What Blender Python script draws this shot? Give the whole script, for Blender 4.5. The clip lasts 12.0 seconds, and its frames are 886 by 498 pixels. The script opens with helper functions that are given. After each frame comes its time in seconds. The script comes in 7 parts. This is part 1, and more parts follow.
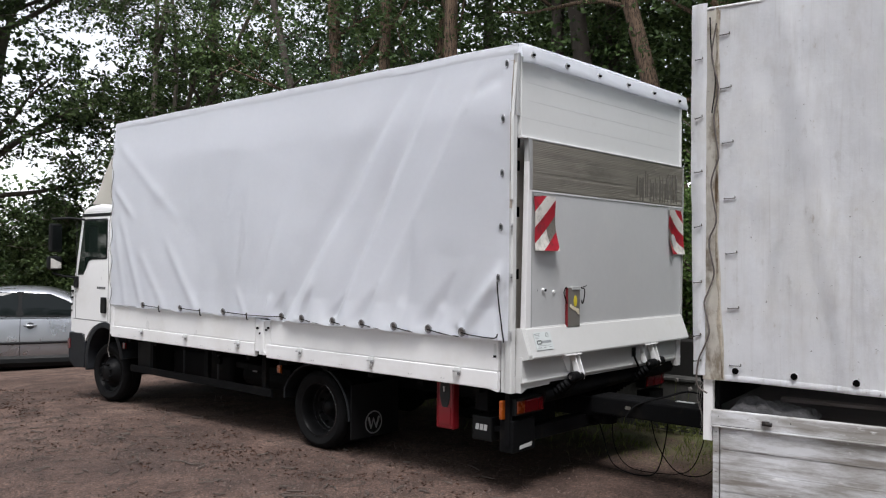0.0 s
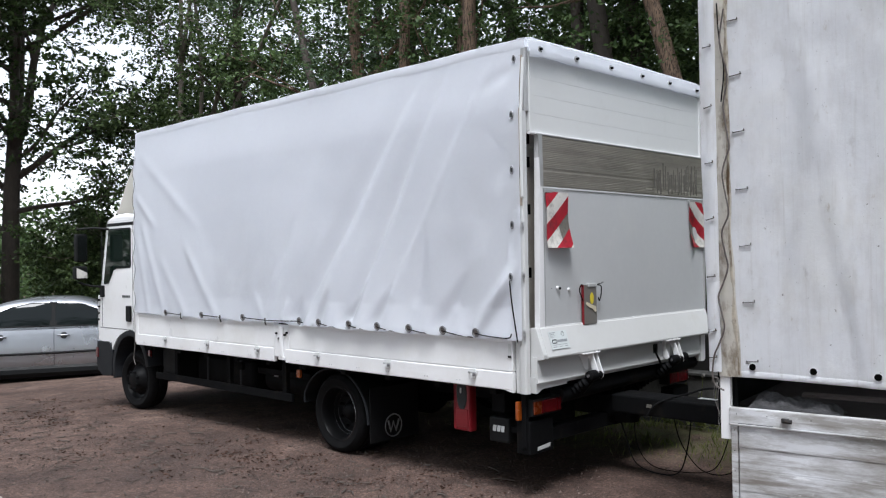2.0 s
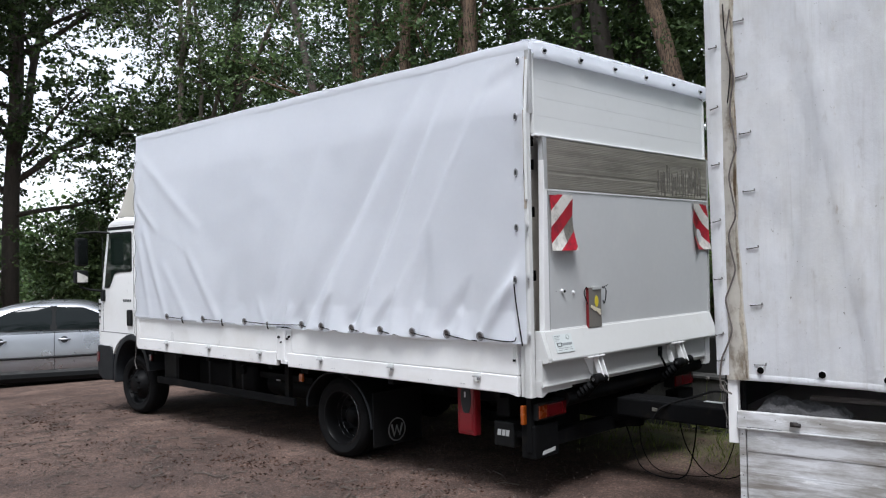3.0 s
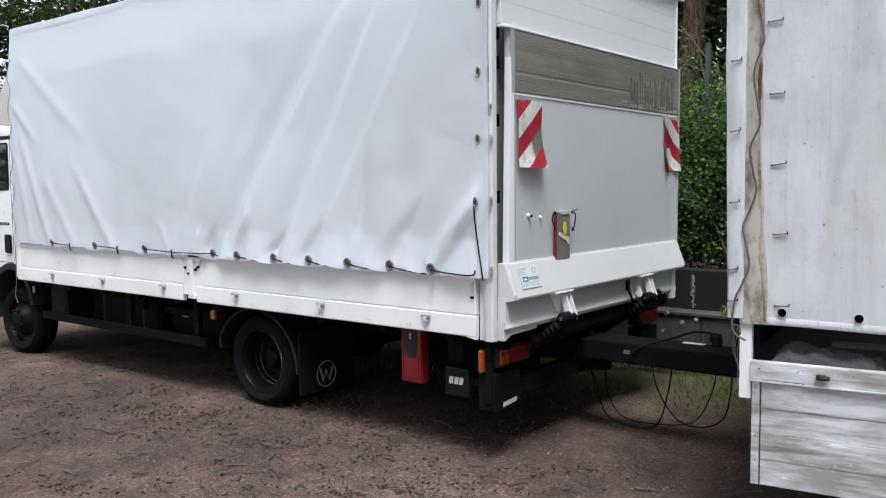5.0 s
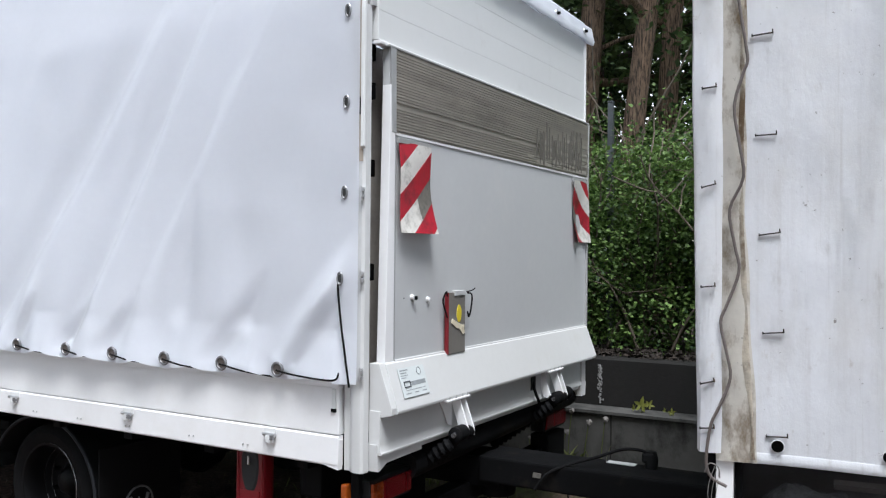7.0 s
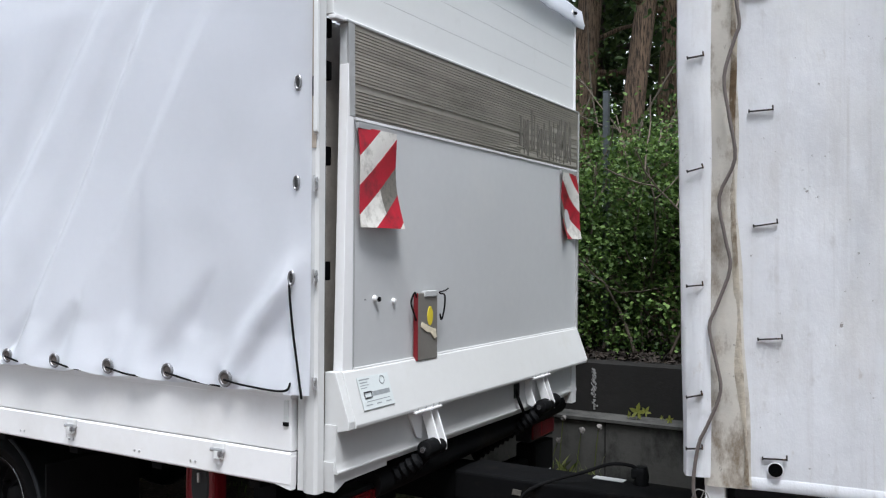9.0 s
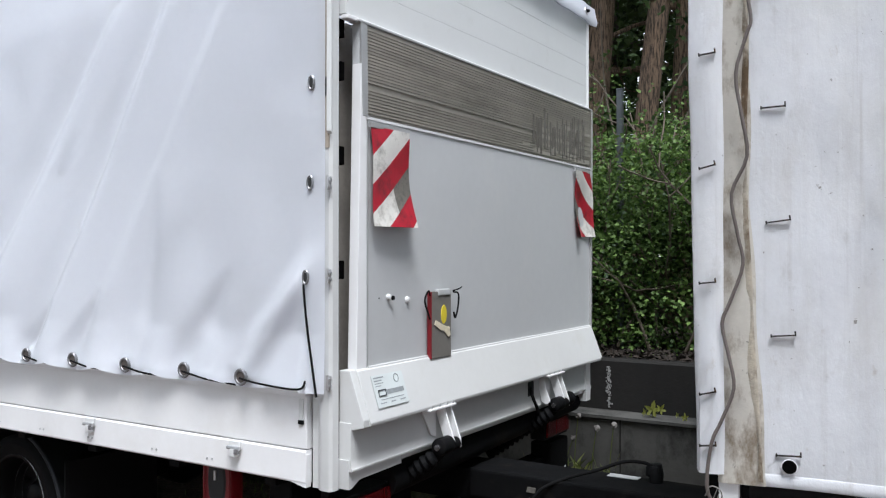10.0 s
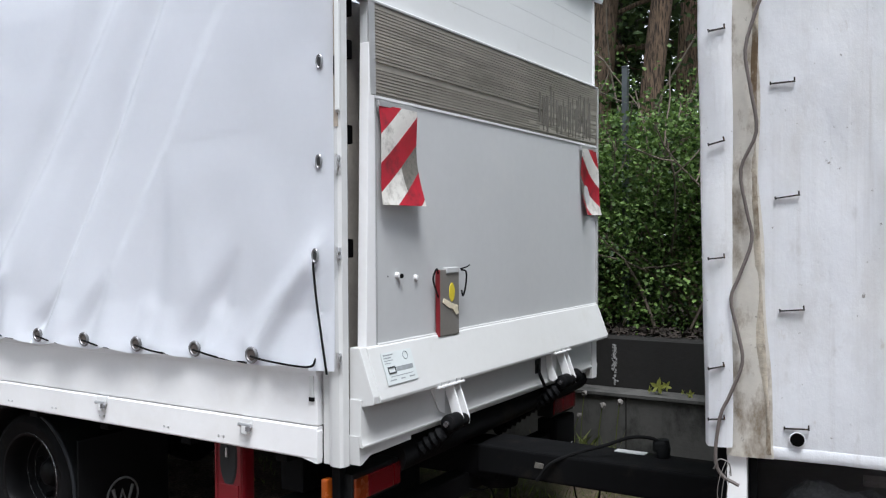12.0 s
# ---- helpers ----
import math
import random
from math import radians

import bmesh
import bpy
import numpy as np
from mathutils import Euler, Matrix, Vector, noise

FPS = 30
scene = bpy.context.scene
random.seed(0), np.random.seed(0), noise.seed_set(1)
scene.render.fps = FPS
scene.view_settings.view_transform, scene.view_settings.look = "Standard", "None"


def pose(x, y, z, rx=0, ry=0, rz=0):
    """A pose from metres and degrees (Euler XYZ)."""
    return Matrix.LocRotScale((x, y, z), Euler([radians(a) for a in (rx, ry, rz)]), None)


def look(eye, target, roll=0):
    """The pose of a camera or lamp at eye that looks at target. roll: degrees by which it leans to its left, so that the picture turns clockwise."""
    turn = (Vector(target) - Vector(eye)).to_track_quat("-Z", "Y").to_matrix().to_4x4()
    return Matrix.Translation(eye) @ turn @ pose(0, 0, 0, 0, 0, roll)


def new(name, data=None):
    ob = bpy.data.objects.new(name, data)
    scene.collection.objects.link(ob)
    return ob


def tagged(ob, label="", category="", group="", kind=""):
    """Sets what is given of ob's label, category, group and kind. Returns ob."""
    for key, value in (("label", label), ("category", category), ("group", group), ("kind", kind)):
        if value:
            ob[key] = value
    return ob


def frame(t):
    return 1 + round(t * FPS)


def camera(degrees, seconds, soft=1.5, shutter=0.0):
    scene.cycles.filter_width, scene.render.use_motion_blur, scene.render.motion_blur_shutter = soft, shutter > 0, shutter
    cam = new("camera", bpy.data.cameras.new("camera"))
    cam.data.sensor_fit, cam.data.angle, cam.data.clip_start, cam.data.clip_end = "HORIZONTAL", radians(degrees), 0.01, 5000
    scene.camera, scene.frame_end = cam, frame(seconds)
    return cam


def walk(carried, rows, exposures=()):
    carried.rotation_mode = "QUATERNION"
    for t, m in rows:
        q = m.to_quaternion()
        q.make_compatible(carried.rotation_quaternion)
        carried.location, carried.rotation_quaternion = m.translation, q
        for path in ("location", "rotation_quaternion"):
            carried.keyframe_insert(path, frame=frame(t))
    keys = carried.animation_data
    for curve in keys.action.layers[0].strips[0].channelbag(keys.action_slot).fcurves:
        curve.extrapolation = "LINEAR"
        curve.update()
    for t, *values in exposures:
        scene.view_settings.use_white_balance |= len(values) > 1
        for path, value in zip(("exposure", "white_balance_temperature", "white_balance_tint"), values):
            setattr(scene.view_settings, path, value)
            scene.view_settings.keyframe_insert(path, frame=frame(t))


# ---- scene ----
cam = camera(55.0, 12.0, soft=1.2)
PATH = [
    (0, (3.514, -4.664, 1.642), (2.181, -3.173, 1.668), 0.6),
    (0.5, (3.556, -4.54, 1.68), (2.183, -3.085, 1.679), 0.5),
    (1, (3.569, -4.489, 1.654), (2.201, -3.03, 1.651), 0.0),
    (1.5, (3.578, -4.483, 1.662), (2.198, -3.035, 1.671), -0.6),
    (2, (3.584, -4.49, 1.654), (2.19, -3.056, 1.677), -1.0),
    (2.5, (3.564, -4.479, 1.661), (2.163, -3.051, 1.686), -0.9),
    (3, (3.538, -4.486, 1.662), (2.145, -3.051, 1.69), -1.2),
    (3.5, (3.454, -4.477, 1.632), (2.097, -3.008, 1.613), -2.3),
    (3.7, (3.384, -4.48, 1.617), (2.054, -2.987, 1.565), -2.7),
    (5.3, (2.589, -3.74, 1.612), (1.404, -2.138, 1.434), 1.0),
    (5.5, (2.52, -3.641, 1.601), (1.421, -1.977, 1.44), 1.1),
    (6, (2.369, -3.34, 1.622), (1.359, -1.616, 1.538), 0.9),
    (6.5, (2.152, -3.086, 1.609), (1.124, -1.37, 1.616), 0.5),
    (7, (1.999, -2.847, 1.618), (1.0, -1.115, 1.635), 0.5),
    (7.2, (1.978, -2.714, 1.598), (0.992, -0.974, 1.622), 0.9),
    (8.8, (1.983, -2.461, 1.613), (0.969, -0.737, 1.625), 0.6),
    (9, (1.972, -2.468, 1.607), (0.957, -0.745, 1.624), 0.3),
    (9.5, (1.978, -2.469, 1.61), (0.949, -0.754, 1.623), 0.2),
    (10, (1.984, -2.475, 1.606), (0.939, -0.77, 1.62), 0.0),
    (10.5, (1.975, -2.48, 1.613), (0.921, -0.78, 1.624), 0.1),
    (11, (1.971, -2.493, 1.615), (0.917, -0.793, 1.626), 0.2),
    (11.5, (1.976, -2.495, 1.607), (0.918, -0.797, 1.622), -0.0),
    (12, (1.975, -2.5, 1.597), (0.924, -0.799, 1.565), -0.3),
]
EXPOSURES = [(0.0, 1.54, 6420, 12), (0.6, 1.58, 6250, 10), (2.5, 1.68, 6120, 10.5), (3.7, 1.67, 6120, 10.5), (5.3, 1.85, 6110, 10.5), (6.0, 2.02, 6090, 10), (6.6, 1.91, 6090, 10), (7.2, 1.88, 6090, 10), (11.0, 1.86, 6110, 10), (12.0, 1.89, 6110, 10)]
walk(cam, [(t, look(eye, target, roll)) for t, eye, target, roll in PATH], EXPOSURES)

# ---- light ----
SUN_EL, SUN_AZ = radians(66), radians(140)
world = bpy.data.worlds.new("overcast_sky")
scene.world = world
world.use_nodes = True
wn, wl = world.node_tree.nodes, world.node_tree.links
wn.clear()
sky = wn.new("ShaderNodeTexSky")
sky.sky_type, sky.sun_disc = "NISHITA", False
sky.sun_elevation, sky.sun_rotation = SUN_EL, SUN_AZ
sky.air_density, sky.dust_density, sky.ozone_density = 1.0, 0.4, 1.0
grey = wn.new("ShaderNodeHueSaturation")
grey.inputs["Saturation"].default_value = 0.22
back = wn.new("ShaderNodeBackground")
back.inputs["Strength"].default_value = 0.082
wout = wn.new("ShaderNodeOutputWorld")
wl.new(sky.outputs[0], grey.inputs["Color"])
wl.new(grey.outputs[0], back.inputs["Color"])
wl.new(back.outputs[0], wout.inputs["Surface"])
sun = new("sun", bpy.data.lights.new("sun", "SUN"))
sun.data.energy, sun.data.angle, sun.data.color = 1.5, radians(24), (1.0, 0.98, 0.955)
sun.matrix_world = look((6 * math.sin(SUN_AZ), 6 * math.cos(SUN_AZ), 6 * math.tan(SUN_EL)), (0, 0, 0))


# ---- materials ----
def ramp(nt, src, stops):
    r = nt.nodes.new("ShaderNodeValToRGB")
    e = r.color_ramp.elements
    while len(e) < len(stops):
        e.new(0.5)
    for k, (p, c) in zip(e, stops):
        k.position = p
        k.color = (*c, 1) if len(c) == 3 else (c[0], c[0], c[0], 1)
    nt.links.new(src, r.inputs[0])
    return r.outputs[0]


def noise_tex(nt, scale, detail=5.0, rough=0.6, stretch=(1, 1, 1), kind="NOISE"):
    tc = nt.nodes.new("ShaderNodeTexCoord")
    mp = nt.nodes.new("ShaderNodeMapping")
    mp.inputs["Scale"].default_value = stretch
    nt.links.new(tc.outputs["Object"], mp.inputs[0])
    if kind == "VORONOI":
        n = nt.nodes.new("ShaderNodeTexVoronoi")
        n.inputs["Scale"].default_value = scale
        nt.links.new(mp.outputs[0], n.inputs["Vector"])
        return n.outputs["Distance"]
    n = nt.nodes.new("ShaderNodeTexNoise")
    n.inputs["Scale"].default_value = scale
    n.inputs["Detail"].default_value = detail
    n.inputs["Roughness"].default_value = rough
    nt.links.new(mp.outputs[0], n.inputs["Vector"])
    return n.outputs["Fac"]


def mix(nt, fac, a, b, mode="MIX"):
    m = nt.nodes.new("ShaderNodeMix")
    m.data_type, m.blend_type = "RGBA", mode
    for socket, v in ((m.inputs[0], fac), (m.inputs[6], a), (m.inputs[7], b)):
        if isinstance(v, (int, float)):
            socket.default_value = v
        elif isinstance(v, tuple):
            socket.default_value = (*v, 1)
        else:
            nt.links.new(v, socket)
    return m.outputs[2]


def material(name, base, rough=0.5, metal=0.0, vary=0.12, scale=3.0, fine=60.0, bump=0.0, bump_scale=80.0, stain=None, stain_scale=2.0,
             stain_at=(0.55, 0.75), stain_stretch=(1, 1, 1), stretch=(1, 1, 1), island=0.0, objects=0.0, spec=0.5, coat=0.0, rough_vary=0.1):
    """A surface with broad and fine tone variation, optional stains, bump and per-piece variation."""
    m = bpy.data.materials.new(name)
    m.use_nodes = True
    nt = m.node_tree
    b = nt.nodes["Principled BSDF"]
    broad = noise_tex(nt, scale, 4, 0.6, stretch)
    small = noise_tex(nt, fine, 3, 0.6, stretch)
    lo, hi = tuple(c * (1 - vary) for c in base), tuple(min(1, c * (1 + vary)) for c in base)
    col = ramp(nt, broad, [(0.3, lo), (0.7, hi)])
    col = mix(nt, 0.5, col, ramp(nt, small, [(0.3, tuple(c * (1 - 0.6 * vary) for c in base)), (0.7, tuple(min(1, c * (1 + 0.6 * vary)) for c in base))]))
    if stain:
        s = noise_tex(nt, stain_scale, 8, 0.68, stain_stretch)
        col = mix(nt, ramp(nt, s, [(stain_at[0], (0,)), (stain_at[1], (1,))]), col, stain)
    if island or objects:
        if island:
            g = nt.nodes.new("ShaderNodeNewGeometry").outputs["Random Per Island"]
        else:
            g = nt.nodes.new("ShaderNodeObjectInfo").outputs["Random"]
        k = island or objects
        col = mix(nt, 1.0, col, ramp(nt, g, [(0.0, (1 - k,)), (1.0, (1.0,))]), "MULTIPLY")
    nt.links.new(col, b.inputs["Base Color"])
    rr = ramp(nt, broad, [(0.25, (max(0.02, rough - rough_vary),)), (0.75, (min(1, rough + rough_vary),))])
    nt.links.new(rr, b.inputs["Roughness"])
    b.inputs["Metallic"].default_value = metal
    b.inputs["Specular IOR Level"].default_value = spec
    b.inputs["Coat Weight"].default_value = coat
    b.inputs["Coat Roughness"].default_value = 0.08
    if bump:
        h = noise_tex(nt, bump_scale, 6, 0.65, stretch)
        bp = nt.nodes.new("ShaderNodeBump")
        bp.inputs["Strength"].default_value = bump
        bp.inputs["Distance"].default_value = 0.01
        nt.links.new(h, bp.inputs["Height"])
        nt.links.new(bp.outputs[0], b.inputs["Normal"])
    return m


def leaf_material(name, dark, light, translucent=0.35):
    m = bpy.data.materials.new(name)
    m.use_nodes = True
    nt = m.node_tree
    b = nt.nodes["Principled BSDF"]
    g = nt.nodes.new("ShaderNodeNewGeometry").outputs["Random Per Island"]
    col = ramp(nt, g, [(0.0, dark), (0.75, light), (1.0, tuple(min(1, c * 1.35) for c in light))])
    big = noise_tex(nt, 0.5, 3)
    col = mix(nt, 1.0, col, ramp(nt, big, [(0.3, (0.6,)), (0.7, (1.0,))]), "MULTIPLY")
    nt.links.new(col, b.inputs["Base Color"])
    b.inputs["Roughness"].default_value = 0.55
    b.inputs["Specular IOR Level"].default_value = 0.3
    t = nt.nodes.new("ShaderNodeBsdfTranslucent")
    nt.links.new(col, t.inputs["Color"])
    s = nt.nodes.new("ShaderNodeMixShader")
    s.inputs[0].default_value = translucent
    nt.links.new(b.outputs[0], s.inputs[1])
    nt.links.new(t.outputs[0], s.inputs[2])
    nt.links.new(s.outputs[0], nt.nodes["Material Output"].inputs["Surface"])
    return m


def ground_material():
    m = bpy.data.materials.new("packed_gravel")
    m.use_nodes = True
    nt = m.node_tree
    b = nt.nodes["Principled BSDF"]
    broad = noise_tex(nt, 0.45, 5, 0.6)
    mid = noise_tex(nt, 3.0, 6, 0.7)
    grit = noise_tex(nt, 46.0, 6, 0.8)
    cell = nt.nodes.new("ShaderNodeTexVoronoi")
    cell.inputs["Scale"].default_value = 75.0
    ctc = nt.nodes.new("ShaderNodeTexCoord")
    nt.links.new(ctc.outputs["Object"], cell.inputs["Vector"])
    col = ramp(nt, broad, [(0.32, (0.058, 0.036, 0.029)), (0.50, (0.115, 0.073, 0.058)), (0.70, (0.20, 0.137, 0.111))])
    col = mix(nt, ramp(nt, mid, [(0.42, (0,)), (0.66, (0.75,))]), col, (0.030, 0.019, 0.016))
    col = mix(nt, ramp(nt, grit, [(0.60, (0,)), (0.72, (0.7,))]), col, (0.20, 0.155, 0.137))
    col = mix(nt, ramp(nt, grit, [(0.28, (0.7,)), (0.42, (0,))]), col, (0.03, 0.022, 0.019))
    col = mix(nt, 0.75, col, ramp(nt, cell.outputs["Color"], [(0.15, (0.35,)), (0.6, (1.0,)), (0.9, (1.9,))]), "MULTIPLY")
    # moss and grass at the foot of the retaining wall and under the coupling
    tc = nt.nodes.new("ShaderNodeTexCoord")
    sx = nt.nodes.new("ShaderNodeSeparateXYZ")
    nt.links.new(tc.outputs["Object"], sx.inputs[0])
    mr = nt.nodes.new("ShaderNodeMapRange")
    mr.inputs["From Min"].default_value, mr.inputs["From Max"].default_value = 1.5, 2.6
    nt.links.new(sx.outputs["Y"], mr.inputs["Value"])
    mx = nt.nodes.new("ShaderNodeMapRange")
    mx.inputs["From Min"].default_value, mx.inputs["From Max"].default_value = -4.0, -1.5
    nt.links.new(sx.outputs["X"], mx.inputs["Value"])
    both = nt.nodes.new("ShaderNodeMath")
    both.operation = "MULTIPLY"
    nt.links.new(mr.outputs[0], both.inputs[0])
    nt.links.new(mx.outputs[0], both.inputs[1])
    mul = nt.nodes.new("ShaderNodeMath")
    mul.operation = "MULTIPLY"
    nt.links.new(both.outputs[0], mul.inputs[0])
    nt.links.new(ramp(nt, noise_tex(nt, 2.2, 6, 0.7), [(0.35, (0,)), (0.6, (1,))]), mul.inputs[1])
    col = mix(nt, mul.outputs[0], col, (0.085, 0.095, 0.035))
    nt.links.new(col, b.inputs["Base Color"])
    nt.links.new(ramp(nt, broad, [(0.3, (0.62,)), (0.6, (0.92,))]), b.inputs["Roughness"])
    b.inputs["Specular IOR Level"].default_value = 0.35
    bp = nt.nodes.new("ShaderNodeBump")
    bp.inputs["Strength"].default_value, bp.inputs["Distance"].default_value = 0.7, 0.02
    nt.links.new(grit, bp.inputs["Height"])
    bp2 = nt.nodes.new("ShaderNodeBump")
    bp2.inputs["Strength"].default_value, bp2.inputs["Distance"].default_value = 0.5, 0.06
    nt.links.new(mid, bp2.inputs["Height"])
    nt.links.new(bp2.outputs[0], bp.inputs["Normal"])
    nt.links.new(bp.outputs[0], b.inputs["Normal"])
    return m


TARP = material("white_pvc_tarpaulin", (0.85, 0.868, 0.91), 0.26, vary=0.02, scale=1.2, fine=25, bump=0.03, bump_scale=160, spec=0.6, rough_vary=0.0)
TARP_OLD = material("weathered_white_tarpaulin", (0.875, 0.885, 0.91), 0.5, vary=0.075, scale=2.6, fine=14, bump=0.2, bump_scale=18, stretch=(1.3, 1.3, 0.8),
                    stain=(0.72, 0.71, 0.70), stain_scale=2.6, stain_at=(0.52, 0.88), stain_stretch=(2.2, 2.2, 0.55))
TARP_WORN = material("yellowed_worn_tarpaulin_edge", (0.72, 0.69, 0.63), 0.7, vary=0.12, scale=6, fine=30, bump=0.15, bump_scale=25,
                     stain=(0.24, 0.175, 0.105), stain_scale=6.5, stain_at=(0.49, 0.66), stain_stretch=(1.6, 1, 0.8))


def weather(m, colour, scale, stretch, at, amount):
    """Adds another layer of marks to a finished surface."""
    nt = m.node_tree
    socket = nt.nodes["Principled BSDF"].inputs["Base Color"]
    old = socket.links[0].from_socket
    fac = ramp(nt, noise_tex(nt, scale, 6, 0.65, stretch), [(at[0], (0,)), (at[1], (amount,))])
    nt.links.new(mix(nt, fac, old, colour), socket)


weather(TARP_OLD, (0.60, 0.59, 0.575), 7.0, (7, 7, 0.16), (0.56, 0.74), 0.25)
weather(TARP_OLD, (0.90, 0.91, 0.93), 5.0, (6, 6, 0.22), (0.54, 0.68), 0.8)
weather(TARP_OLD, (0.90, 0.90, 0.89), 1.1, (1, 1, 1.3), (0.50, 0.66), 0.7)
weather(TARP_OLD, (0.55, 0.535, 0.51), 8.0, (1.4, 1, 0.7), (0.60, 0.72), 0.45)
weather(TARP_OLD, (0.22, 0.20, 0.18), 38.0, (1, 1, 1), (0.67, 0.71), 0.8)
weather(TARP_OLD, (0.52, 0.46, 0.38), 11.0, (1.2, 1, 0.6), (0.64, 0.72), 0.5)
weather(TARP_WORN, (0.10, 0.075, 0.05), 26.0, (1, 1, 0.8), (0.66, 0.71), 0.75)
weather(TARP_OLD, (0.66, 0.67, 0.69), 1.3, (1, 1, 0.8), (0.48, 0.80), 0.4)
weather(TARP_OLD, (0.50, 0.47, 0.43), 9.0, (4, 4, 0.12), (0.57, 0.70), 0.22)
weather(TARP_OLD, (0.88, 0.89, 0.91), 13.0, (5, 5, 0.10), (0.57, 0.64), 0.6)
weather(TARP_OLD, (0.56, 0.53, 0.49), 3.2, (1.6, 1.6, 0.6), (0.52, 0.70), 0.30)
WHITE = material("white_vehicle_paint", (0.78, 0.78, 0.785), 0.34, vary=0.035, scale=2, fine=30, stain=(0.64, 0.62, 0.585), stain_scale=1.6, stain_at=(0.5, 0.95), coat=0.1)
PANEL = material("white_grey_coated_panel", (0.66, 0.67, 0.665), 0.36, vary=0.03, scale=1.5, fine=18, stain=(0.58, 0.58, 0.56), stain_scale=4, stain_at=(0.6, 0.85))
# WHITE lowered for the rear; post and lower panel shading is in the colour
DIMMED_WHITE = material("shade_dimmed_white_paint", (0.565, 0.57, 0.565), 0.36, vary=0.04, scale=2, fine=30, stain=(0.50, 0.49, 0.46), stain_scale=3, stain_at=(0.56, 0.9))
PLATE = material("grey_painted_lift_plate", (0.505, 0.515, 0.52), 0.40, vary=0.05, scale=1.3, fine=22, stain=(0.55, 0.55, 0.54), stain_scale=3, stain_at=(0.55, 0.9))
ALU = material("ribbed_dirty_aluminium", (0.40, 0.372, 0.325), 0.5, metal=0.55, vary=0.14, scale=4, fine=40, stain=(0.24, 0.225, 0.19), stain_scale=5,
               stain_at=(0.5, 0.78), stain_stretch=(1, 0.35, 1.6), objects=0.16)
ALU_RUB = material("dark_rubbed_dirt", (0.10, 0.092, 0.078), 0.7, vary=0.3, scale=20, fine=90)
ALU_PALE = material("scoured_bright_aluminium", (0.45, 0.42, 0.37), 0.5, metal=0.55, vary=0.12, scale=8, fine=60)
ALU_EDGE = material("dull_aluminium_profile", (0.50, 0.50, 0.50), 0.45, metal=0.6, vary=0.08, scale=6, fine=50)
ZINC = material("zinc_plated_steel", (0.55, 0.55, 0.56), 0.35, metal=0.85, vary=0.12, scale=20, fine=120)
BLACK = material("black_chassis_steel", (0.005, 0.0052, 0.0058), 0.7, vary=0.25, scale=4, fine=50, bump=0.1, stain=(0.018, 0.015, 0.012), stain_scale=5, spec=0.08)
PLASTIC = material("black_plastic", (0.008, 0.0085, 0.009), 0.5, vary=0.15, scale=5, fine=70, bump=0.08, bump_scale=200, spec=0.15)
GREYPLASTIC = material("dark_grey_bumper_plastic", (0.014, 0.0155, 0.018), 0.55, vary=0.1, scale=4, fine=60, bump=0.06, bump_scale=200, spec=0.2)
RUBBER = material("tyre_rubber", (0.009, 0.009, 0.0095), 0.75, vary=0.2, scale=8, fine=60, bump=0.15, bump_scale=60, stain=(0.022, 0.019, 0.016), stain_scale=6, stain_at=(0.58, 0.8), spec=0.06)
RIM = material("black_steel_rim", (0.005, 0.005, 0.0055), 0.45, metal=0.0, vary=0.2, scale=10, fine=60, spec=0.12)
RIM_EDGE = material("bare_steel_rim_flange", (0.30, 0.30, 0.31), 0.22, metal=0.9, vary=0.2, scale=12, fine=80)
RED = material("red_plastic_box", (0.17, 0.007, 0.012), 0.38, vary=0.12, scale=4, fine=40)
# red lowered for the shade that the tail lamps stand in
REDLENS = material("red_lamp_lens", (0.075, 0.003, 0.005), 0.2, vary=0.1, scale=15, fine=90, coat=0.4)
ORANGE = material("orange_lamp_lens", (0.26, 0.055, 0.006), 0.25, vary=0.1, scale=15, fine=90, coat=0.3)
# ORANGE again, darkened for the shade under the lorry's rear
LENS_AMBER = material("shade_toned_amber_lens", (0.13, 0.022, 0.004), 0.25, vary=0.1, scale=15, fine=90, coat=0.3)
FLAG_RED = material("retroreflective_red", (0.37, 0.011, 0.026), 0.4, vary=0.2, scale=12, fine=60, stain=(0.13, 0.014, 0.02), stain_scale=9, stain_at=(0.50, 0.68))
FLAG_WHITE = material("retroreflective_white", (0.62, 0.605, 0.565), 0.42, vary=0.1, scale=12, fine=60, stain=(0.28, 0.265, 0.24), stain_scale=13, stain_at=(0.50, 0.70))
FLAG_DIRT = material("rubbed_through_grey_backing", (0.15, 0.14, 0.12), 0.7, vary=0.25, scale=30, fine=120, stain=(0.10, 0.095, 0.085), stain_scale=45, stain_at=(0.48, 0.62))
# black that stands for shade in holes, gaps and under the car
SHADE_BLACK = material("painted_shade_black", (0.003, 0.003, 0.003), 0.95, vary=0.1, spec=0.0)
DARK = material("dark_cab_interior", (0.02, 0.021, 0.022), 0.8, vary=0.2)
SILVER = material("silver_metallic_car_paint", (0.37, 0.385, 0.41), 0.30, metal=0.75, vary=0.04, scale=2, fine=200, coat=0.8)
# upper wall base, far darker than the lower course
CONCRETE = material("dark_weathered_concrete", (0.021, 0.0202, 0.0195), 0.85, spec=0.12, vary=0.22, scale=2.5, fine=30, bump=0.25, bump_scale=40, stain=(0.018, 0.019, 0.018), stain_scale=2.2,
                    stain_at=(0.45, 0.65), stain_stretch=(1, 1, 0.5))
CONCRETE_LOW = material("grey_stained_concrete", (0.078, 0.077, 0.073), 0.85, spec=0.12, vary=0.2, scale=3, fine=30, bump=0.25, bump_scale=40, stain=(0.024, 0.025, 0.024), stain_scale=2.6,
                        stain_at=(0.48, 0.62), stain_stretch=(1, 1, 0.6))
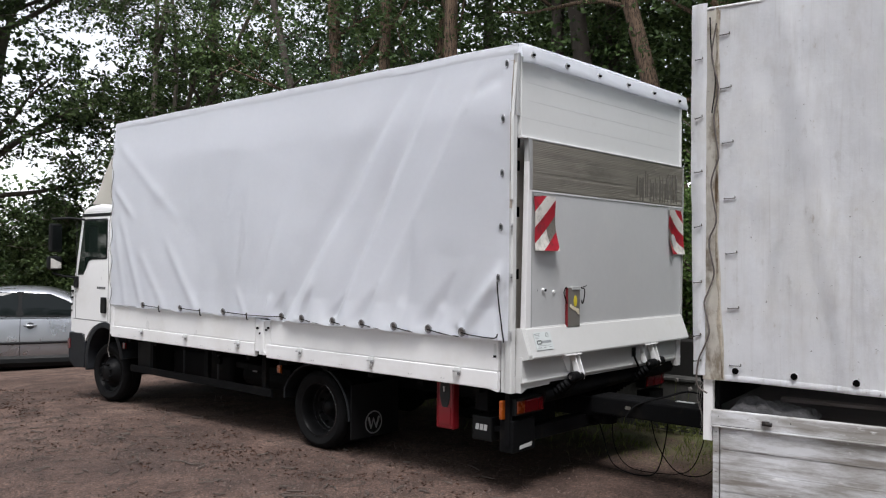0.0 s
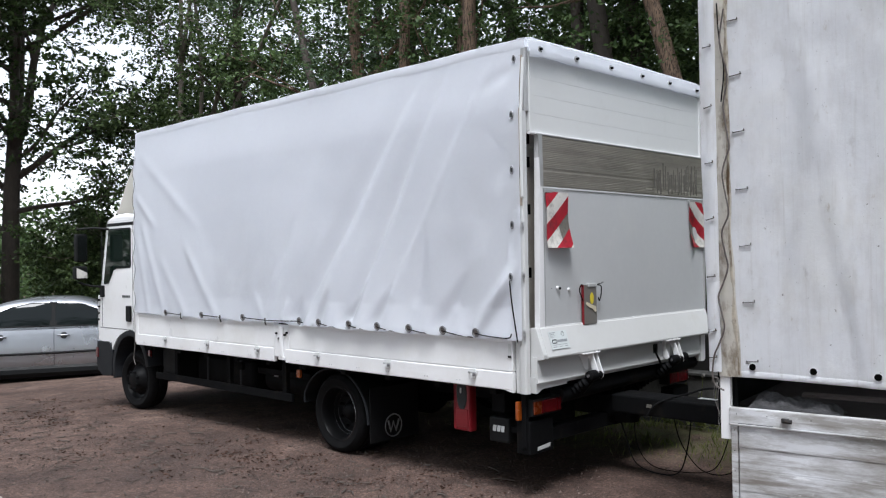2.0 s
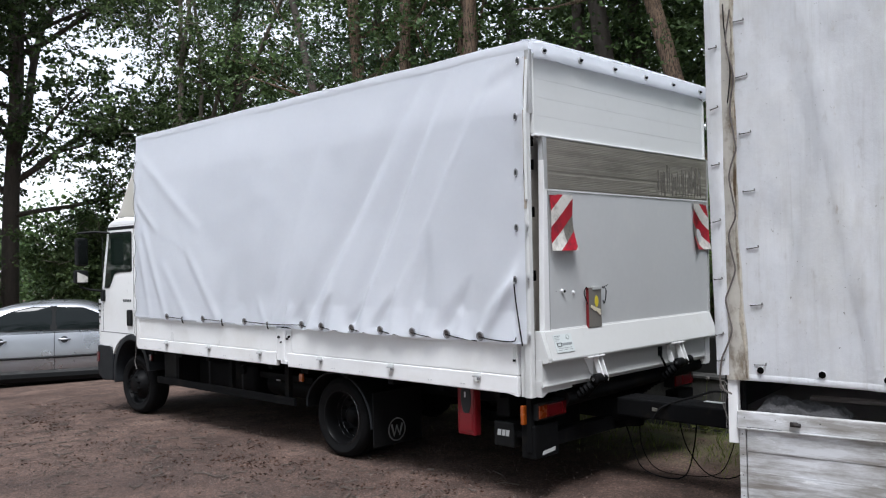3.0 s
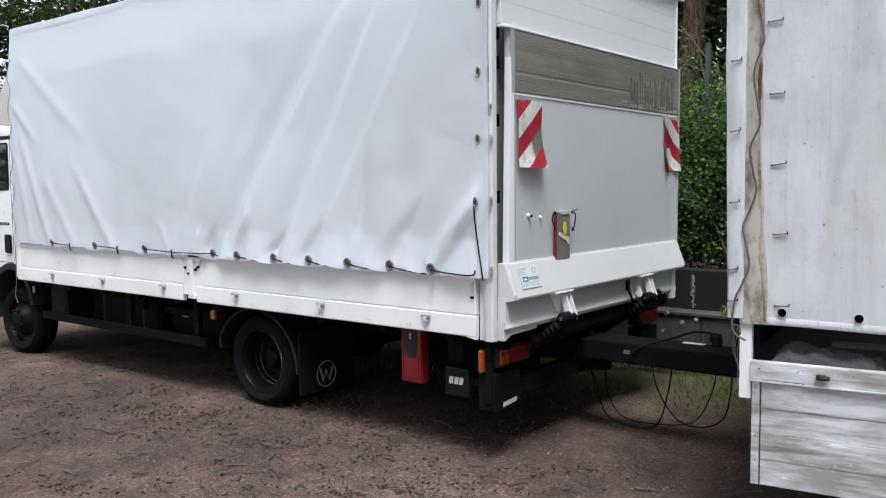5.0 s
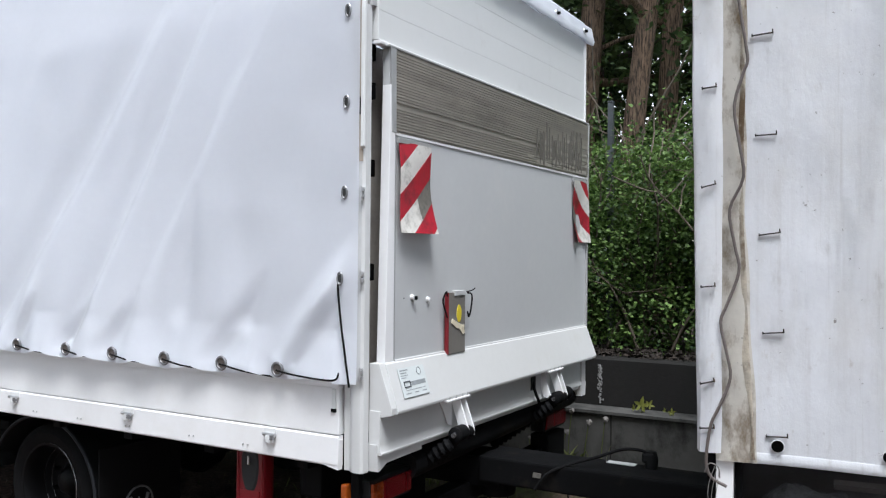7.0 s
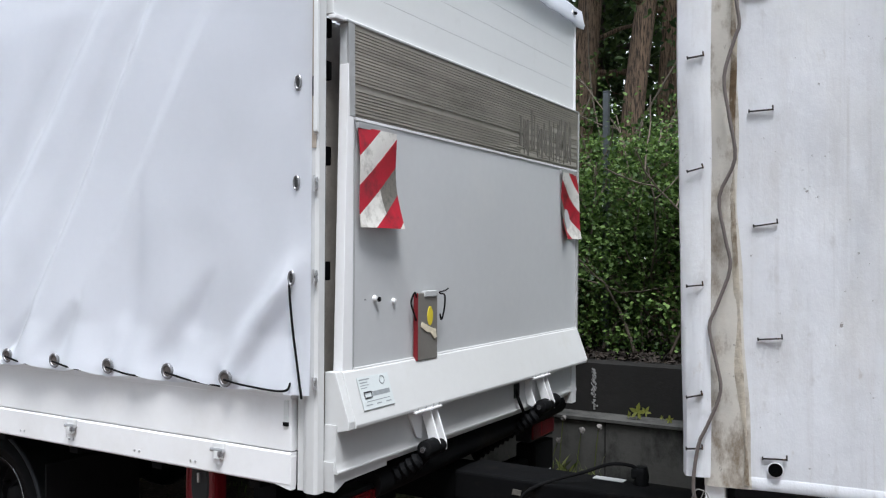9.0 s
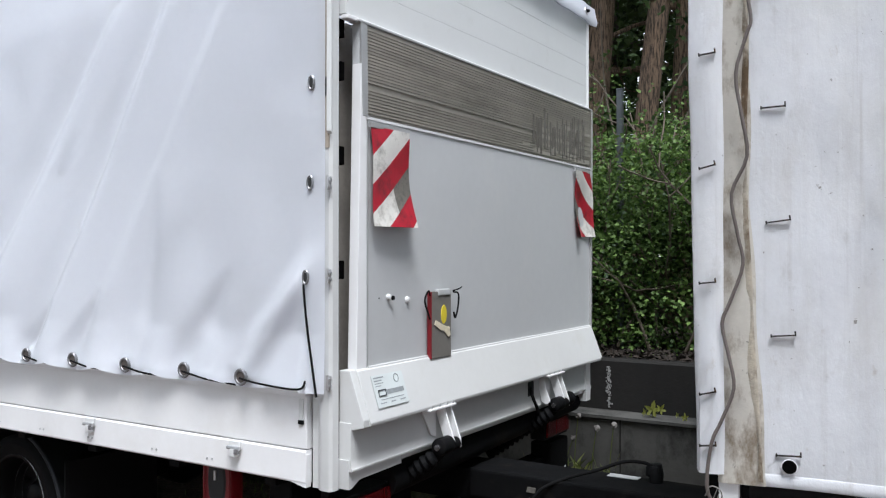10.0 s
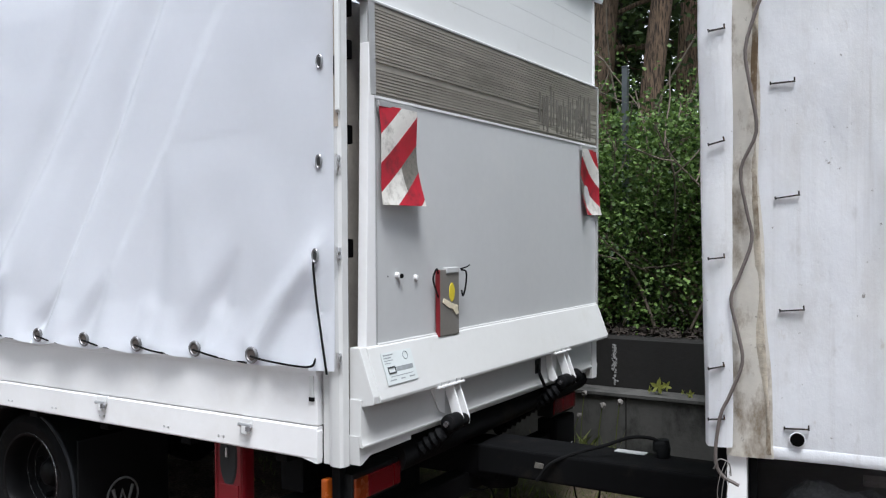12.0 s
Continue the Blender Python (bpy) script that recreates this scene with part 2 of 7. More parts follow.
LIME = material("white_lime_runs", (0.30, 0.30, 0.295), 0.8, vary=0.3, scale=20, fine=60)
PAVING = material("pale_paving_concrete", (0.33, 0.315, 0.295), 0.85, vary=0.1, scale=4, fine=50, bump=0.2, bump_scale=60)
BARK = material("brown_furrowed_bark", (0.235, 0.158, 0.108), 0.9, vary=0.4, scale=5, fine=30, bump=1.0, bump_scale=22, stretch=(3.5, 3.5, 0.5), stain=(0.05, 0.036, 0.028),
                stain_scale=19, stain_at=(0.46, 0.58), stain_stretch=(3.5, 3.5, 0.4))
BARK_DARK = material("dark_grey_bark", (0.085, 0.07, 0.06), 0.9, vary=0.4, scale=6, fine=30, bump=0.9, bump_scale=20, stretch=(3, 3, 0.6))
BARK_PALE = material("pale_grey_bark", (0.17, 0.145, 0.12), 0.9, vary=0.3, scale=6, fine=30, bump=0.6, bump_scale=20, stretch=(3, 3, 0.6))
TWIG = material("grey_brown_twigs", (0.13, 0.105, 0.082), 0.9, vary=0.3, scale=8, fine=40)
LEAF = leaf_material("woodland_leaf", (0.042, 0.078, 0.030), (0.125, 0.195, 0.068))
LEAF_DARK = leaf_material("shaded_woodland_leaf", (0.042, 0.070, 0.029), (0.12, 0.175, 0.064), 0.35)
LEAF_MAPLE = leaf_material("maple_leaf", (0.028, 0.066, 0.022), (0.185, 0.30, 0.08))
# backlight is in the colour: leaves darkened towards silhouettes
LEAF_OAK = leaf_material("backlit_toned_oak_leaf", (0.022, 0.038, 0.016), (0.08, 0.125, 0.042), 0.25)
LEAF_BLUE = leaf_material("blue_green_leaf", (0.055, 0.095, 0.055), (0.145, 0.215, 0.12), 0.35)
GRASS = leaf_material("grass_blade", (0.07, 0.10, 0.025), (0.20, 0.22, 0.07))
GROUND = ground_material()
SOIL = material("leaf_litter_soil", (0.045, 0.033, 0.026), 0.95, vary=0.4, scale=5, fine=40, bump=0.8, bump_scale=25, stain=(0.16, 0.085, 0.05), stain_scale=22, stain_at=(0.58, 0.68))
STONE = material("small_gravel_stones", (0.17, 0.13, 0.112), 0.85, vary=0.2, island=0.88)
BLANKET = material("grey_felt_blanket", (0.070, 0.069, 0.072), 0.98, vary=0.4, scale=24, fine=130, bump=1.0, bump_scale=70, stain=(0.03, 0.03, 0.03), stain_scale=16, stain_at=(0.5, 0.7))
BOARD = material("weathered_white_sideboard", (0.60, 0.61, 0.635), 0.5, vary=0.12, scale=1.6, fine=16, bump=0.12, bump_scale=30, stretch=(0.8, 1, 2.0),
                 stain=(0.29, 0.28, 0.265), stain_scale=2.8, stain_at=(0.42, 0.58), stain_stretch=(0.55, 1, 2.6), objects=0.10)
weather(BOARD, (0.17, 0.15, 0.13), 5.0, (0.3, 1, 4.0), (0.51, 0.66), 0.8)
weather(BOARD, (0.80, 0.81, 0.82), 9.0, (0.6, 1, 2.0), (0.60, 0.68), 0.7)
HOOK = material("corroded_steel_hook", (0.032, 0.030, 0.030), 0.6, metal=0.5, vary=0.35, scale=40, fine=150, stain=(0.16, 0.09, 0.05), stain_scale=60)
# LITTER again, with the shade on the wall top put into its colour
LITTER_DARK = material("shade_toned_leaf_litter", (0.026, 0.018, 0.013), 0.9, vary=0.3, scale=20, island=0.6)
LITTER = material("rotting_leaf_scraps", (0.105, 0.058, 0.042), 0.9, vary=0.3, scale=20, island=0.6)
EYELET = material("dull_steel_eyelet", (0.26, 0.26, 0.27), 0.4, metal=0.8, vary=0.2, scale=40, fine=150)
ROPE = material("black_elastic_cord", (0.009, 0.009, 0.0095), 0.9, spec=0.1, vary=0.2, scale=60, fine=300)
WIRE = material("grey_brown_cable", (0.10, 0.083, 0.076), 0.55, vary=0.25, scale=12, fine=90)
PALEROPE = material("frayed_pale_string", (0.17, 0.16, 0.15), 0.9, vary=0.15, scale=50, fine=200)
PAPER = material("pale_blue_type_plate", (0.56, 0.60, 0.60), 0.4, vary=0.04, scale=10, fine=80)
INK = material("dark_print", (0.06, 0.065, 0.07), 0.6, vary=0.1)
weather(BOARD, (0.17, 0.16, 0.15), 2.4, (0.45, 1, 6.0), (0.58, 0.70), 0.7)
weather(BOARD, (0.42, 0.36, 0.31), 1.9, (0.9, 1, 1.6), (0.60, 0.74), 0.5)
weather(BOARD, (0.09, 0.085, 0.08), 55.0, (0.6, 1, 1), (0.70, 0.76), 0.7)
FADED_INK = material("pale_grey_print", (0.24, 0.26, 0.27), 0.6, vary=0.2, scale=40)
MARK = material("white_print", (0.46, 0.47, 0.47), 0.6, vary=0.08)
# emblem white set down to dark grey
GREY_PRINT = material("grey_emblem_print", (0.15, 0.15, 0.15), 0.7, vary=0.3, scale=30)
YELLOW = material("yellow_label", (0.62, 0.50, 0.03), 0.6, vary=0.1, scale=30)
TAPE = material("cream_peeling_tape", (0.62, 0.56, 0.42), 0.7, vary=0.15, scale=30)
FOLDER = material("grey_brown_document_folder", (0.17, 0.16, 0.145), 0.45, vary=0.15, scale=10, fine=60)
FRAME_DULL = material("dull_grimy_frame", (0.40, 0.37, 0.33), 0.7, vary=0.25, scale=6)
POST_TAN = material("weathered_tan_primer", (0.36, 0.31, 0.255), 0.7, vary=0.2, scale=9, fine=60, stain=(0.24, 0.19, 0.145), stain_scale=14, stain_at=(0.5, 0.7), stain_stretch=(1, 1, 0.3))
BEIGE = material("beige_fibreglass", (0.50, 0.48, 0.43), 0.45, vary=0.05, scale=3)


# ---- building helpers ----
def finish(bm, name, mat, smooth=False):
    me = bpy.data.meshes.new(name)
    bmesh.ops.recalc_face_normals(bm, faces=bm.faces)
    if smooth:
        for f in bm.faces:
            f.smooth = True
    bm.to_mesh(me)
    bm.free()
    me.materials.append(mat)
    if smooth:
        me.set_sharp_from_angle(angle=radians(38))
    return me


def part(name, bm, mat, parent, label="", smooth=False):
    ob = new(name, finish(bm, name, mat, smooth))
    ob.parent = parent
    if label:
        tagged(ob, label)
    return ob


def thing(name, bm, mat, label, category, group="", kind="", smooth=False):
    return tagged(new(name, finish(bm, name, mat, smooth)), label, category, group, kind)


def empty(name, m, label, category, group="", kind=""):
    ob = new(name)
    ob.matrix_world = m
    ob.empty_display_size = 0.2
    return tagged(ob, label, category, group, kind)


def box(x0, x1, y0, y1, z0, z1, bevel=0.0, bm=None, segments=2):
    own = bmesh.new()
    g = bmesh.ops.create_cube(own, size=1.0)
    bmesh.ops.scale(own, vec=(abs(x1 - x0), abs(y1 - y0), abs(z1 - z0)), verts=g["verts"])
    bmesh.ops.translate(own, vec=((x0 + x1) / 2, (y0 + y1) / 2, (z0 + z1) / 2), verts=g["verts"])
    if bevel:
        bmesh.ops.bevel(own, geom=own.edges[:], offset=bevel, segments=segments, profile=0.6, affect="EDGES")
    return own if bm is None else merge(bm, own)


def merge(bm, other, m=None):
    me = bpy.data.meshes.new("tmp")
    if m is not None:
        bmesh.ops.transform(other, matrix=m, verts=other.verts)
    other.to_mesh(me)
    other.free()
    bm.from_mesh(me)
    bpy.data.meshes.remove(me)
    return bm


def prism(outline, a, b, axis="y", bevel=0.0):
    """A straight prism: outline in the two other axes (in order), from a to b along axis."""
    bm = bmesh.new()
    put = {"x": lambda p, v: (v, p[0], p[1]), "y": lambda p, v: (p[0], v, p[1]), "z": lambda p, v: (p[0], p[1], v)}[axis]
    lo = [bm.verts.new(put(p, a)) for p in outline]
    hi = [bm.verts.new(put(p, b)) for p in outline]
    bm.faces.new(lo)
    bm.faces.new(list(reversed(hi)))
    n = len(outline)
    for i in range(n):
        bm.faces.new((lo[i], hi[i], hi[(i + 1) % n], lo[(i + 1) % n]))
    if bevel:
        bmesh.ops.recalc_face_normals(bm, faces=bm.faces)
        bmesh.ops.bevel(bm, geom=bm.edges[:], offset=bevel, segments=2, profile=0.6, affect="EDGES")
    return bm


def tube(points, radius, sides=8, bm=None, closed=False):
    """A tube along a polyline; radius is one number or one for each point."""
    bm = bm or bmesh.new()
    pts = [Vector(p) for p in points]
    rad = radius if isinstance(radius, (list, tuple)) else [radius] * len(pts)
    rings, up = [], None
    for i, p in enumerate(pts):
        if closed:
            d = (pts[(i + 1) % len(pts)] - pts[i - 1]).normalized()
        else:
            d = (pts[min(i + 1, len(pts) - 1)] - pts[max(i - 1, 0)]).normalized()
        if up is None:
            up = d.orthogonal().normalized()
        up = (up - d * up.dot(d))
        up = up.normalized() if up.length > 1e-6 else d.orthogonal().normalized()
        side = d.cross(up)
        rings.append([bm.verts.new(p + (up * math.cos(a) + side * math.sin(a)) * rad[i]) for a in (2 * math.pi * k / sides for k in range(sides))])
    count = len(rings) if closed else len(rings) - 1
    for i in range(count):
        a, b = rings[i], rings[(i + 1) % len(rings)]
        for k in range(sides):
            bm.faces.new((a[k], a[(k + 1) % sides], b[(k + 1) % sides], b[k]))
    if not closed:
        bm.faces.new(list(reversed(rings[0])))
        bm.faces.new(rings[-1])
    return bm


def smooth_line(points, n=8):
    """Catmull-Rom through the points."""
    p = [Vector(q) for q in points]
    p = [p[0] * 2 - p[1]] + p + [p[-1] * 2 - p[-2]]
    out = []
    for i in range(1, len(p) - 2):
        for k in range(n):
            t = k / n
            out.append(0.5 * (2 * p[i] + (p[i + 1] - p[i - 1]) * t + (2 * p[i - 1] - 5 * p[i] + 4 * p[i + 1] - p[i + 2]) * t * t + (3 * p[i] - p[i - 1] - 3 * p[i + 1] + p[i + 2]) * t ** 3))
    out.append(p[-2])
    return out


def lathe(profile, sides=32, axis="y", centre=(0, 0, 0)):
    """Turns (radius, height) pairs about an axis through centre."""
    bm = bmesh.new()
    rings = []
    for r, h in profile:
        ring = []
        for k in range(sides):
            a = 2 * math.pi * k / sides
            c, s = r * math.cos(a), r * math.sin(a)
            v = {"y": (c, h, s), "x": (h, c, s), "z": (c, s, h)}[axis]
            ring.append(bm.verts.new(Vector(v) + Vector(centre)))
        rings.append(ring)
    for a, b in zip(rings, rings[1:]):
        for k in range(sides):
            bm.faces.new((a[k], a[(k + 1) % sides], b[(k + 1) % sides], b[k]))
    bmesh.ops.remove_doubles(bm, verts=bm.verts[:], dist=1e-5)
    return bm


def ring_mesh(centre, normal, outer, thick, sides=18):
    n = Vector(normal).normalized()
    u = n.orthogonal().normalized()
    v = n.cross(u)
    return tube([Vector(centre) + (u * math.cos(a) + v * math.sin(a)) * (outer - thick) for a in (2 * math.pi * k / sides for k in range(sides))], thick, 6, closed=True)


def ground_z(x, y):
    d = min(max(-2.2 - x, 0.0), 14.0)
    return -0.0037 * d * d


# ---- ground ----
def build_ground():
    xs = sorted(set([-400, -150, -70, -40] + list(np.arange(-28, 12.1, 0.5)) + [16, 24, 40, 80, 200, 400]))
    ys = sorted(set([-400, -150, -60, -30, -16] + list(np.arange(-10, 3.3, 0.5)) + [3.34, 3.42] + list(np.arange(4, 26.1, 1.0)) + [40, 80, 200, 400]))
    bm = bmesh.new()
    grid = []
    for x in xs:
        row = []
        for y in ys:
            z = ground_z(x, y)
            bank = 0.80 * min(max((x + 11.0) / 3.0, 0.0), 1.0)
            if y > 3.4:
                z += bank + 0.05 * noise.noise(Vector((x * 0.7, y * 0.7, 0))) + 0.03 * min(y - 3.4, 8.0)
            else:
                z += 0.012 * noise.noise(Vector((x * 0.9, y * 0.9, 5))) * (1 if abs(x) < 30 else 0)
            row.append(bm.verts.new((float(x), float(y), float(z))))
        grid.append(row)
    for i in range(len(xs) - 1):
        for j in range(len(ys) - 1):
            f = bm.faces.new((grid[i][j], grid[i + 1][j], grid[i + 1][j + 1], grid[i][j + 1]))
            f.smooth = True
            if ys[j] > 3.3 and xs[i] > -12:
                f.material_index = 1
    ob = thing("ground", bm, GROUND, "packed reddish brown gravel yard with damp patches and leaf-littered bank", "ground", kind="structure")
    ob.data.materials.append(SOIL)
    return ob


build_ground()

# pale paving at the yard's edge
thing("pavement", prism([(-9.0, -2.02), (-2.5, -2.36), (2.0, -12.0), (-14, -12.0), (-14, -1.8)], -0.28, 0.006, "z"), PAVING, "pale concrete paving beside the gravel yard", "pavement", kind="structure")


def build_paving_stones(slab):
    """Rows of concrete paving stones along the yard's edge, with open joints."""
    way = Vector((6.5, -0.34, 0)).normalized()
    side = Vector((way.y, -way.x, 0))
    turn = math.atan2(way.y, way.x)
    rng = random.Random(23)
    first = None
    for r in range(4):
        for k in range(24):
            p = Vector((-2.56, -2.37, 0)) - way * (0.105 + 0.204 * k + 0.1 * (r % 2)) + side * (0.055 + 0.104 * r)
            if first is None:
                ob = first = part("paving_stone", box(-0.10, 0.10, -0.05, 0.05, -0.01, 0.018, 0.003, segments=1), STONE_PALE, slab)
            else:
                ob = new("paving_stone", first.data)
                ob.parent = slab
            ob.matrix_local = Matrix.Translation((p.x, p.y, rng.uniform(-0.002, 0.002))) @ Euler((0, 0, turn + rng.gauss(0, 0.006))).to_matrix().to_4x4()


STONE_PALE = material("pale_paving_stone", (0.34, 0.325, 0.30), 0.85, vary=0.15, scale=8, fine=60, bump=0.25, bump_scale=70, objects=0.25)
build_paving_stones(bpy.data.objects["pavement"])


def build_retaining_wall():
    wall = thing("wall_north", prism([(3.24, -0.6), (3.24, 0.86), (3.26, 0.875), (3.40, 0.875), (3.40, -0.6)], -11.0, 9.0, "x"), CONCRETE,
                 "near-black concrete retaining wall below the wooded bank", "retaining wall", kind="structure")
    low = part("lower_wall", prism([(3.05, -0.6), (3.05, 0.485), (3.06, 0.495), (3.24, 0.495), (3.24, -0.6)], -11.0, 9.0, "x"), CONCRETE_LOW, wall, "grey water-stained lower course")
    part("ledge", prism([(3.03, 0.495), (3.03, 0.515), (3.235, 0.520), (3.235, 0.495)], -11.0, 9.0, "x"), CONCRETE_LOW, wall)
    rng = random.Random(4)
    bm = bmesh.new()
    for k in range(130):
        z = 0.53 + 0.29 * rng.random() ** 0.8
        y0 = -0.150 + rng.gauss(0, 0.008)
        s = rng.uniform(0.001, 0.0035)
        box(y0 - s, y0 + s, 3.2385 - 0.00005 * k, 3.2415, z - 2 * s, z + 2 * s, 0, bm)
    part("lime_run", bm, LIME, wall, "white lime run")
    for x in np.arange(-10, 9, 1.25):
        part("joint", box(x - 0.004, x + 0.004, 3.046, 3.052, -0.2, 0.49), CONCRETE, low)


build_retaining_wall()


# ---- the lorry: rear left lower corner of its box at x = 0, y = 0; it faces -x ----
BOX_L, BOX_W, HEM, TOP = 5.60, 2.44, 1.092, 3.125
EYELETS = [-0.398, -0.742, -1.085, -1.440, -1.787, -2.185, -2.504, -3.378, -4.116, -4.845]
CORD_HOOKS = [-2.987, -3.746, -4.488]
# folds of the side sheet: x0, z0, x1, z1, width, height
FOLDS = [
    (-0.68, 3.45, -2.46, 1.14, 0.15, -0.026), (-0.50, 3.40, -1.78, 1.20, 0.11, -0.022), (-0.15, 3.30, -1.30, 1.45, 0.10, -0.006), (-0.14, 3.2, -0.95, 1.9, 0.070, 0.006),
    (-5.60, 2.98, -4.15, 1.98, 0.060, 0.009), (-5.58, 2.45, -5.05, 2.02, 0.045, 0.010), (-5.45, 2.2, -4.90, 1.15, 0.055, 0.010), (-4.55, 1.95, -3.85, 1.13, 0.055, 0.011), (-5.0, 1.75, -4.45, 1.13, 0.06, 0.007),
    (-5.52, 2.0, -5.25, 1.15, 0.05, 0.007), (0.02, 1.68, -0.40, 1.16, 0.05, 0.036), (-0.60, 1.36, -0.70, 1.13, 0.045, 0.012), (-1.02, 1.38, -1.09, 1.13, 0.045, 0.010),
    (-2.02, 1.55, -2.24, 1.13, 0.045, 0.016), (0.05, 2.98, -0.45, 2.80, 0.06, -0.012),
    (-3.02, 3.0, -3.0, 1.2, 0.03, 0.0012), (-2.5, 2.2, -2.95, 1.15, 0.06, -0.008),
    (-2.62, 1.35, -2.72, 1.14, 0.035, 0.010), (-3.2, 1.4, -3.05, 1.14, 0.035, 0.007), (-2.0, 3.2, -2.7, 1.7, 0.10, -0.008),
]
# slack hollows above the eyelets, narrow at the top: x, z of the tip, x, z of the foot, half width, depth
HOLLOWS = [
    (-0.93, 1.95, -1.05, 1.13, 0.16, 0.050), (-0.50, 1.56, -0.72, 1.13, 0.14, 0.050), (-1.28, 1.46, -1.46, 1.13, 0.10, 0.040), (-1.62, 1.40, -1.80, 1.13, 0.09, 0.034),
    (-2.05, 1.42, -2.20, 1.13, 0.09, 0.026), (-2.45, 1.36, -2.57, 1.13, 0.08, 0.018), (-0.22, 1.40, -0.40, 1.13, 0.10, 0.035),
]


def sheet_offset(x, z):
    """How far the side sheet stands out from its plane."""
    d = 0.0
    for x0, z0, x1, z1, w, h in FOLDS:
        ux, uz = x1 - x0, z1 - z0
        t = ((x - x0) * ux + (z - z0) * uz) / (ux * ux + uz * uz)
        k = min(max(t, 0), 1)
        # the long folds rise sharply on their lower right
        side = 0.36 if z0 > 3.1 and x0 > -1 and (x - x0) * uz - (z - z0) * ux < 0 else 1.0
        q = math.hypot(x - x0 - k * ux, z - z0 - k * uz) / (w * side)
        if q < 3.2:
            r = min(1.0, k / (0.45 if x0 > -5 else 0.2))
            d += h * math.exp(-q * q) * r * r * (3 - 2 * r) * (min(1.0, (1 - k) / 0.3) if z1 > 1.6 else 1.0)
    for x0, z0, x1, z1, w, h in HOLLOWS:
        k = (z0 - z) / (z0 - z1)
        if k > 0:
            q = (x - x0 - min(k, 1) * (x1 - x0)) / (w * (0.18 + 0.82 * min(k, 1)))
            if abs(q) < 3:
                d -= 1.15 * h * min(k, 1) * math.exp(-q * q) * (1 - 0.75 * min(k, 1) ** 3)
    low = max(0.0, 1 - (z - HEM) / 0.9)
    belly = math.exp(-((x + 1.5) / 1.1) ** 2)
    d += 0.030 * belly * low ** 1.2 + 0.010 * low
    near = min(abs(x - e) for e in EYELETS)
    swell = min(near / 0.17, 1.0)
    d += (0.026 if x > -2.7 else 0.007) * swell * swell * (3 - 2 * swell) * max(0.0, 1 - (z - HEM) / 0.22)
    d += 0.012 * noise.noise(Vector((x * 0.8, z * 0.9, 3))) + 0.003 * noise.noise(Vector((x * 4, z * 3, 8)))
    edge = min(1.0, (TOP - z) / 0.22) * min(1.0, max(0.05, -x / 0.12)) * min(1.0, max(0.1, (x + BOX_L) / 0.10))
    rise = min(1.0, max(0.0, (TOP - z) / 0.5))
    return d * edge + 0.037 * rise * rise * (3 - 2 * rise)


def build_sheet():
    bm = bmesh.new()
    nx, nz = 400, 120
    rows = []
    for i in range(nx + 1):
        x = -BOX_L + 2.8 * i / 110 if i <= 110 else -BOX_L + 2.8 + (BOX_L - 2.815) * (i - 110) / (nx - 110)
        near = min(EYELETS, key=lambda e: abs(x - e))
        hem = HEM + 0.020 * min(abs(x - near) / 0.17, 1.0) ** 2 - (0.016 if x > -0.12 else 0) - 0.006 * noise.noise(Vector((x * 5, 0, 3)))
        col = []
        for j in range(nz + 1):
            z = hem + (TOP - hem) * (j / nz) ** 1.25
            col.append(bm.verts.new((x, -0.004 - sheet_offset(x, z), z)))
        rows.append(col)
    for a, b in zip(rows, rows[1:]):
        for j in range(nz):
            bm.faces.new((a[j], b[j], b[j + 1], a[j + 1]))
    bmesh.ops.solidify(bm, geom=bm.faces[:], thickness=0.003)
    return bm


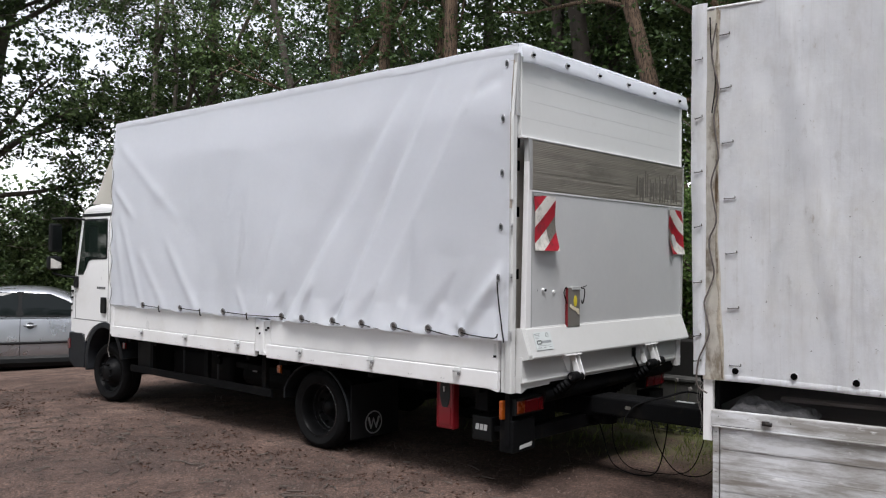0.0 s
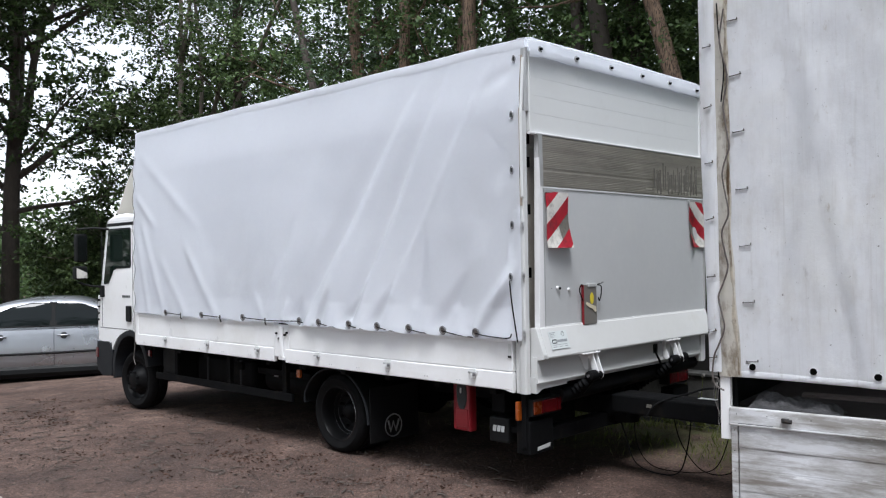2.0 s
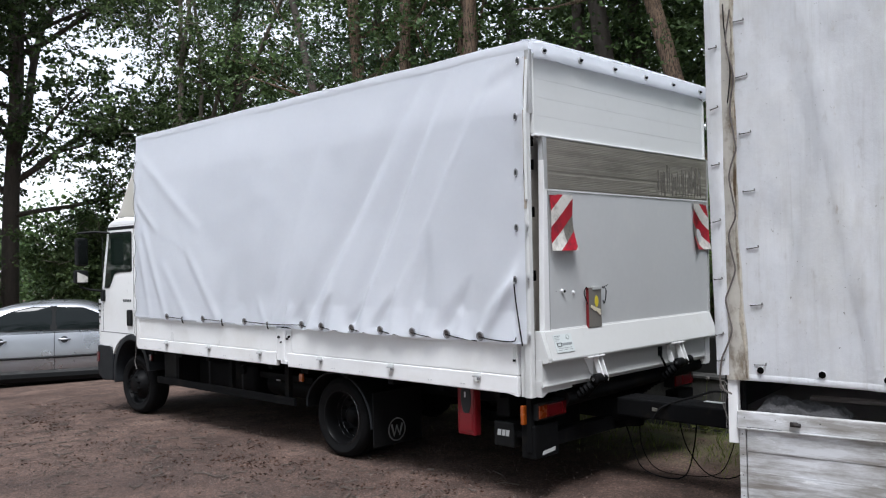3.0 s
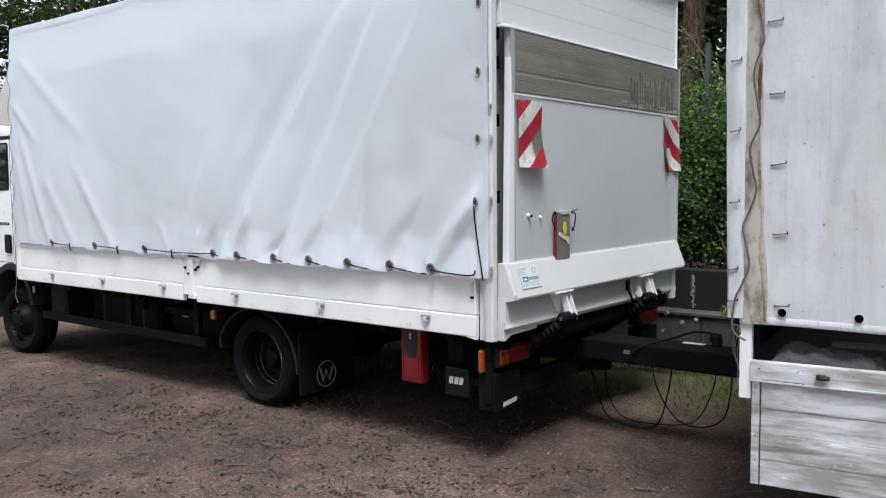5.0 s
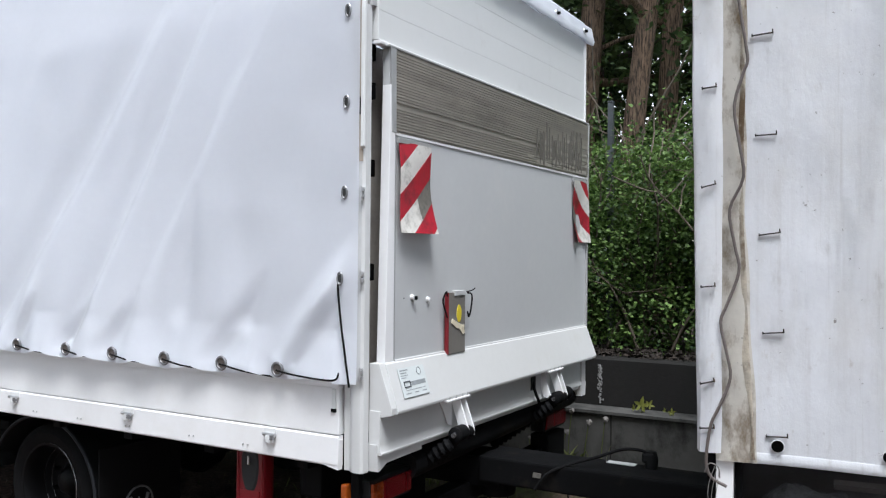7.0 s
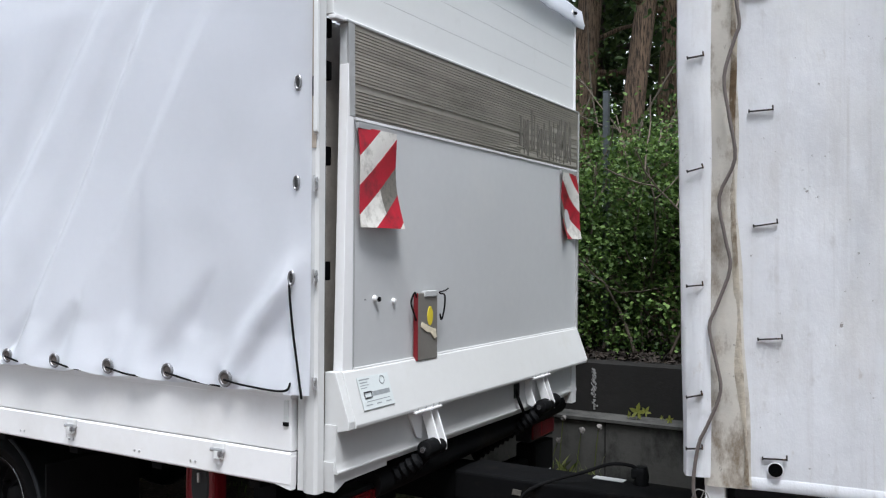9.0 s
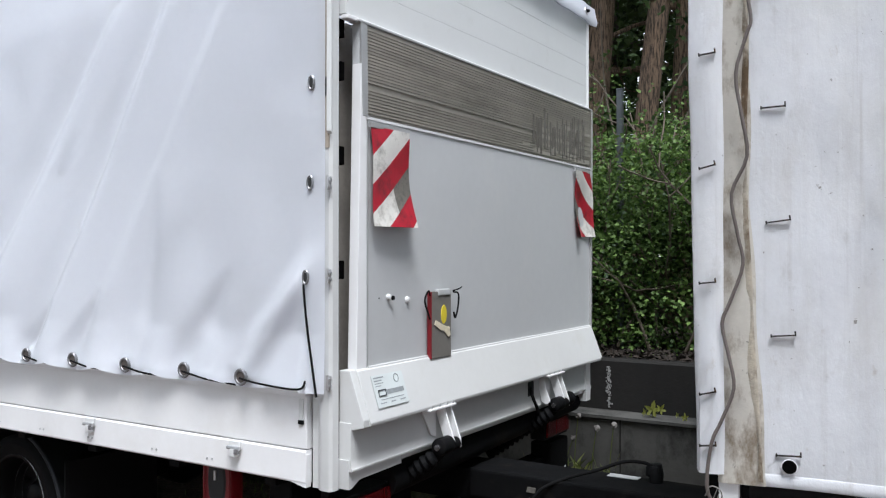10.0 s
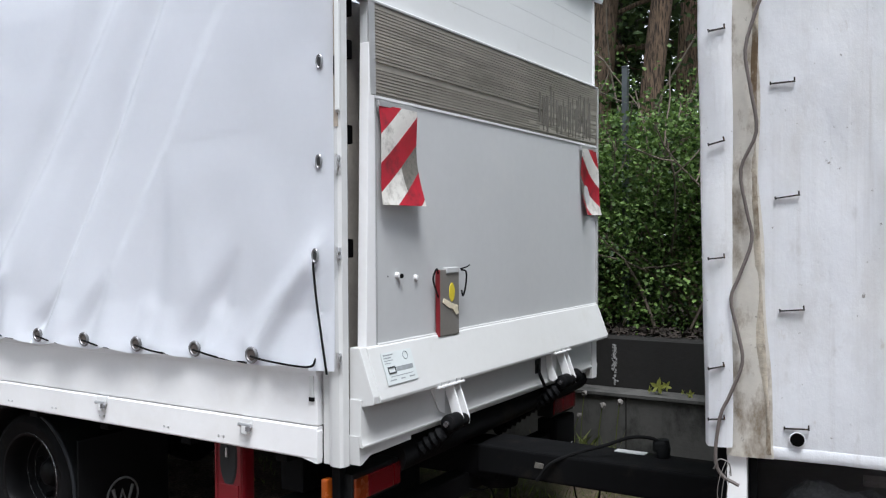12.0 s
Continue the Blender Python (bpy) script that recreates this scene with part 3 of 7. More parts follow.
def build_wheel(parent, name, x, y, z, radius, dual):
    """Outer face towards -y at y."""
    w = 0.21
    tyre = part(name, lathe([(radius * 0.66, y + 0.012), (radius * 0.72, y - 0.002), (radius * 0.86, y - 0.014), (radius * 0.95, y + 0.002), (radius * 0.985, y + 0.022), (radius, y + 0.05),
                             (radius, y + 0.065), (radius * 0.975, y + 0.068), (radius * 0.975, y + 0.078), (radius, y + 0.081), (radius, y + 0.10), (radius * 0.975, y + 0.104), (radius * 0.975, y + 0.114),
                             (radius, y + 0.118), (radius, y + w - 0.05), (radius * 0.95, y + w), (radius * 0.66, y + w)], 56, "y", (x, 0, z)), RUBBER, parent, smooth=True)
    r = radius * 0.67
    if dual:
        prof = [(r + 0.006, y + 0.006), (r + 0.008, y - 0.004), (r - 0.004, y - 0.002), (r - 0.018, y + 0.022), (r - 0.022, y + 0.07), (r - 0.035, y + 0.12), (r - 0.05, y + 0.15), (0.105, y + 0.16), (0.085, y + 0.145), (0.065, y + 0.10), (0.045, y + 0.085), (0.0, y + 0.085)]
    else:
        prof = [(r + 0.006, y + 0.006), (r + 0.008, y - 0.002), (r - 0.006, y + 0.004), (r - 0.02, y + 0.04), (r - 0.05, y + 0.05), (0.13, y + 0.005), (0.11, y - 0.03), (0.085, y - 0.045), (0.0, y - 0.045)]
    rim = part("rim", lathe(prof, 48, "y", (x, 0, z)), RIM, tyre, smooth=True)
    part("rim_flange", ring_mesh((x, y - 0.001, z), (0, 1, 0), r + 0.010, 0.0025, 44), RIM_EDGE if dual else RIM, tyre)
    # added bright rings stand for glints inside the dished rim
    if dual:
        for dr, dy in ((0.016, 0.066), (0.030, 0.112), (0.046, 0.146)):
            part("rim_ring", ring_mesh((x, y + dy, z), (0, 1, 0), r - dr, 0.0022, 40), RIM_EDGE, tyre)
    for k in range(8):
        a = 2 * math.pi * (k + 0.5) / 8
        rr, yy = (0.14, y + 0.15) if dual else (0.10, y - 0.035)
        part("wheel_nut", lathe([(0.0, -0.03), (0.011, -0.03), (0.014, -0.012), (0.014, 0.02)], 6, "y", (x + rr * math.cos(a), yy, z + rr * math.sin(a))), BLACK, tyre)
    if dual:
        part("inner_tyre", lathe([(radius * 0.66, y + 0.26), (radius * 0.95, y + 0.26), (radius, y + 0.30), (radius, y + 0.42), (radius * 0.95, y + 0.46), (radius * 0.66, y + 0.46)], 40, "y", (x, 0, z)), RUBBER, parent, smooth=True)
    return tyre


def hinge_on_rail(parent, x):
    bm = box(x - 0.030, x + 0.030, -0.048, -0.030, 0.842, 0.876, 0.004)
    box(x - 0.012, x + 0.020, -0.060, -0.036, 0.814, 0.848, 0.004, bm)
    h = part("hinge", bm, PANEL, parent, "small white dropside hinge")
    part("hinge_pin", tube([(x - 0.032, -0.052, 0.848), (x + 0.034, -0.052, 0.848)], 0.008, 8), ZINC, h)
    part("hinge_nose", box(x + 0.012, x + 0.030, -0.063, -0.046, 0.826, 0.846, 0.003), EYELET, h)
    return h


def build_lorry():
    t = empty("lorry", pose(0, 0, 0), "white tarpaulin box lorry with steel dropsides and raised tail lift", "lorry")
    # tarpaulin
    sheet = part("side_tarpaulin", build_sheet(), TARP, t, "white tarpaulin side sheet pulled into folds along its lower eyelets", True)
    bm = bmesh.new()
    n = 40
    prev = None
    for i in range(n + 1):
        x = -BOX_L + (BOX_L + 0.02) * i / n
        row = []
        for y, z in ((-0.0058, TOP - 0.060), (-0.0085, TOP - 0.015), (0.004, TOP + 0.010), (0.05, TOP + 0.022), (0.6, TOP + 0.03), (1.2, TOP + 0.035), (1.9, TOP + 0.03), (2.40, TOP + 0.022), (2.45, TOP), (2.455, TOP - 0.07)):
            sag = 0.006 * math.sin(i * 0.9) + 0.008 * noise.noise(Vector((x, y, 1)))
            row.append(bm.verts.new((x, y, z + sag * (0.4 if y < 0.1 else 1))))
        if prev:
            for k in range(len(row) - 1):
                bm.faces.new((prev[k], row[k], row[k + 1], prev[k + 1]))
        prev = row
    bmesh.ops.solidify(bm, geom=bm.faces[:], thickness=0.002)
    part("roof_tarpaulin", bm, TARP, t, "white tarpaulin roof sheet with a welded edge", True)
    part("front_tarpaulin", box(-BOX_L - 0.012, -BOX_L, 0.0, BOX_W, 0.85, TOP, 0.004), TARP, t)
    part("far_side_tarpaulin", box(-BOX_L, -0.03, BOX_W + 0.004, BOX_W + 0.012, HEM, TOP - 0.02, 0.002), TARP, t)
    # lacing of the front edge
    pts, z = [], 1.12
    k = 0
    while z < 3.0:
        pts.append((-BOX_L - 0.004 + (0.055 if k % 2 else 0.0), -0.014 - sheet_offset(-BOX_L + 0.03, z), z))
        z += 0.13 + 0.03 * (k % 3)
        k += 1
    part("lacing_cord", tube(smooth_line(pts, 4), 0.003, 6), PALEROPE, sheet, "thin grey lacing cord")
    part("lacing_tail", tube(smooth_line([(-BOX_L + 0.02, -0.052, 1.12), (-BOX_L, -0.04, 0.92), (-BOX_L - 0.03, -0.03, 0.72), (-BOX_L - 0.06, -0.03, 0.60), (-BOX_L - 0.02, -0.03, 0.52)], 5), 0.0035, 6), PALEROPE, sheet, "loose end of the lacing cord")
    # eyelets and elastic cord
    for e in EYELETS:
        y = -0.012 - sheet_offset(e, HEM + 0.045)
        part("eyelet", ring_mesh((e, y - 0.001, HEM + 0.043), (0, 1, 0.05), 0.034, 0.0065), EYELET, sheet, "round steel eyelet")
        part("eyelet_hole", lathe([(0.0, -0.003), (0.022, -0.003), (0.022, 0.0)], 16, "y", (e, y + 0.001, HEM + 0.043)), WIRE, sheet)
    for a, b in zip(EYELETS[1:7], EYELETS):
        ya, yb = -0.022 - sheet_offset(a, HEM + 0.04), -0.026 - 0.5 * sheet_offset(b, HEM + 0.04)
        m = a + 0.80 * (b - a)
        part("elastic_cord", tube(smooth_line([(a, ya, HEM + 0.040), ((a + m) / 2, ya - 0.004, HEM + 0.020), (m, yb, HEM + 0.008), (m + 0.02, yb + 0.012, HEM + 0.004)], 5), 0.0045, 6), ROPE, sheet, "black elastic cord")
    for a, b in zip(EYELETS[7:], CORD_HOOKS):
        ya, yb = -0.020 - sheet_offset(a, HEM + 0.04), -0.022 - sheet_offset(b, HEM + 0.03)
        part("elastic_cord", tube(smooth_line([(a, ya, HEM + 0.042), ((a + b) / 2, min(ya, yb) - 0.006, HEM + 0.038), (b, yb, HEM + 0.032)], 5), 0.0045, 6), ROPE, sheet, "black elastic cord")
        part("cord_hook", tube(smooth_line([(b, yb, HEM + 0.052), (b + 0.006, yb - 0.004, HEM + 0.030), (b, yb + 0.004, HEM - 0.004), (b - 0.004, yb + 0.016, HEM - 0.012)], 4), 0.006, 6), HOOK, sheet, "small dark cord hook")
    part("elastic_cord", tube(smooth_line([(-2.504, -0.020 - sheet_offset(-2.504, HEM + 0.04), HEM + 0.040), (-2.75, -0.026 - sheet_offset(-2.75, HEM + 0.04), HEM + 0.036), (-2.987, -0.022 - sheet_offset(-2.987, HEM + 0.03), HEM + 0.032)], 5), 0.004, 6), ROPE, sheet, "black elastic cord")
    part("elastic_cord", tube(smooth_line([(-0.398, -0.022 - sheet_offset(-0.398, HEM + 0.04), HEM + 0.040), (-0.3, -0.024 - sheet_offset(-0.3, HEM + 0.03), HEM + 0.026), (-0.105, -0.020 - sheet_offset(-0.105, HEM + 0.02), HEM + 0.020), (-0.09, -0.060, HEM + 0.05)], 6), 0.0045, 6), ROPE, sheet, "black elastic cord")
    part("elastic_cord", tube(smooth_line([(-0.100, -0.048, 1.535), (-0.098, -0.064, 1.50), (-0.080, -0.068, 1.36), (-0.055, -0.066, 1.20), (-0.040, -0.060, 1.085)], 6), 0.0045, 6), ROPE, sheet, "black elastic tensioner")
    for z in (3.000, 2.617, 2.244, 1.874, 1.524):
        x = -0.068 - 0.012 * (3.0 - z)
        y = -0.006 - sheet_offset(x, z)
        bm = tube([Vector((x + 0.0125 * math.cos(a), y - 0.003, z + 0.025 * math.sin(a))) for a in (2 * math.pi * k / 16 for k in range(16))], 0.0042, 6, closed=True)
        part("oval_eyelet", bm, EYELET, sheet, "oval steel eyelet")
        part("eyelet_hole", lathe([(0.0, -0.0045), (0.0088, -0.0045), (0.0088, -0.001)], 14, "y", (0, 0, 0)), DARK, sheet).matrix_local = Matrix.Translation((x, y, z)) @ Matrix.Diagonal((1, 1, 2.0, 1))
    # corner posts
    rear = part("rear_post", prism([(-0.105, 0.0), (-0.098, -0.010), (-0.07, -0.010), (-0.055, -0.026), (-0.035, -0.033), (-0.004, -0.033), (0.006, -0.022), (0.008, 0.010), (-0.10, 0.012)], 0.737, 2.64, "z"), DIMMED_WHITE, t, "white rear corner post", True)
    part("rear_post", prism([(-0.032, -0.001), (0.006, -0.004), (0.014, 0.000), (0.018, 0.010), (0.018, 0.030), (0.012, 0.036), (-0.032, 0.036)], 2.64, 3.07, "z"), ALU_EDGE, t, "dull aluminium rear corner post")
    part("rear_post_cover", prism([(-0.036, 2.05), (-0.046, 2.06), (-0.046, 2.62), (-0.012, 3.00), (0.0, 3.00), (-0.034, 2.60)], -0.006, 0.014, "x", 0.003), PANEL, t)
    bare = part("bare_post_strip", box(-0.036, -0.001, -0.0362, -0.030, 2.00, 2.66, 0.001), POST_TAN, t, "bare weathered tan strip on the rear post")
    part("bare_post_strip", box(-0.033, -0.006, -0.0085, -0.002, 2.66, 3.02, 0.001), POST_TAN, t)
    part("latch_slot", box(-0.030, -0.008, -0.0375, -0.0355, 2.19, 2.262, 0.0006), SHADE_BLACK, bare)
    part("latch_slot", box(-0.006, -0.002, -0.0375, -0.0355, 2.21, 2.246, 0.0006), SHADE_BLACK, bare)
    # black strip put into the gap beside the post as painted shade
    part("post_seam", box(-0.03, -0.004, 0.011, 0.027, 0.84, 2.46), SHADE_BLACK, t)
    part("far_rear_post", box(-0.10, 0.015, BOX_W - 0.06, BOX_W + 0.02, 0.737, 3.06, 0.008), WHITE, t)
    part("front_post", box(-BOX_L - 0.01, -BOX_L + 0.07, -0.034, 0.06, 0.772, 1.086, 0.006), WHITE, t)
    for z in (1.14, 1.53, 1.87):
        bm = box(-0.008, 0.008, -0.040, -0.031, z - 0.024, z + 0.024, 0.003)
        box(-0.006, 0.015, -0.050, -0.036, z + 0.004, z + 0.017, 0.003, bm)
        box(-0.006, 0.015, -0.050, -0.036, z - 0.019, z - 0.007, 0.003, bm)
        tube([(0.004, -0.052, z - 0.03), (0.004, -0.052, z + 0.028)], 0.004, 6, bm)
        part("latch", bm, ZINC, rear, "small zinc latch")
    # dropsides
    for x0, x1 in ((-BOX_L + 0.07, -2.905), (-2.675, -0.112)):
        d = part("dropside", box(x0, x1, -0.030, 0.020, 0.879, 1.075, 0.004), WHITE, t, "white painted steel dropside")
        part("dropside_cap", prism([(-0.036, 1.075), (-0.036, 1.098), (-0.028, 1.104), (0.02, 1.104), (0.02, 1.075)], x0, x1, "x"), WHITE, d)
        part("dropside_rail", prism([(0.0, 0.752), (-0.032, 0.752), (-0.036, 0.758), (-0.036, 0.869), (-0.030, 0.876), (0.0, 0.876)], x0 - 0.05, x1, "x"), WHITE, d, "white floor edge rail")
        rng = random.Random(int(-x0 * 10))
        x = x0 + 0.12
        while x < x1 - 0.1:
            for dx in (0.0, 0.028):
                part("rivet", lathe([(0.0, -0.004), (0.004, -0.003), (0.005, 0.0)], 8, "y", (x + dx, -0.036, 0.785)), ZINC, d)
            x += rng.uniform(0.32, 0.5)
    for x in (-0.468, -1.365, -2.255, -3.159, -4.05, -4.904):
        hinge_on_rail(t, x)
    s = part("stake", box(-2.90, -2.68, -0.032, 0.022, 0.800, 1.085, 0.004), WHITE, t, "white central stake with locking pins")
    bm = box(-2.80, -2.755, -0.050, -0.032, 0.800, 1.07, 0.006)
    part("stake_channel", bm, WHITE, s)
    part("stake_foot", box(-2.825, -2.735, -0.046, 0.0, 0.775, 0.803, 0.005), WHITE, s)
    for x, z in ((-2.86, 1.01), (-2.82, 0.965), (-2.73, 1.0), (-2.70, 1.02)):
        part("locking_pin", lathe([(0.0, -0.016), (0.009, -0.016), (0.011, 0.0)], 10, "y", (x, -0.032, z)), BLACK, s)
    part("edge_gusset", prism([(-0.20, 0.755), (-0.112, 0.737), (-0.108, 0.86), (-0.20, 0.86)], -0.034, -0.004, "y"), WHITE, t)
    part("slot_latch", box(-0.146, -0.126, -0.036, -0.024, 0.985, 1.068, 0.003), PANEL, t)
    part("latch_pull", box(-0.148, -0.124, -0.038, -0.026, 0.972, 0.988, 0.002), BLACK, t)
    for y in (BOX_W,):
        part("far_dropside", box(-BOX_L, -0.1, y - 0.01, y + 0.02, 0.752, 1.10, 0.004), WHITE, t)
    part("floor", box(-BOX_L, -0.10, 0.03, BOX_W - 0.02, 0.80, 0.86, 0.004), BLACK, t)
    for x in np.arange(-5.3, -0.2, 0.55):
        part("cross_member", box(x - 0.03, x + 0.03, 0.03, BOX_W - 0.03, 0.70, 0.80, 0.004), BLACK, t)
    build_rear(t)
    build_underbody(t)
    before = set(t.children)
    build_cab(t)
    for ob in set(t.children) - before:
        if not ob.name.startswith(("mirror", "wide_mirror", "wheel_arch", "rear_wall")):
            ob.matrix_local = Matrix.Translation((-0.09, 0, 0)) @ ob.matrix_local
    return t


def build_rear(t):
    # upper closing panel of slats and the rolled sheet edge above it
    z0, z1 = 2.505, 3.05
    panel = part("upper_panel", box(-0.02, 0.024, 0.030, 2.40, z0, z1, 0.003), PANEL, t, "white slatted upper rear panel")
    h = (z1 - z0) / 4.4
    for k in range(4):
        part("slat", box(0.024, 0.0265, 0.032, 2.392, z0 + k * h + 0.0004, z0 + (k + 1) * h - 0.0004, 0.0003), PANEL, panel)
    part("panel_edge", box(0.0, 0.034, 2.392, 2.41, z0 - 0.01, z1, 0.003), WHITE, panel)
    part("panel_edge", box(0.0, 0.036, 0.03, 2.41, z0 - 0.018, z0 - 0.001, 0.004), WHITE, panel)
    bm = bmesh.new()
    prev = None
    for i in range(41):
        y = -0.006 + 2.486 * i / 40
        w = 0.014 * noise.noise(Vector((0, y * 3.1, 7))) + 0.010 * noise.noise(Vector((4, y * 9, 2)))
        tip = 0.022 * max(0.0, 1 - abs(y - 0.02) / 0.06)
        row = [bm.verts.new((x + w * k, y, z - tip)) for x, z, k in ((-0.05, TOP + 0.026, 0), (0.012, TOP + 0.020, 0), (0.045, TOP - 0.004, 0.3), (0.056, TOP - 0.055, 0.7), (0.068, TOP - 0.092, 1.2), (0.060, TOP - 0.116, 1.5), (0.046, TOP - 0.112, 1.5))]
        if prev:
            for k in range(len(row) - 1):
                bm.faces.new((prev[k], row[k], row[k + 1], prev[k + 1]))
        prev = row
    bmesh.ops.solidify(bm, geom=bm.faces[:], thickness=0.004)
    val = part("rear_valance", bm, TARP, t, "white tarpaulin valance rolled over the rear roof edge", True)
    for y in (0.11, 0.535, 0.975, 1.415, 1.84, 2.30):
        part("eyelet", ring_mesh((0.062, y, TOP - 0.062), (1, 0, 0.1), 0.024, 0.006), ZINC, val)
        part("turn_button", lathe([(0.0, 0.085), (0.009, 0.082), (0.010, 0.06)], 10, "x", (0, y, TOP - 0.062)), BLACK, val)
    # dark gap interior: dull frame, with cleats in the painted shade black
    part("door_frame", box(-0.13, -0.09, 0.040, 2.40, 0.87, 2.52, 0.003), FRAME_DULL, t)
    for z in (1.55, 1.98, 2.30, 2.46):
        part("cleat", box(-0.048, -0.01, 0.036, 0.068, z - 0.035, z + 0.035, 0.004), SHADE_BLACK, t)
    # tail lift, folded upright
    lift = part("tail_lift", prism([(0.100, 1.16), (2.412, 1.16), (2.43, 2.485), (0.100, 2.485)], 0.0, 0.036, "x", 0.004), PLATE, t, "grey tail lift platform folded upright")
    part("ribbed_backing", box(0.036, 0.040, 0.112, 2.428, 2.135, 2.484, 0.002), ALU, lift, "dirty ribbed aluminium edge")
    zz, k = 2.146, 0
    while zz < 2.475:
        part("rib", box(0.040, 0.0455, 0.135, 2.422, zz, zz + 0.008, 0), ALU, lift)
        zz += 0.030 if k == 7 else 0.0125
        k += 1
    rng = random.Random(14)
    # scoured bright ground with dirt left standing in upright bars
    for k in range(36):
        y, z = 1.36 + 0.98 * rng.random() ** 0.8, rng.choice((2.146, 2.171, 2.196, 2.2335, 2.264, 2.289, 2.314)) + rng.uniform(0, 0.01)
        if z > 2.28 and y < 1.7:
            continue
        part("scoured_patch", box(0.0450, 0.0458 + 0.00002 * (k % 9), y, min(y + rng.uniform(0.05, 0.18), 2.40), z, z + rng.uniform(0.010, 0.024), 0), ALU_PALE, lift)
    y, k = 1.60, 0
    while y < 2.32:
        w = rng.uniform(0.006, 0.012)
        low_end, high_end = rng.choice((2.148, 2.150, 2.16)), rng.choice((2.36, 2.395, 2.410, 2.425))
        for _ in range(2):
            d = rng.uniform(-0.4, 0.4) * w
            part("rubbed_mark", box(0.0450, 0.0463 + 0.00003 * (k % 9), y + d - w, y + d + w, low_end + rng.uniform(0, 0.05), high_end - rng.uniform(0, 0.12), 0), ALU_RUB, lift)
            k += 1
        y += 2 * w + rng.choice((0.008, 0.012, 0.026))
    part("top_edge", box(0.0, 0.048, 0.08, 2.432, 2.484, 2.494, 0.003), ALU_EDGE, lift)
    part("side_profile", prism([(0.106, 2.135), (0.094, 2.485), (0.134, 2.485), (0.140, 2.135)], 0.040, 0.047, "x"), ALU_EDGE, lift)
    part("side_profile", prism([(2.400, 1.17), (2.417, 1.17), (2.436, 2.485), (2.420, 2.485)], 0.002, 0.050, "x", 0.003), ALU_EDGE, lift)
    part("side_edge", prism([(0.068, 1.16), (0.096, 2.33), (0.104, 2.33), (0.110, 2.135), (0.132, 2.13), (0.132, 1.16)], 0.004, 0.046, "x", 0.003), WHITE, lift, "white painted platform side edge")
    part("seam", box(0.036, 0.0415, 0.118, 2.428, 2.125, 2.136, 0.001), WHITE, lift)
    part("inner_seam", box(0.036, 0.0385, 0.150, 0.153, 1.17, 2.12, 0), ALU_EDGE, lift)
    part("lip", prism([(0.036, 1.158), (0.046, 1.178), (0.056, 1.172), (0.118, 0.985), (0.116, 0.972), (0.098, 0.972), (0.03, 1.12)], 0.062, 2.390, "y", 0.003), DIMMED_WHITE, lift, "white bevelled lip of the platform")
    part("lip_end", prism([(0.0, 1.178), (0.048, 1.178), (0.112, 1.0), (0.112, 0.972), (0.0, 0.945)], 0.024, 0.062, "y", 0.003), DIMMED_WHITE, lift)
    part("lip_end", prism([(0.0, 1.178), (0.048, 1.178), (0.118, 0.990), (0.112, 0.972), (0.0, 0.965)], 2.390, 2.407, "y", 0.003), DIMMED_WHITE, lift)
    part("seam", tube([(0.046, 0.14, 1.178), (0.046, 2.395, 1.178)], 0.005, 6), DIMMED_WHITE, lift)
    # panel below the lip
    # panel is white; its shade below the lip is put into the paint
    low = part("lower_panel", prism([(0.004, 0.985), (0.058, 0.985), (0.058, 0.850), (0.062, 0.820), (0.066, 0.815), (0.066, 0.808), (0.004, 0.808)], 0.018, 2.325, "y"), DIMMED_WHITE, t, "white lower rear cross panel, toned down for shade", True)
    part("lower_step", prism([(0.019, 0.740), (0.035, 0.742), (0.085, 0.766), (0.36, 0.770), (0.36, 0.812), (0.30, 0.815), (0.012, 0.850)], -0.01, 0.050, "x"), DIMMED_WHITE, t)
    part("lower_panel_skirt", box(0.006, 0.050, 0.36, 2.34, 0.785, 0.809, 0.003), DIMMED_WHITE, t)
    part("far_step", prism([(2.27, 0.74), (2.335, 0.74), (2.34, 0.80), (2.35, 0.815), (2.335, 0.83), (2.335, 0.97), (2.27, 0.97)], 0.0, 0.070, "x"), WHITE, t)
    # hinge brackets with pivots, arms and rubber-booted rams
    for y in (0.61, 1.77):
        b = part("lift_bracket", box(0.020, 0.126, y - 0.15, y + 0.06, 0.964, 0.973, 0.002), WHITE, t, "white bolted hinge bracket")
        for dy in (-0.012, 0.040):
            part("bracket_plate", prism([(0.060, 0.964), (0.108, 0.964), (0.158, 0.825), (0.158, 0.792), (0.140, 0.780), (0.118, 0.790), (0.112, 0.815)], y + dy - 0.005, y + dy + 0.005, "y", 0.002), WHITE, b)
        part("gusset", prism([(y - 0.13, 0.964), (y - 0.014, 0.964), (y - 0.014, 0.835), (y - 0.055, 0.850), (y - 0.085, 0.905)], 0.060, 0.068, "x", 0.002), WHITE, b)
        for dy in (-0.12, -0.06, 0.0, 0.045):
            part("bolt", lathe([(0.0, 0.988), (0.007, 0.988), (0.009, 0.973)], 6, "z", (0.112, y + dy, 0)), ZINC, b)
        part("pivot", lathe([(0.0, y - 0.105), (0.022, y - 0.105), (0.034, y - 0.098), (0.037, y - 0.088), (0.037, y - 0.022), (0.033, y - 0.016), (0.0, y - 0.016)], 24, "y", (0.132, 0, 0.812)), BLACK, b, "black pivot bush", True)
        part("pivot", lathe([(0.0, y - 0.006), (0.026, y - 0.006), (0.028, y + 0.032), (0.0, y + 0.032)], 20, "y", (0.136, 0, 0.808)), BLACK, b, smooth=True)
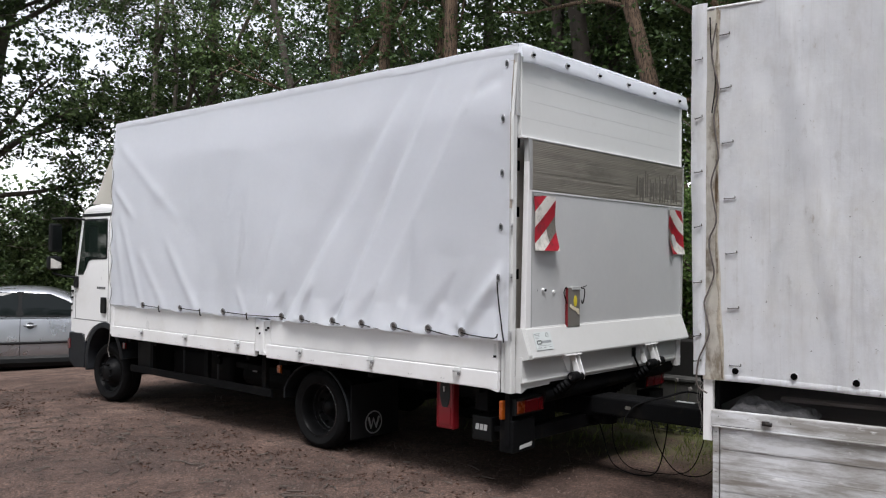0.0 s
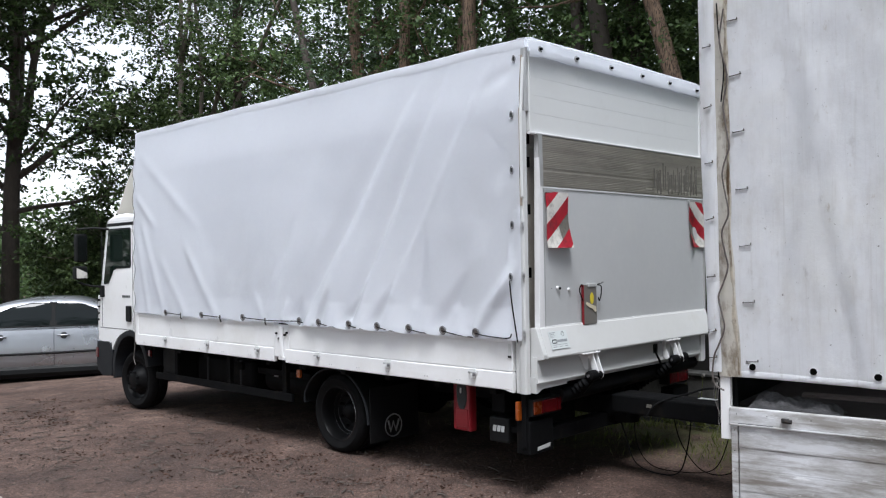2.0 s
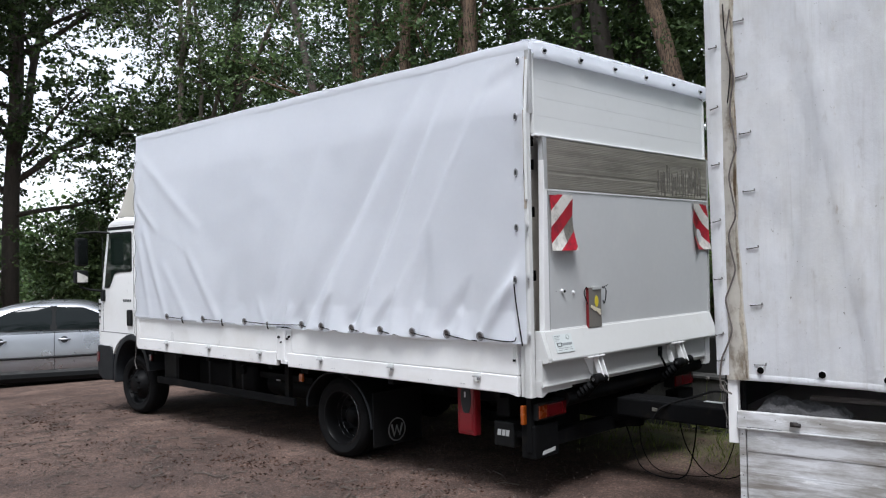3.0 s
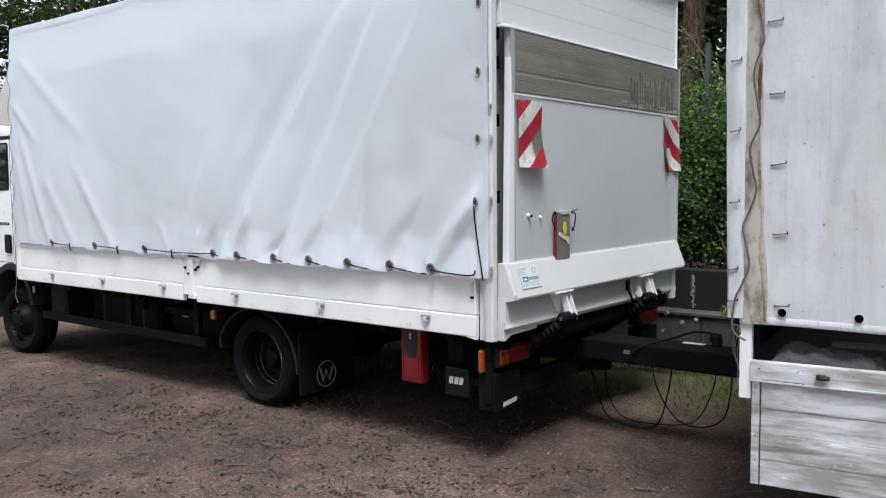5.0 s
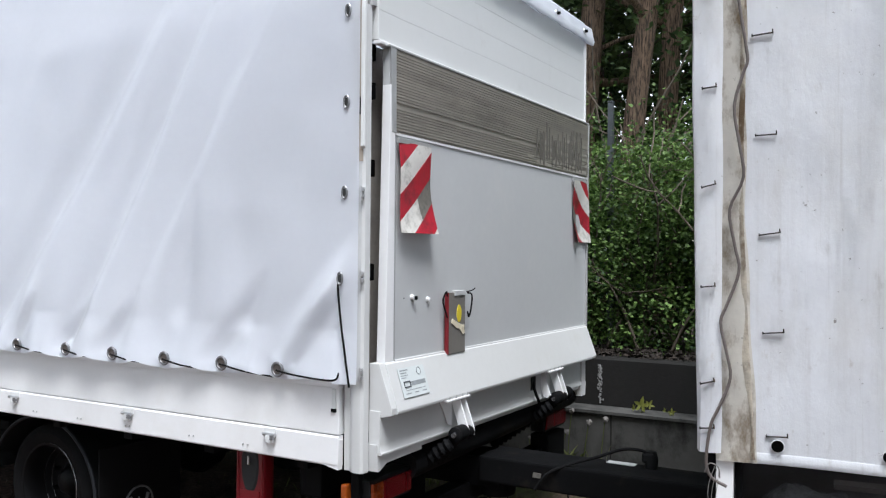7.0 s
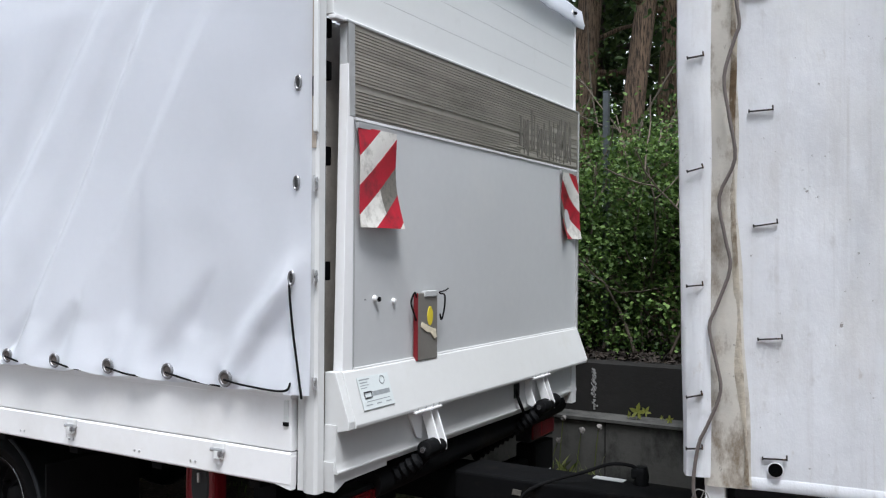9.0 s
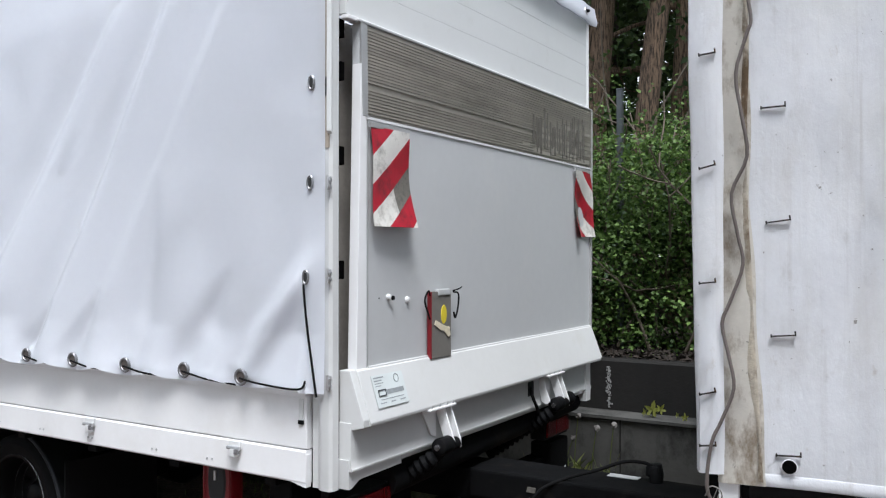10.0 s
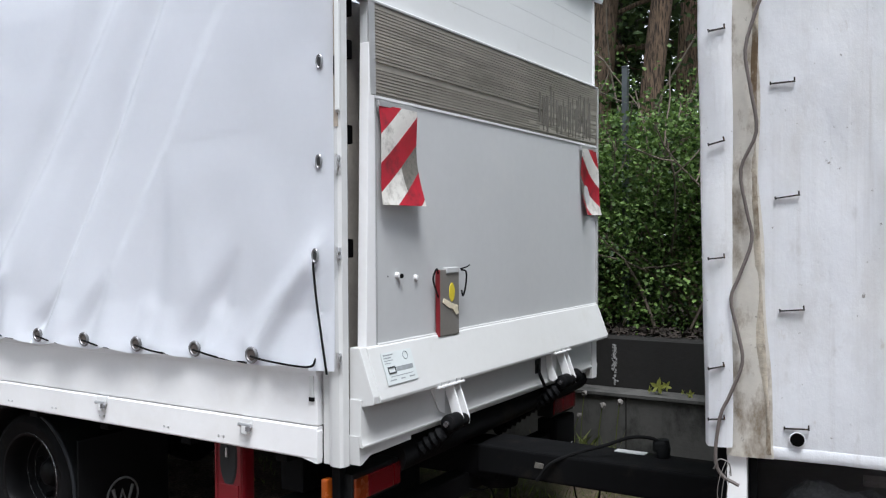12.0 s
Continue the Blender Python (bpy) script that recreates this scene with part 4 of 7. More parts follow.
        part("pin", lathe([(0.0, y - 0.114), (0.012, y - 0.114), (0.014, y - 0.104)], 12, "y", (0.132, 0, 0.812)), RIM_EDGE, b)
        part("pin", tube([(0.136, y + 0.045, 0.808), (0.136, y + 0.056, 0.808)], 0.013, 12), ZINC, b)
        if y > 1:
            part("roller", lathe([(0.0, y + 0.06), (0.030, y + 0.06), (0.036, y + 0.07), (0.036, y + 0.115), (0.030, y + 0.125), (0.0, y + 0.125)], 24, "y", (0.128, 0, 0.822)), BLACK, b, "black rubber roller", True)
            part("side_plate", prism([(0.030, 0.962), (0.085, 0.962), (0.095, 0.90), (0.120, 0.835), (0.100, 0.815), (0.070, 0.83), (0.055, 0.90)], y - 0.125, y - 0.115, "y", 0.002), WHITE, b)
        part("lift_arm", tube([(0.125, y - 0.03, 0.81), (0.03, y - 0.05, 0.70), (-0.45, y - 0.07, 0.52)], [0.028, 0.035, 0.05], 8), BLACK, t)
        bm = bmesh.new()
        a, c = Vector((0.118, y - 0.11, 0.775)), Vector((-0.20, y - 0.22, 0.535))
        pts, rad = [], []
        for k in range(27):
            pts.append(a.lerp(c, k / 26))
            rad.append(0.024 + (0.011 if k % 2 else 0.0))
        part("ram_boot", tube(pts, rad, 14), BLACK, t, "black rubber bellows over the lift ram", False)
        if y > 1:
            part("wiring", tube(smooth_line([(0.05, y - 0.23, 0.93), (0.08, y - 0.25, 0.87), (0.08, y - 0.20, 0.81), (0.06, y - 0.15, 0.775), (0.0, y - 0.05, 0.74)], 6), 0.009, 6), ROPE, t)
        part("switch_box", box(0.024, 0.062, y - 0.265, y - 0.195, 0.872, 0.950, 0.008), PLASTIC, t) if y > 1 else None
    part("torsion_tube", tube([(-0.03, 0.35, 0.685), (-0.03, 2.28, 0.735)], 0.062, 14), BLACK, t, "black lift torsion tube", True)
    part("rear_beam", box(-0.42, -0.30, 0.1, 2.35, 0.56, 0.72, 0.01), BLACK, t)
    # type plate on the lip
    slope = Matrix.Translation((0.1075, 0.125, 1.028)) @ Euler((0, radians(-18.4), 0)).to_matrix().to_4x4()
    sticker = part("type_plate", box(0, 0.0015, 0.0, 0.205, 0, 0.125), PAPER, lift, "pale blue type plate sticker with small print")
    sticker.matrix_local = slope
    for y0, y1, a, b in ((0.012, 0.075, 0.112, 0.117), (0.012, 0.06, 0.101, 0.105), (0.012, 0.068, 0.091, 0.094), (0.012, 0.05, 0.081, 0.084), (0.075, 0.190, 0.046, 0.064), (0.02, 0.06, 0.014, 0.018), (0.09, 0.12, 0.014, 0.018), (0.15, 0.185, 0.014, 0.018), (0.03, 0.18, 0.028, 0.031)):
        p = part("print_bar", box(0.0015, 0.0022, y0, y1, a, b), FADED_INK, sticker)
    part("print_mark", tube([(0.003, 0.022, 0.044), (0.003, 0.068, 0.044), (0.003, 0.068, 0.066), (0.003, 0.022, 0.066)], 0.0028, 6, closed=True), INK, sticker)
    part("print_ring", ring_mesh((0.003, 0.155, 0.102), (1, 0, 0), 0.017, 0.0013, 20), FADED_INK, sticker)
    # drilled holes with plastic plugs
    for y, z in ((0.286, 1.440), (0.419, 1.424)):
        part("plug", lathe([(0.0, 0.050), (0.010, 0.048), (0.013, 0.036)], 12, "x", (0, y, z)), WHITE, lift)
    part("plug_cap", lathe([(0.0, 0.058), (0.009, 0.056), (0.010, 0.050)], 10, "x", (0, 0.298, 1.436)), BLACK, lift)
    part("scratch", box(0.036, 0.0372, 0.222, 0.228, 1.434, 1.440), INK, lift)


def build_underbody(t):
    for y in (0.82, 1.62):
        part("chassis_rail", box(-6.6, -0.30, y - 0.035, y + 0.035, 0.50, 0.70, 0.008), BLACK, t)
    part("rear_axle", tube([(-2.2, 0.3, 0.335), (-2.2, 2.14, 0.335)], 0.07, 12), BLACK, t)
    part("differential", lathe([(0.0, -0.2), (0.10, -0.17), (0.17, -0.06), (0.17, 0.06), (0.10, 0.17), (0.0, 0.2)], 16, "x", (-2.2, 1.22, 0.36)), BLACK, t, smooth=True)
    part("front_axle", box(-6.0, -5.9, 0.3, 2.1, 0.24, 0.32, 0.01), BLACK, t)
    build_wheel(t, "rear_wheel", -2.205, 0.135, 0.338, 0.340, True)
    near = build_wheel(t, "front_wheel", -6.0, 0.165, 0.296, 0.342, False)
    near.matrix_local = pose(-6.0, 0.165, 0, 0, 0, 5) @ Matrix.Translation((6.0, -0.165, 0))
    far = build_wheel(t, "rear_wheel", -2.205, 0.0, 0.338, 0.340, True)
    far.matrix_local = Matrix.Translation((-4.41, 2.31, 0)) @ Euler((0, 0, math.pi)).to_matrix().to_4x4()
    far = build_wheel(t, "front_wheel", -5.945, 0.0, 0.296, 0.342, False)
    far.matrix_local = Matrix.Translation((-11.89, 2.28, 0)) @ Euler((0, 0, math.pi)).to_matrix().to_4x4()
    # rear mudguard hoop, carried on the frame
    arc = []
    for k in range(25):
        a = radians(158 - 148 * k / 24)
        arc.append((-2.20 + 0.445 * math.cos(a), 0.315 + 0.415 * math.sin(a)))
    arc = [(arc[0][0] - 0.0, 0.40)] + arc + [(arc[-1][0] + 0.01, 0.30)]
    outline = arc + [(x * 0.98 - 2.2 * 0.02, 0.315 + (z - 0.315) * 0.975) for x, z in reversed(arc)]
    bm = prism(outline, 0.085, 0.60, "y")
    g = part("mudguard", bm, PLASTIC, t, "black plastic rear mudguard", True)
    part("mudguard_lip", tube([(x, 0.085, z) for x, z in arc], 0.010, 8), GREYPLASTIC, g, smooth=True)
    flap = part("mud_flap", box(-1.745, -1.733, 0.09, 0.64, 0.145, 0.60, 0.004), RUBBER, t, "black rubber mud flap with a white ring emblem")
    part("flap_ring", ring_mesh((-1.732, 0.345, 0.265), (1, 0, 0), 0.098, 0.006, 32), GREY_PRINT, flap)
    zig = [(-1.731, 0.345 + u, 0.265 + v) for u, v in ((-0.06, 0.045), (-0.034, -0.048), (-0.004, 0.03), (0.026, -0.048), (0.06, 0.045))]
    part("flap_mark", tube(zig, 0.010, 6), GREY_PRINT, flap)
    # red box, control box, lamps
    r = part("red_box", box(-0.755, -0.590, 0.06, 0.13, 0.395, 0.80, 0.014), RED, t, "red plastic extinguisher box with a dark oval window")
    bm = lathe([(0.0, -0.006), (0.045, -0.006), (0.052, 0.0)], 24, "y", (0, 0, 0))
    w = part("oval_window", bm, DARK, r)
    w.matrix_local = Matrix.Translation((-0.674, 0.060, 0.665)) @ Matrix.Diagonal((1, 1, 2.4, 1))
    part("window_clip", box(-0.681, -0.669, 0.046, 0.056, 0.67, 0.71, 0.003), ZINC, r)
    part("red_box_rim", tube([(-0.744, 0.058, 0.410), (-0.601, 0.058, 0.410), (-0.601, 0.058, 0.79), (-0.744, 0.058, 0.79)], 0.007, 6, closed=True), RED, r)
    part("lid_panel", box(-0.730, -0.615, 0.054, 0.062, 0.430, 0.555, 0.004), RED, r)
    c = part("control_box", box(-0.425, -0.245, 0.075, 0.42, 0.355, 0.530, 0.012), PLASTIC, t, "black tail lift control box with a white mark")
    for k, (dx, w) in enumerate(((-0.392, 0.030), (-0.352, 0.028), (-0.316, 0.028))):
        part("mark_block", prism([(dx, 0.432), (dx + w, 0.432), (dx + w + 0.007, 0.474), (dx + 0.007, 0.474)], 0.072, 0.076, "y"), MARK, c)
    part("pump_box", box(-0.46, -0.16, 0.45, 0.75, 0.42, 0.66, 0.015), BLACK, t)
    part("box_bracket", box(-0.25, -0.06, 0.10, 0.14, 0.43, 0.47, 0.004), BLACK, t)
    part("lamp_bracket", box(-0.085, -0.045, 0.02, 0.055, 0.36, 0.745, 0.004), BLACK, t)
    m = part("side_marker", box(-0.115, -0.085, -0.010, 0.035, 0.545, 0.675, 0.008), ORANGE, t, "orange side marker lamp")
    for y0 in (0.045, 1.86):
        lamp = part("tail_lamp", box(-0.10, -0.006, y0, y0 + 0.31, 0.572, 0.692, 0.008), PLASTIC, t, "red and orange tail lamp cluster")
        if y0 < 1:
            part("orange_lens", box(-0.006, 0.008, y0 + 0.005, y0 + 0.085, 0.588, 0.676, 0.006), LENS_AMBER, lamp, "amber lens darkened for shade")
        else:
            part("red_lens", box(-0.006, 0.008, y0 + 0.005, y0 + 0.12, 0.588, 0.676, 0.006), REDLENS, lamp, "red lens")
        part("red_lens", box(-0.006, 0.008, y0 + (0.089 if y0 < 1 else 0.124), y0 + 0.255, 0.588, 0.676, 0.006), REDLENS, lamp, "red lens")
        part("end_lens", box(-0.006, 0.006, y0 + 0.259, y0 + 0.305, 0.588, 0.676, 0.005), REDLENS, lamp, "dull red lens")
    for y0 in (0.03, 1.95):
        e = part("underrun_end", box(-0.14, -0.02, y0, y0 + 0.26, 0.315, 0.54, 0.010), BLACK, t, "black underrun guard end")
        part("guard_mark", prism([(y0 + 0.075, 0.335), (y0 + 0.215, 0.345), (y0 + 0.222, 0.372), (y0 + 0.082, 0.360)], -0.0205, -0.018, "x"), MARK, e)
    part("underrun_beam", box(-0.16, -0.06, 0.25, 2.2, 0.36, 0.46, 0.008), BLACK, t)
    part("coupling", box(-0.55, 0.10, 1.02, 1.26, 0.44, 0.60, 0.02), BLACK, t)
    part("tow_jaw", lathe([(0.0, 0.40), (0.09, 0.40), (0.10, 0.46), (0.07, 0.60), (0.05, 0.61), (0.0, 0.615)], 16, "z", (0.05, 1.12, 0)), BLACK, t, smooth=True)
    # side guard, tanks, markers
    for z in (0.415,):
        part("side_guard", box(-5.35, -2.80, 0.075, 0.105, z - 0.036, z + 0.036, 0.006), BLACK, t, "black side guard rail")
    for x in (-4.95, -3.9, -2.95):
        part("guard_post", box(x - 0.03, x + 0.03, 0.105, 0.15, 0.40, 0.78, 0.004), BLACK, t)
    part("fuel_tank", box(-4.85, -3.75, 0.30, 0.76, 0.33, 0.66, 0.05, segments=4), BLACK, t, "black fuel tank")
    for x in (-4.62, -3.98):
        part("tank_strap", box(x - 0.02, x + 0.02, 0.296, 0.765, 0.326, 0.664, 0.008), GREYPLASTIC, t)
    part("valve_block", box(-3.40, -3.33, 0.30, 0.34, 0.535, 0.575, 0.008), EYELET, t, "grey air valve block")
    part("battery_box", box(-5.35, -4.98, 0.16, 0.70, 0.36, 0.72, 0.02), PLASTIC, t)
    part("air_tank", tube([(-3.55, 0.42, 0.50), (-2.85, 0.42, 0.50)], 0.12, 18), BLACK, t, smooth=True)
    part("spare_frame", box(-3.6, -2.75, 0.25, 0.8, 0.56, 0.62, 0.01), BLACK, t)
    for x, z, mat in ((-2.635, 0.655, ORANGE), (-5.42, 0.655, REDLENS)):
        part("side_marker", box(x - 0.025, x + 0.025, 0.030, 0.055, z - 0.035, z + 0.035, 0.006), mat, t, "small side marker lamp")
        part("marker_bracket", box(x - 0.02, x + 0.02, 0.052, 0.07, z - 0.05, 0.80, 0.003), BLACK, t)
    part("tank_cap", lathe([(0.0, -0.03), (0.04, -0.03), (0.045, 0.0)], 16, "y", (-3.95, 0.30, 0.60)), BLACK, t)


def build_cab(t):
    y0, y1 = 0.075, 2.335
    side = [(-5.735, 0.86), (-5.735, 2.235), (-6.02, 2.262), (-6.30, 2.245), (-6.44, 2.205), (-6.485, 2.15), (-6.66, 1.44), (-6.705, 1.10), (-6.715, 0.735), (-6.45, 0.70), (-6.36, 0.72)]
    arch = []
    for k in range(11):
        a = radians(150 - 105 * k / 10)
        arch.append((-5.945 + 0.455 * math.cos(a), 0.40 + 0.46 * math.sin(a)))
    bm = prism(side + arch, y0, y1, "y")
    bmesh.ops.recalc_face_normals(bm, faces=bm.faces)
    edges = [e for e in bm.edges if abs(e.verts[0].co.y - e.verts[1].co.y) < 1e-4 and min(v.co.z for v in e.verts) > 0.95]
    bmesh.ops.bevel(bm, geom=edges, offset=0.05, segments=4, profile=0.5, affect="EDGES")
    cab = part("cab", bm, WHITE, t, "white lorry driver's cab", True)
    win = [(-6.535, 1.435), (-6.40, 1.440), (-6.335, 1.515), (-6.27, 1.600), (-6.18, 1.622), (-5.865, 1.630), (-5.845, 1.65), (-5.838, 2.045), (-5.86, 2.065), (-6.33, 2.068), (-6.385, 2.05)]
    part("window_seal", prism([(x * 1.0 + (0.02 if x > -6.1 else -0.015), z + (0.018 if z > 1.8 else -0.018)) for x, z in win], y0 - 0.004, y0 + 0.003, "y"), PLASTIC, cab)
    part("door_window", prism(win, y0 - 0.008, y0 - 0.0045, "y"), GLASS_DARK, cab, "dark tinted door window")
    part("roof_stripe", box(-6.44, -5.735, y0 - 0.004, y0 + 0.050, 2.112, 2.150, 0.004), PLASTIC, cab)
    part("drip_rail", box(-6.42, -5.74, y0 - 0.002, y0 + 0.04, 2.165, 2.18, 0.004), WHITE, cab)
    for x in (-5.79, -6.60):
        part("door_gap", box(x - 0.004, x + 0.004, y0 - 0.0015, y0 + 0.004, 0.90, 2.06), DARK, cab)
    part("door_gap", box(-6.66, -5.79, y0 - 0.0015, y0 + 0.004, 0.885, 0.892), DARK, cab)
    h = part("door_handle", box(-5.94, -5.815, y0 - 0.025, y0 + 0.0, 0.985, 1.17, 0.018), PLASTIC, cab, "black recessed door handle")
    for k in range(5):
        part("lettering_bar", box(-6.06 + k * 0.042, -6.028 + k * 0.042, y0 - 0.003, y0 + 0.001, 1.262, 1.290), INK, cab)
    part("windscreen", prism([(-6.498, 2.12), (-6.668, 1.42), (-6.672, 1.42), (-6.502, 2.12)], 0.18, 2.23, "y"), GLASS_DARK, cab)
    for z in (0.98, 1.06, 1.14, 1.22):
        part("corner_step", box(-6.735, -6.69, y0 - 0.006, y0 + 0.05, z - 0.012, z + 0.012, 0.004), PLASTIC, cab)
    part("corner_strip", box(-6.735, -6.705, y0 + 0.004, y0 + 0.06, 0.84, 1.28, 0.008), WHITE, cab)
    # bumper and arch
    b = part("bumper", prism([(-6.73, 0.36), (-6.76, 0.45), (-6.745, 0.715), (-6.42, 0.725), (-6.36, 0.68), (-6.33, 0.55), (-6.345, 0.315), (-6.60, 0.30)], y0 - 0.01, y1 + 0.01, "y", 0.012), GREYPLASTIC, t, "dark grey plastic bumper")
    part("corner_lamp", box(-6.758, -6.70, y0 - 0.022, y0 + 0.04, 0.52, 0.64, 0.008), REDLENS, b)
    lip_arc = []
    for k in range(19):
        a = radians(196 - 186 * k / 18)
        lip_arc.append((-5.945 + 0.455 * math.cos(a), 0.42 + 0.465 * math.sin(a)))
    outline = lip_arc + [(-5.945 + (x + 5.945) * 0.86, 0.42 + (z - 0.42) * 0.86) for x, z in reversed(lip_arc)]
    part("wheel_arch", prism(outline, y0 - 0.015, y0 + 0.45, "y", 0.006), GREYPLASTIC, t, "dark grey wheel arch", True)
    # mirrors
    part("mirror_arm", tube([(-6.47, y0 + 0.02, 2.08), (-6.62, -0.05, 2.10), (-6.75, -0.20, 2.085)], 0.014, 8), PLASTIC, t)
    part("mirror_arm", tube([(-6.67, y0 + 0.02, 1.38), (-6.72, -0.06, 1.40), (-6.76, -0.18, 1.44)], 0.013, 8), PLASTIC, t)
    part("mirror_mount", box(-6.70, -6.62, y0 - 0.03, y0 + 0.02, 1.26, 1.40, 0.012), PLASTIC, t)
    m = part("mirror", box(-6.80, -6.71, -0.225, -0.085, 1.69, 2.03, 0.03, segments=3), PLASTIC, t, "large black wing mirror")
    m2 = part("wide_mirror", box(-6.80, -6.71, -0.245, -0.085, 1.480, 1.640, 0.03, segments=3), PLASTIC, t, "wide-angle mirror in a black housing")
    part("mirror_face", box(-6.710, -6.707, -0.210, -0.100, 1.715, 2.005), MIRROR, m)
    # bright reflection painted as a white polygon
    part("mirror_face", prism([(-0.225, 1.495), (-0.10, 1.495), (-0.10, 1.56), (-0.225, 1.62)], -6.710, -6.707, "x"), FLAG_WHITE, m2, "white polygon painted as the mirror's reflection")
    # wind deflector
    part("roof_spoiler", prism([(-6.30, 2.262), (-6.20, 2.33), (-6.00, 2.60), (-5.84, 2.78), (-5.72, 2.84), (-5.62, 2.84), (-5.62, 2.245)], 0.11, 2.30, "y", 0.015), BEIGE, t, "beige roof wind deflector", True)
    part("rear_wall_gap", box(-5.73, -5.61, 0.12, 2.28, 0.75, 1.9, 0.01), BLACK, t)

GLASS_DARK = material("dark_tinted_glass", (0.008, 0.014, 0.011), 0.04, vary=0.1, spec=0.25, rough_vary=0.02)
# tint darkened in place of a dark reflection
MIRROR = material("mirror_glass", (0.10, 0.11, 0.12), 0.1, metal=1.0, vary=0.02, rough_vary=0.01)
build_lorry()


# ---- things on the tail lift ----
def build_flag(name, y0, width, height, lean, curl, label, mirrored=False):
    """A hanging warning flag of red and white slanted bands; each band is a strip of the same sheet."""
    z1 = 2.100
    f = empty(name, pose(0.045, y0, z1), label, "warning flag", "warning flags on the tail lift")

    def place(u, v):
        bow = 0.006 + 0.030 * v * v + curl * math.sin(u * 3.0) * v * 0.5
        return (bow + 0.010 * math.sin(v * 5 + u * 2), (1 - u if mirrored else u) * width * (1 + 0.10 * v) + lean * v, -v * height + 0.02 * curl * u * v)

    flat = bmesh.new()
    bmesh.ops.create_grid(flat, x_segments=10, y_segments=18, size=0.5, matrix=Matrix.Translation((0.5, 0.5, 0)))
    way = Vector((0.8 * width, height, 0))
    pitch = 0.112
    for k in range(1, 6):
        bmesh.ops.bisect_plane(flat, geom=flat.verts[:] + flat.edges[:] + flat.faces[:], dist=1e-6, plane_co=way * (k * pitch / way.length_squared), plane_no=way)
    bmesh.ops.bisect_plane(flat, geom=flat.verts[:] + flat.edges[:] + flat.faces[:], dist=1e-6, plane_co=Vector((0.50, 0.56, 0)), plane_no=Vector((1, -0.35, 0)))
    bands = {}
    for face in flat.faces:
        c = face.calc_center_median()
        k = int(way.dot(c) / pitch)
        mat = "red" if k % 2 == 0 else "white"
        if k == 3 and (c - Vector((0.50, 0.56, 0))).dot(Vector((1, -0.35, 0))) > 0:
            mat = "worn"
        bands.setdefault((k, mat), []).append([v.co.copy() for v in face.verts])
    flat.free()
    for (k, mat), cells in sorted(bands.items()):
        bm = bmesh.new()
        cache = {}
        for cell in cells:
            q = []
            for co in cell:
                key = (round(co.x, 5), round(co.y, 5))
                if key not in cache:
                    cache[key] = bm.verts.new(place(co.x, co.y))
                q.append(cache[key])
            bm.faces.new(q)
        bmesh.ops.recalc_face_normals(bm, faces=bm.faces)
        bmesh.ops.solidify(bm, geom=bm.faces[:], thickness=0.0015)
        part("band", bm, {"red": FLAG_RED, "white": FLAG_WHITE, "worn": FLAG_DIRT}[mat], f, {"red": "red reflective band", "white": "white reflective band", "worn": "rubbed grey band"}[mat], True)
    part("fixing_bar", box(0.0, 0.012, -0.006, width + 0.006, -0.006, 0.014, 0.002), ALU_EDGE, f)
    return f


build_flag("warning_flag", 0.152, 0.252, 0.385, -0.005, 0.02, "red and white striped flag with a worn patch on the lift")
build_flag("warning_flag", 2.150, 0.225, 0.385, 0.02, -0.07, "creased red and white striped flag hanging on the lift edge", True)


def build_folder():
    d = empty("document_holder", pose(0.050, 0.566, 1.165), "grey-brown document folder taped to the tail lift", "folder")
    part("folder", box(-0.004, 0.014, 0.0, 0.160, 0.0, 0.285, 0.003), FOLDER, d)
    part("spine", box(-0.005, 0.016, -0.006, 0.0, 0.0, 0.286, 0.002), RED, d, "red folder spine")
    part("label", lathe([(0.0, 0.0), (0.028, 0.0), (0.026, 0.002), (0.0, 0.002)], 14, "x", (0.0, 0, 0)), YELLOW, d, "yellow label").matrix_local = Matrix.Translation((0.014, 0.098, 0.185)) @ Matrix.Diagonal((1, 0.85, 1.5, 1))
    part("tape", prism([(0.02, 0.145), (0.07, 0.118), (0.14, 0.108), (0.145, 0.125), (0.09, 0.140), (0.03, 0.163)], 0.015, 0.018, "x"), TAPE, d, "peeling cream tape")
    part("tape", prism([(0.10, 0.112), (0.13, 0.085), (0.148, 0.092), (0.135, 0.13)], 0.015, 0.019, "x"), TAPE, d)
    part("clip", box(-0.002, 0.019, 0.050, 0.150, 0.268, 0.294, 0.004), MARK, d, "white clip")
    part("cable_tie", tube(smooth_line([(0.012, -0.01, 0.27), (0.02, -0.035, 0.29), (0.012, -0.05, 0.25), (0.014, -0.03, 0.2), (0.012, -0.01, 0.17)], 6), 0.004, 6), ROPE, d)
    part("cable_tie", tube(smooth_line([(0.022, 0.165, 0.28), (0.03, 0.195, 0.27), (0.022, 0.205, 0.21), (0.02, 0.185, 0.165), (0.02, 0.172, 0.19)], 6), 0.004, 6), ROPE, d)
    part("cable_tie", tube(smooth_line([(0.022, 0.16, 0.285), (0.03, 0.20, 0.292), (0.03, 0.225, 0.30)], 5), 0.003, 6), ROPE, d)


build_folder()

# ---- trailer: local x along its side, y into it, z up ----
TR = pose(1.359, -0.103, 0, 0, 0, 7.5)


def hem_z(s):
    """Height of the sagging lower hem."""
    return 0.992 - 0.018 * min(max(s - 0.15, 0.0), 1.2)


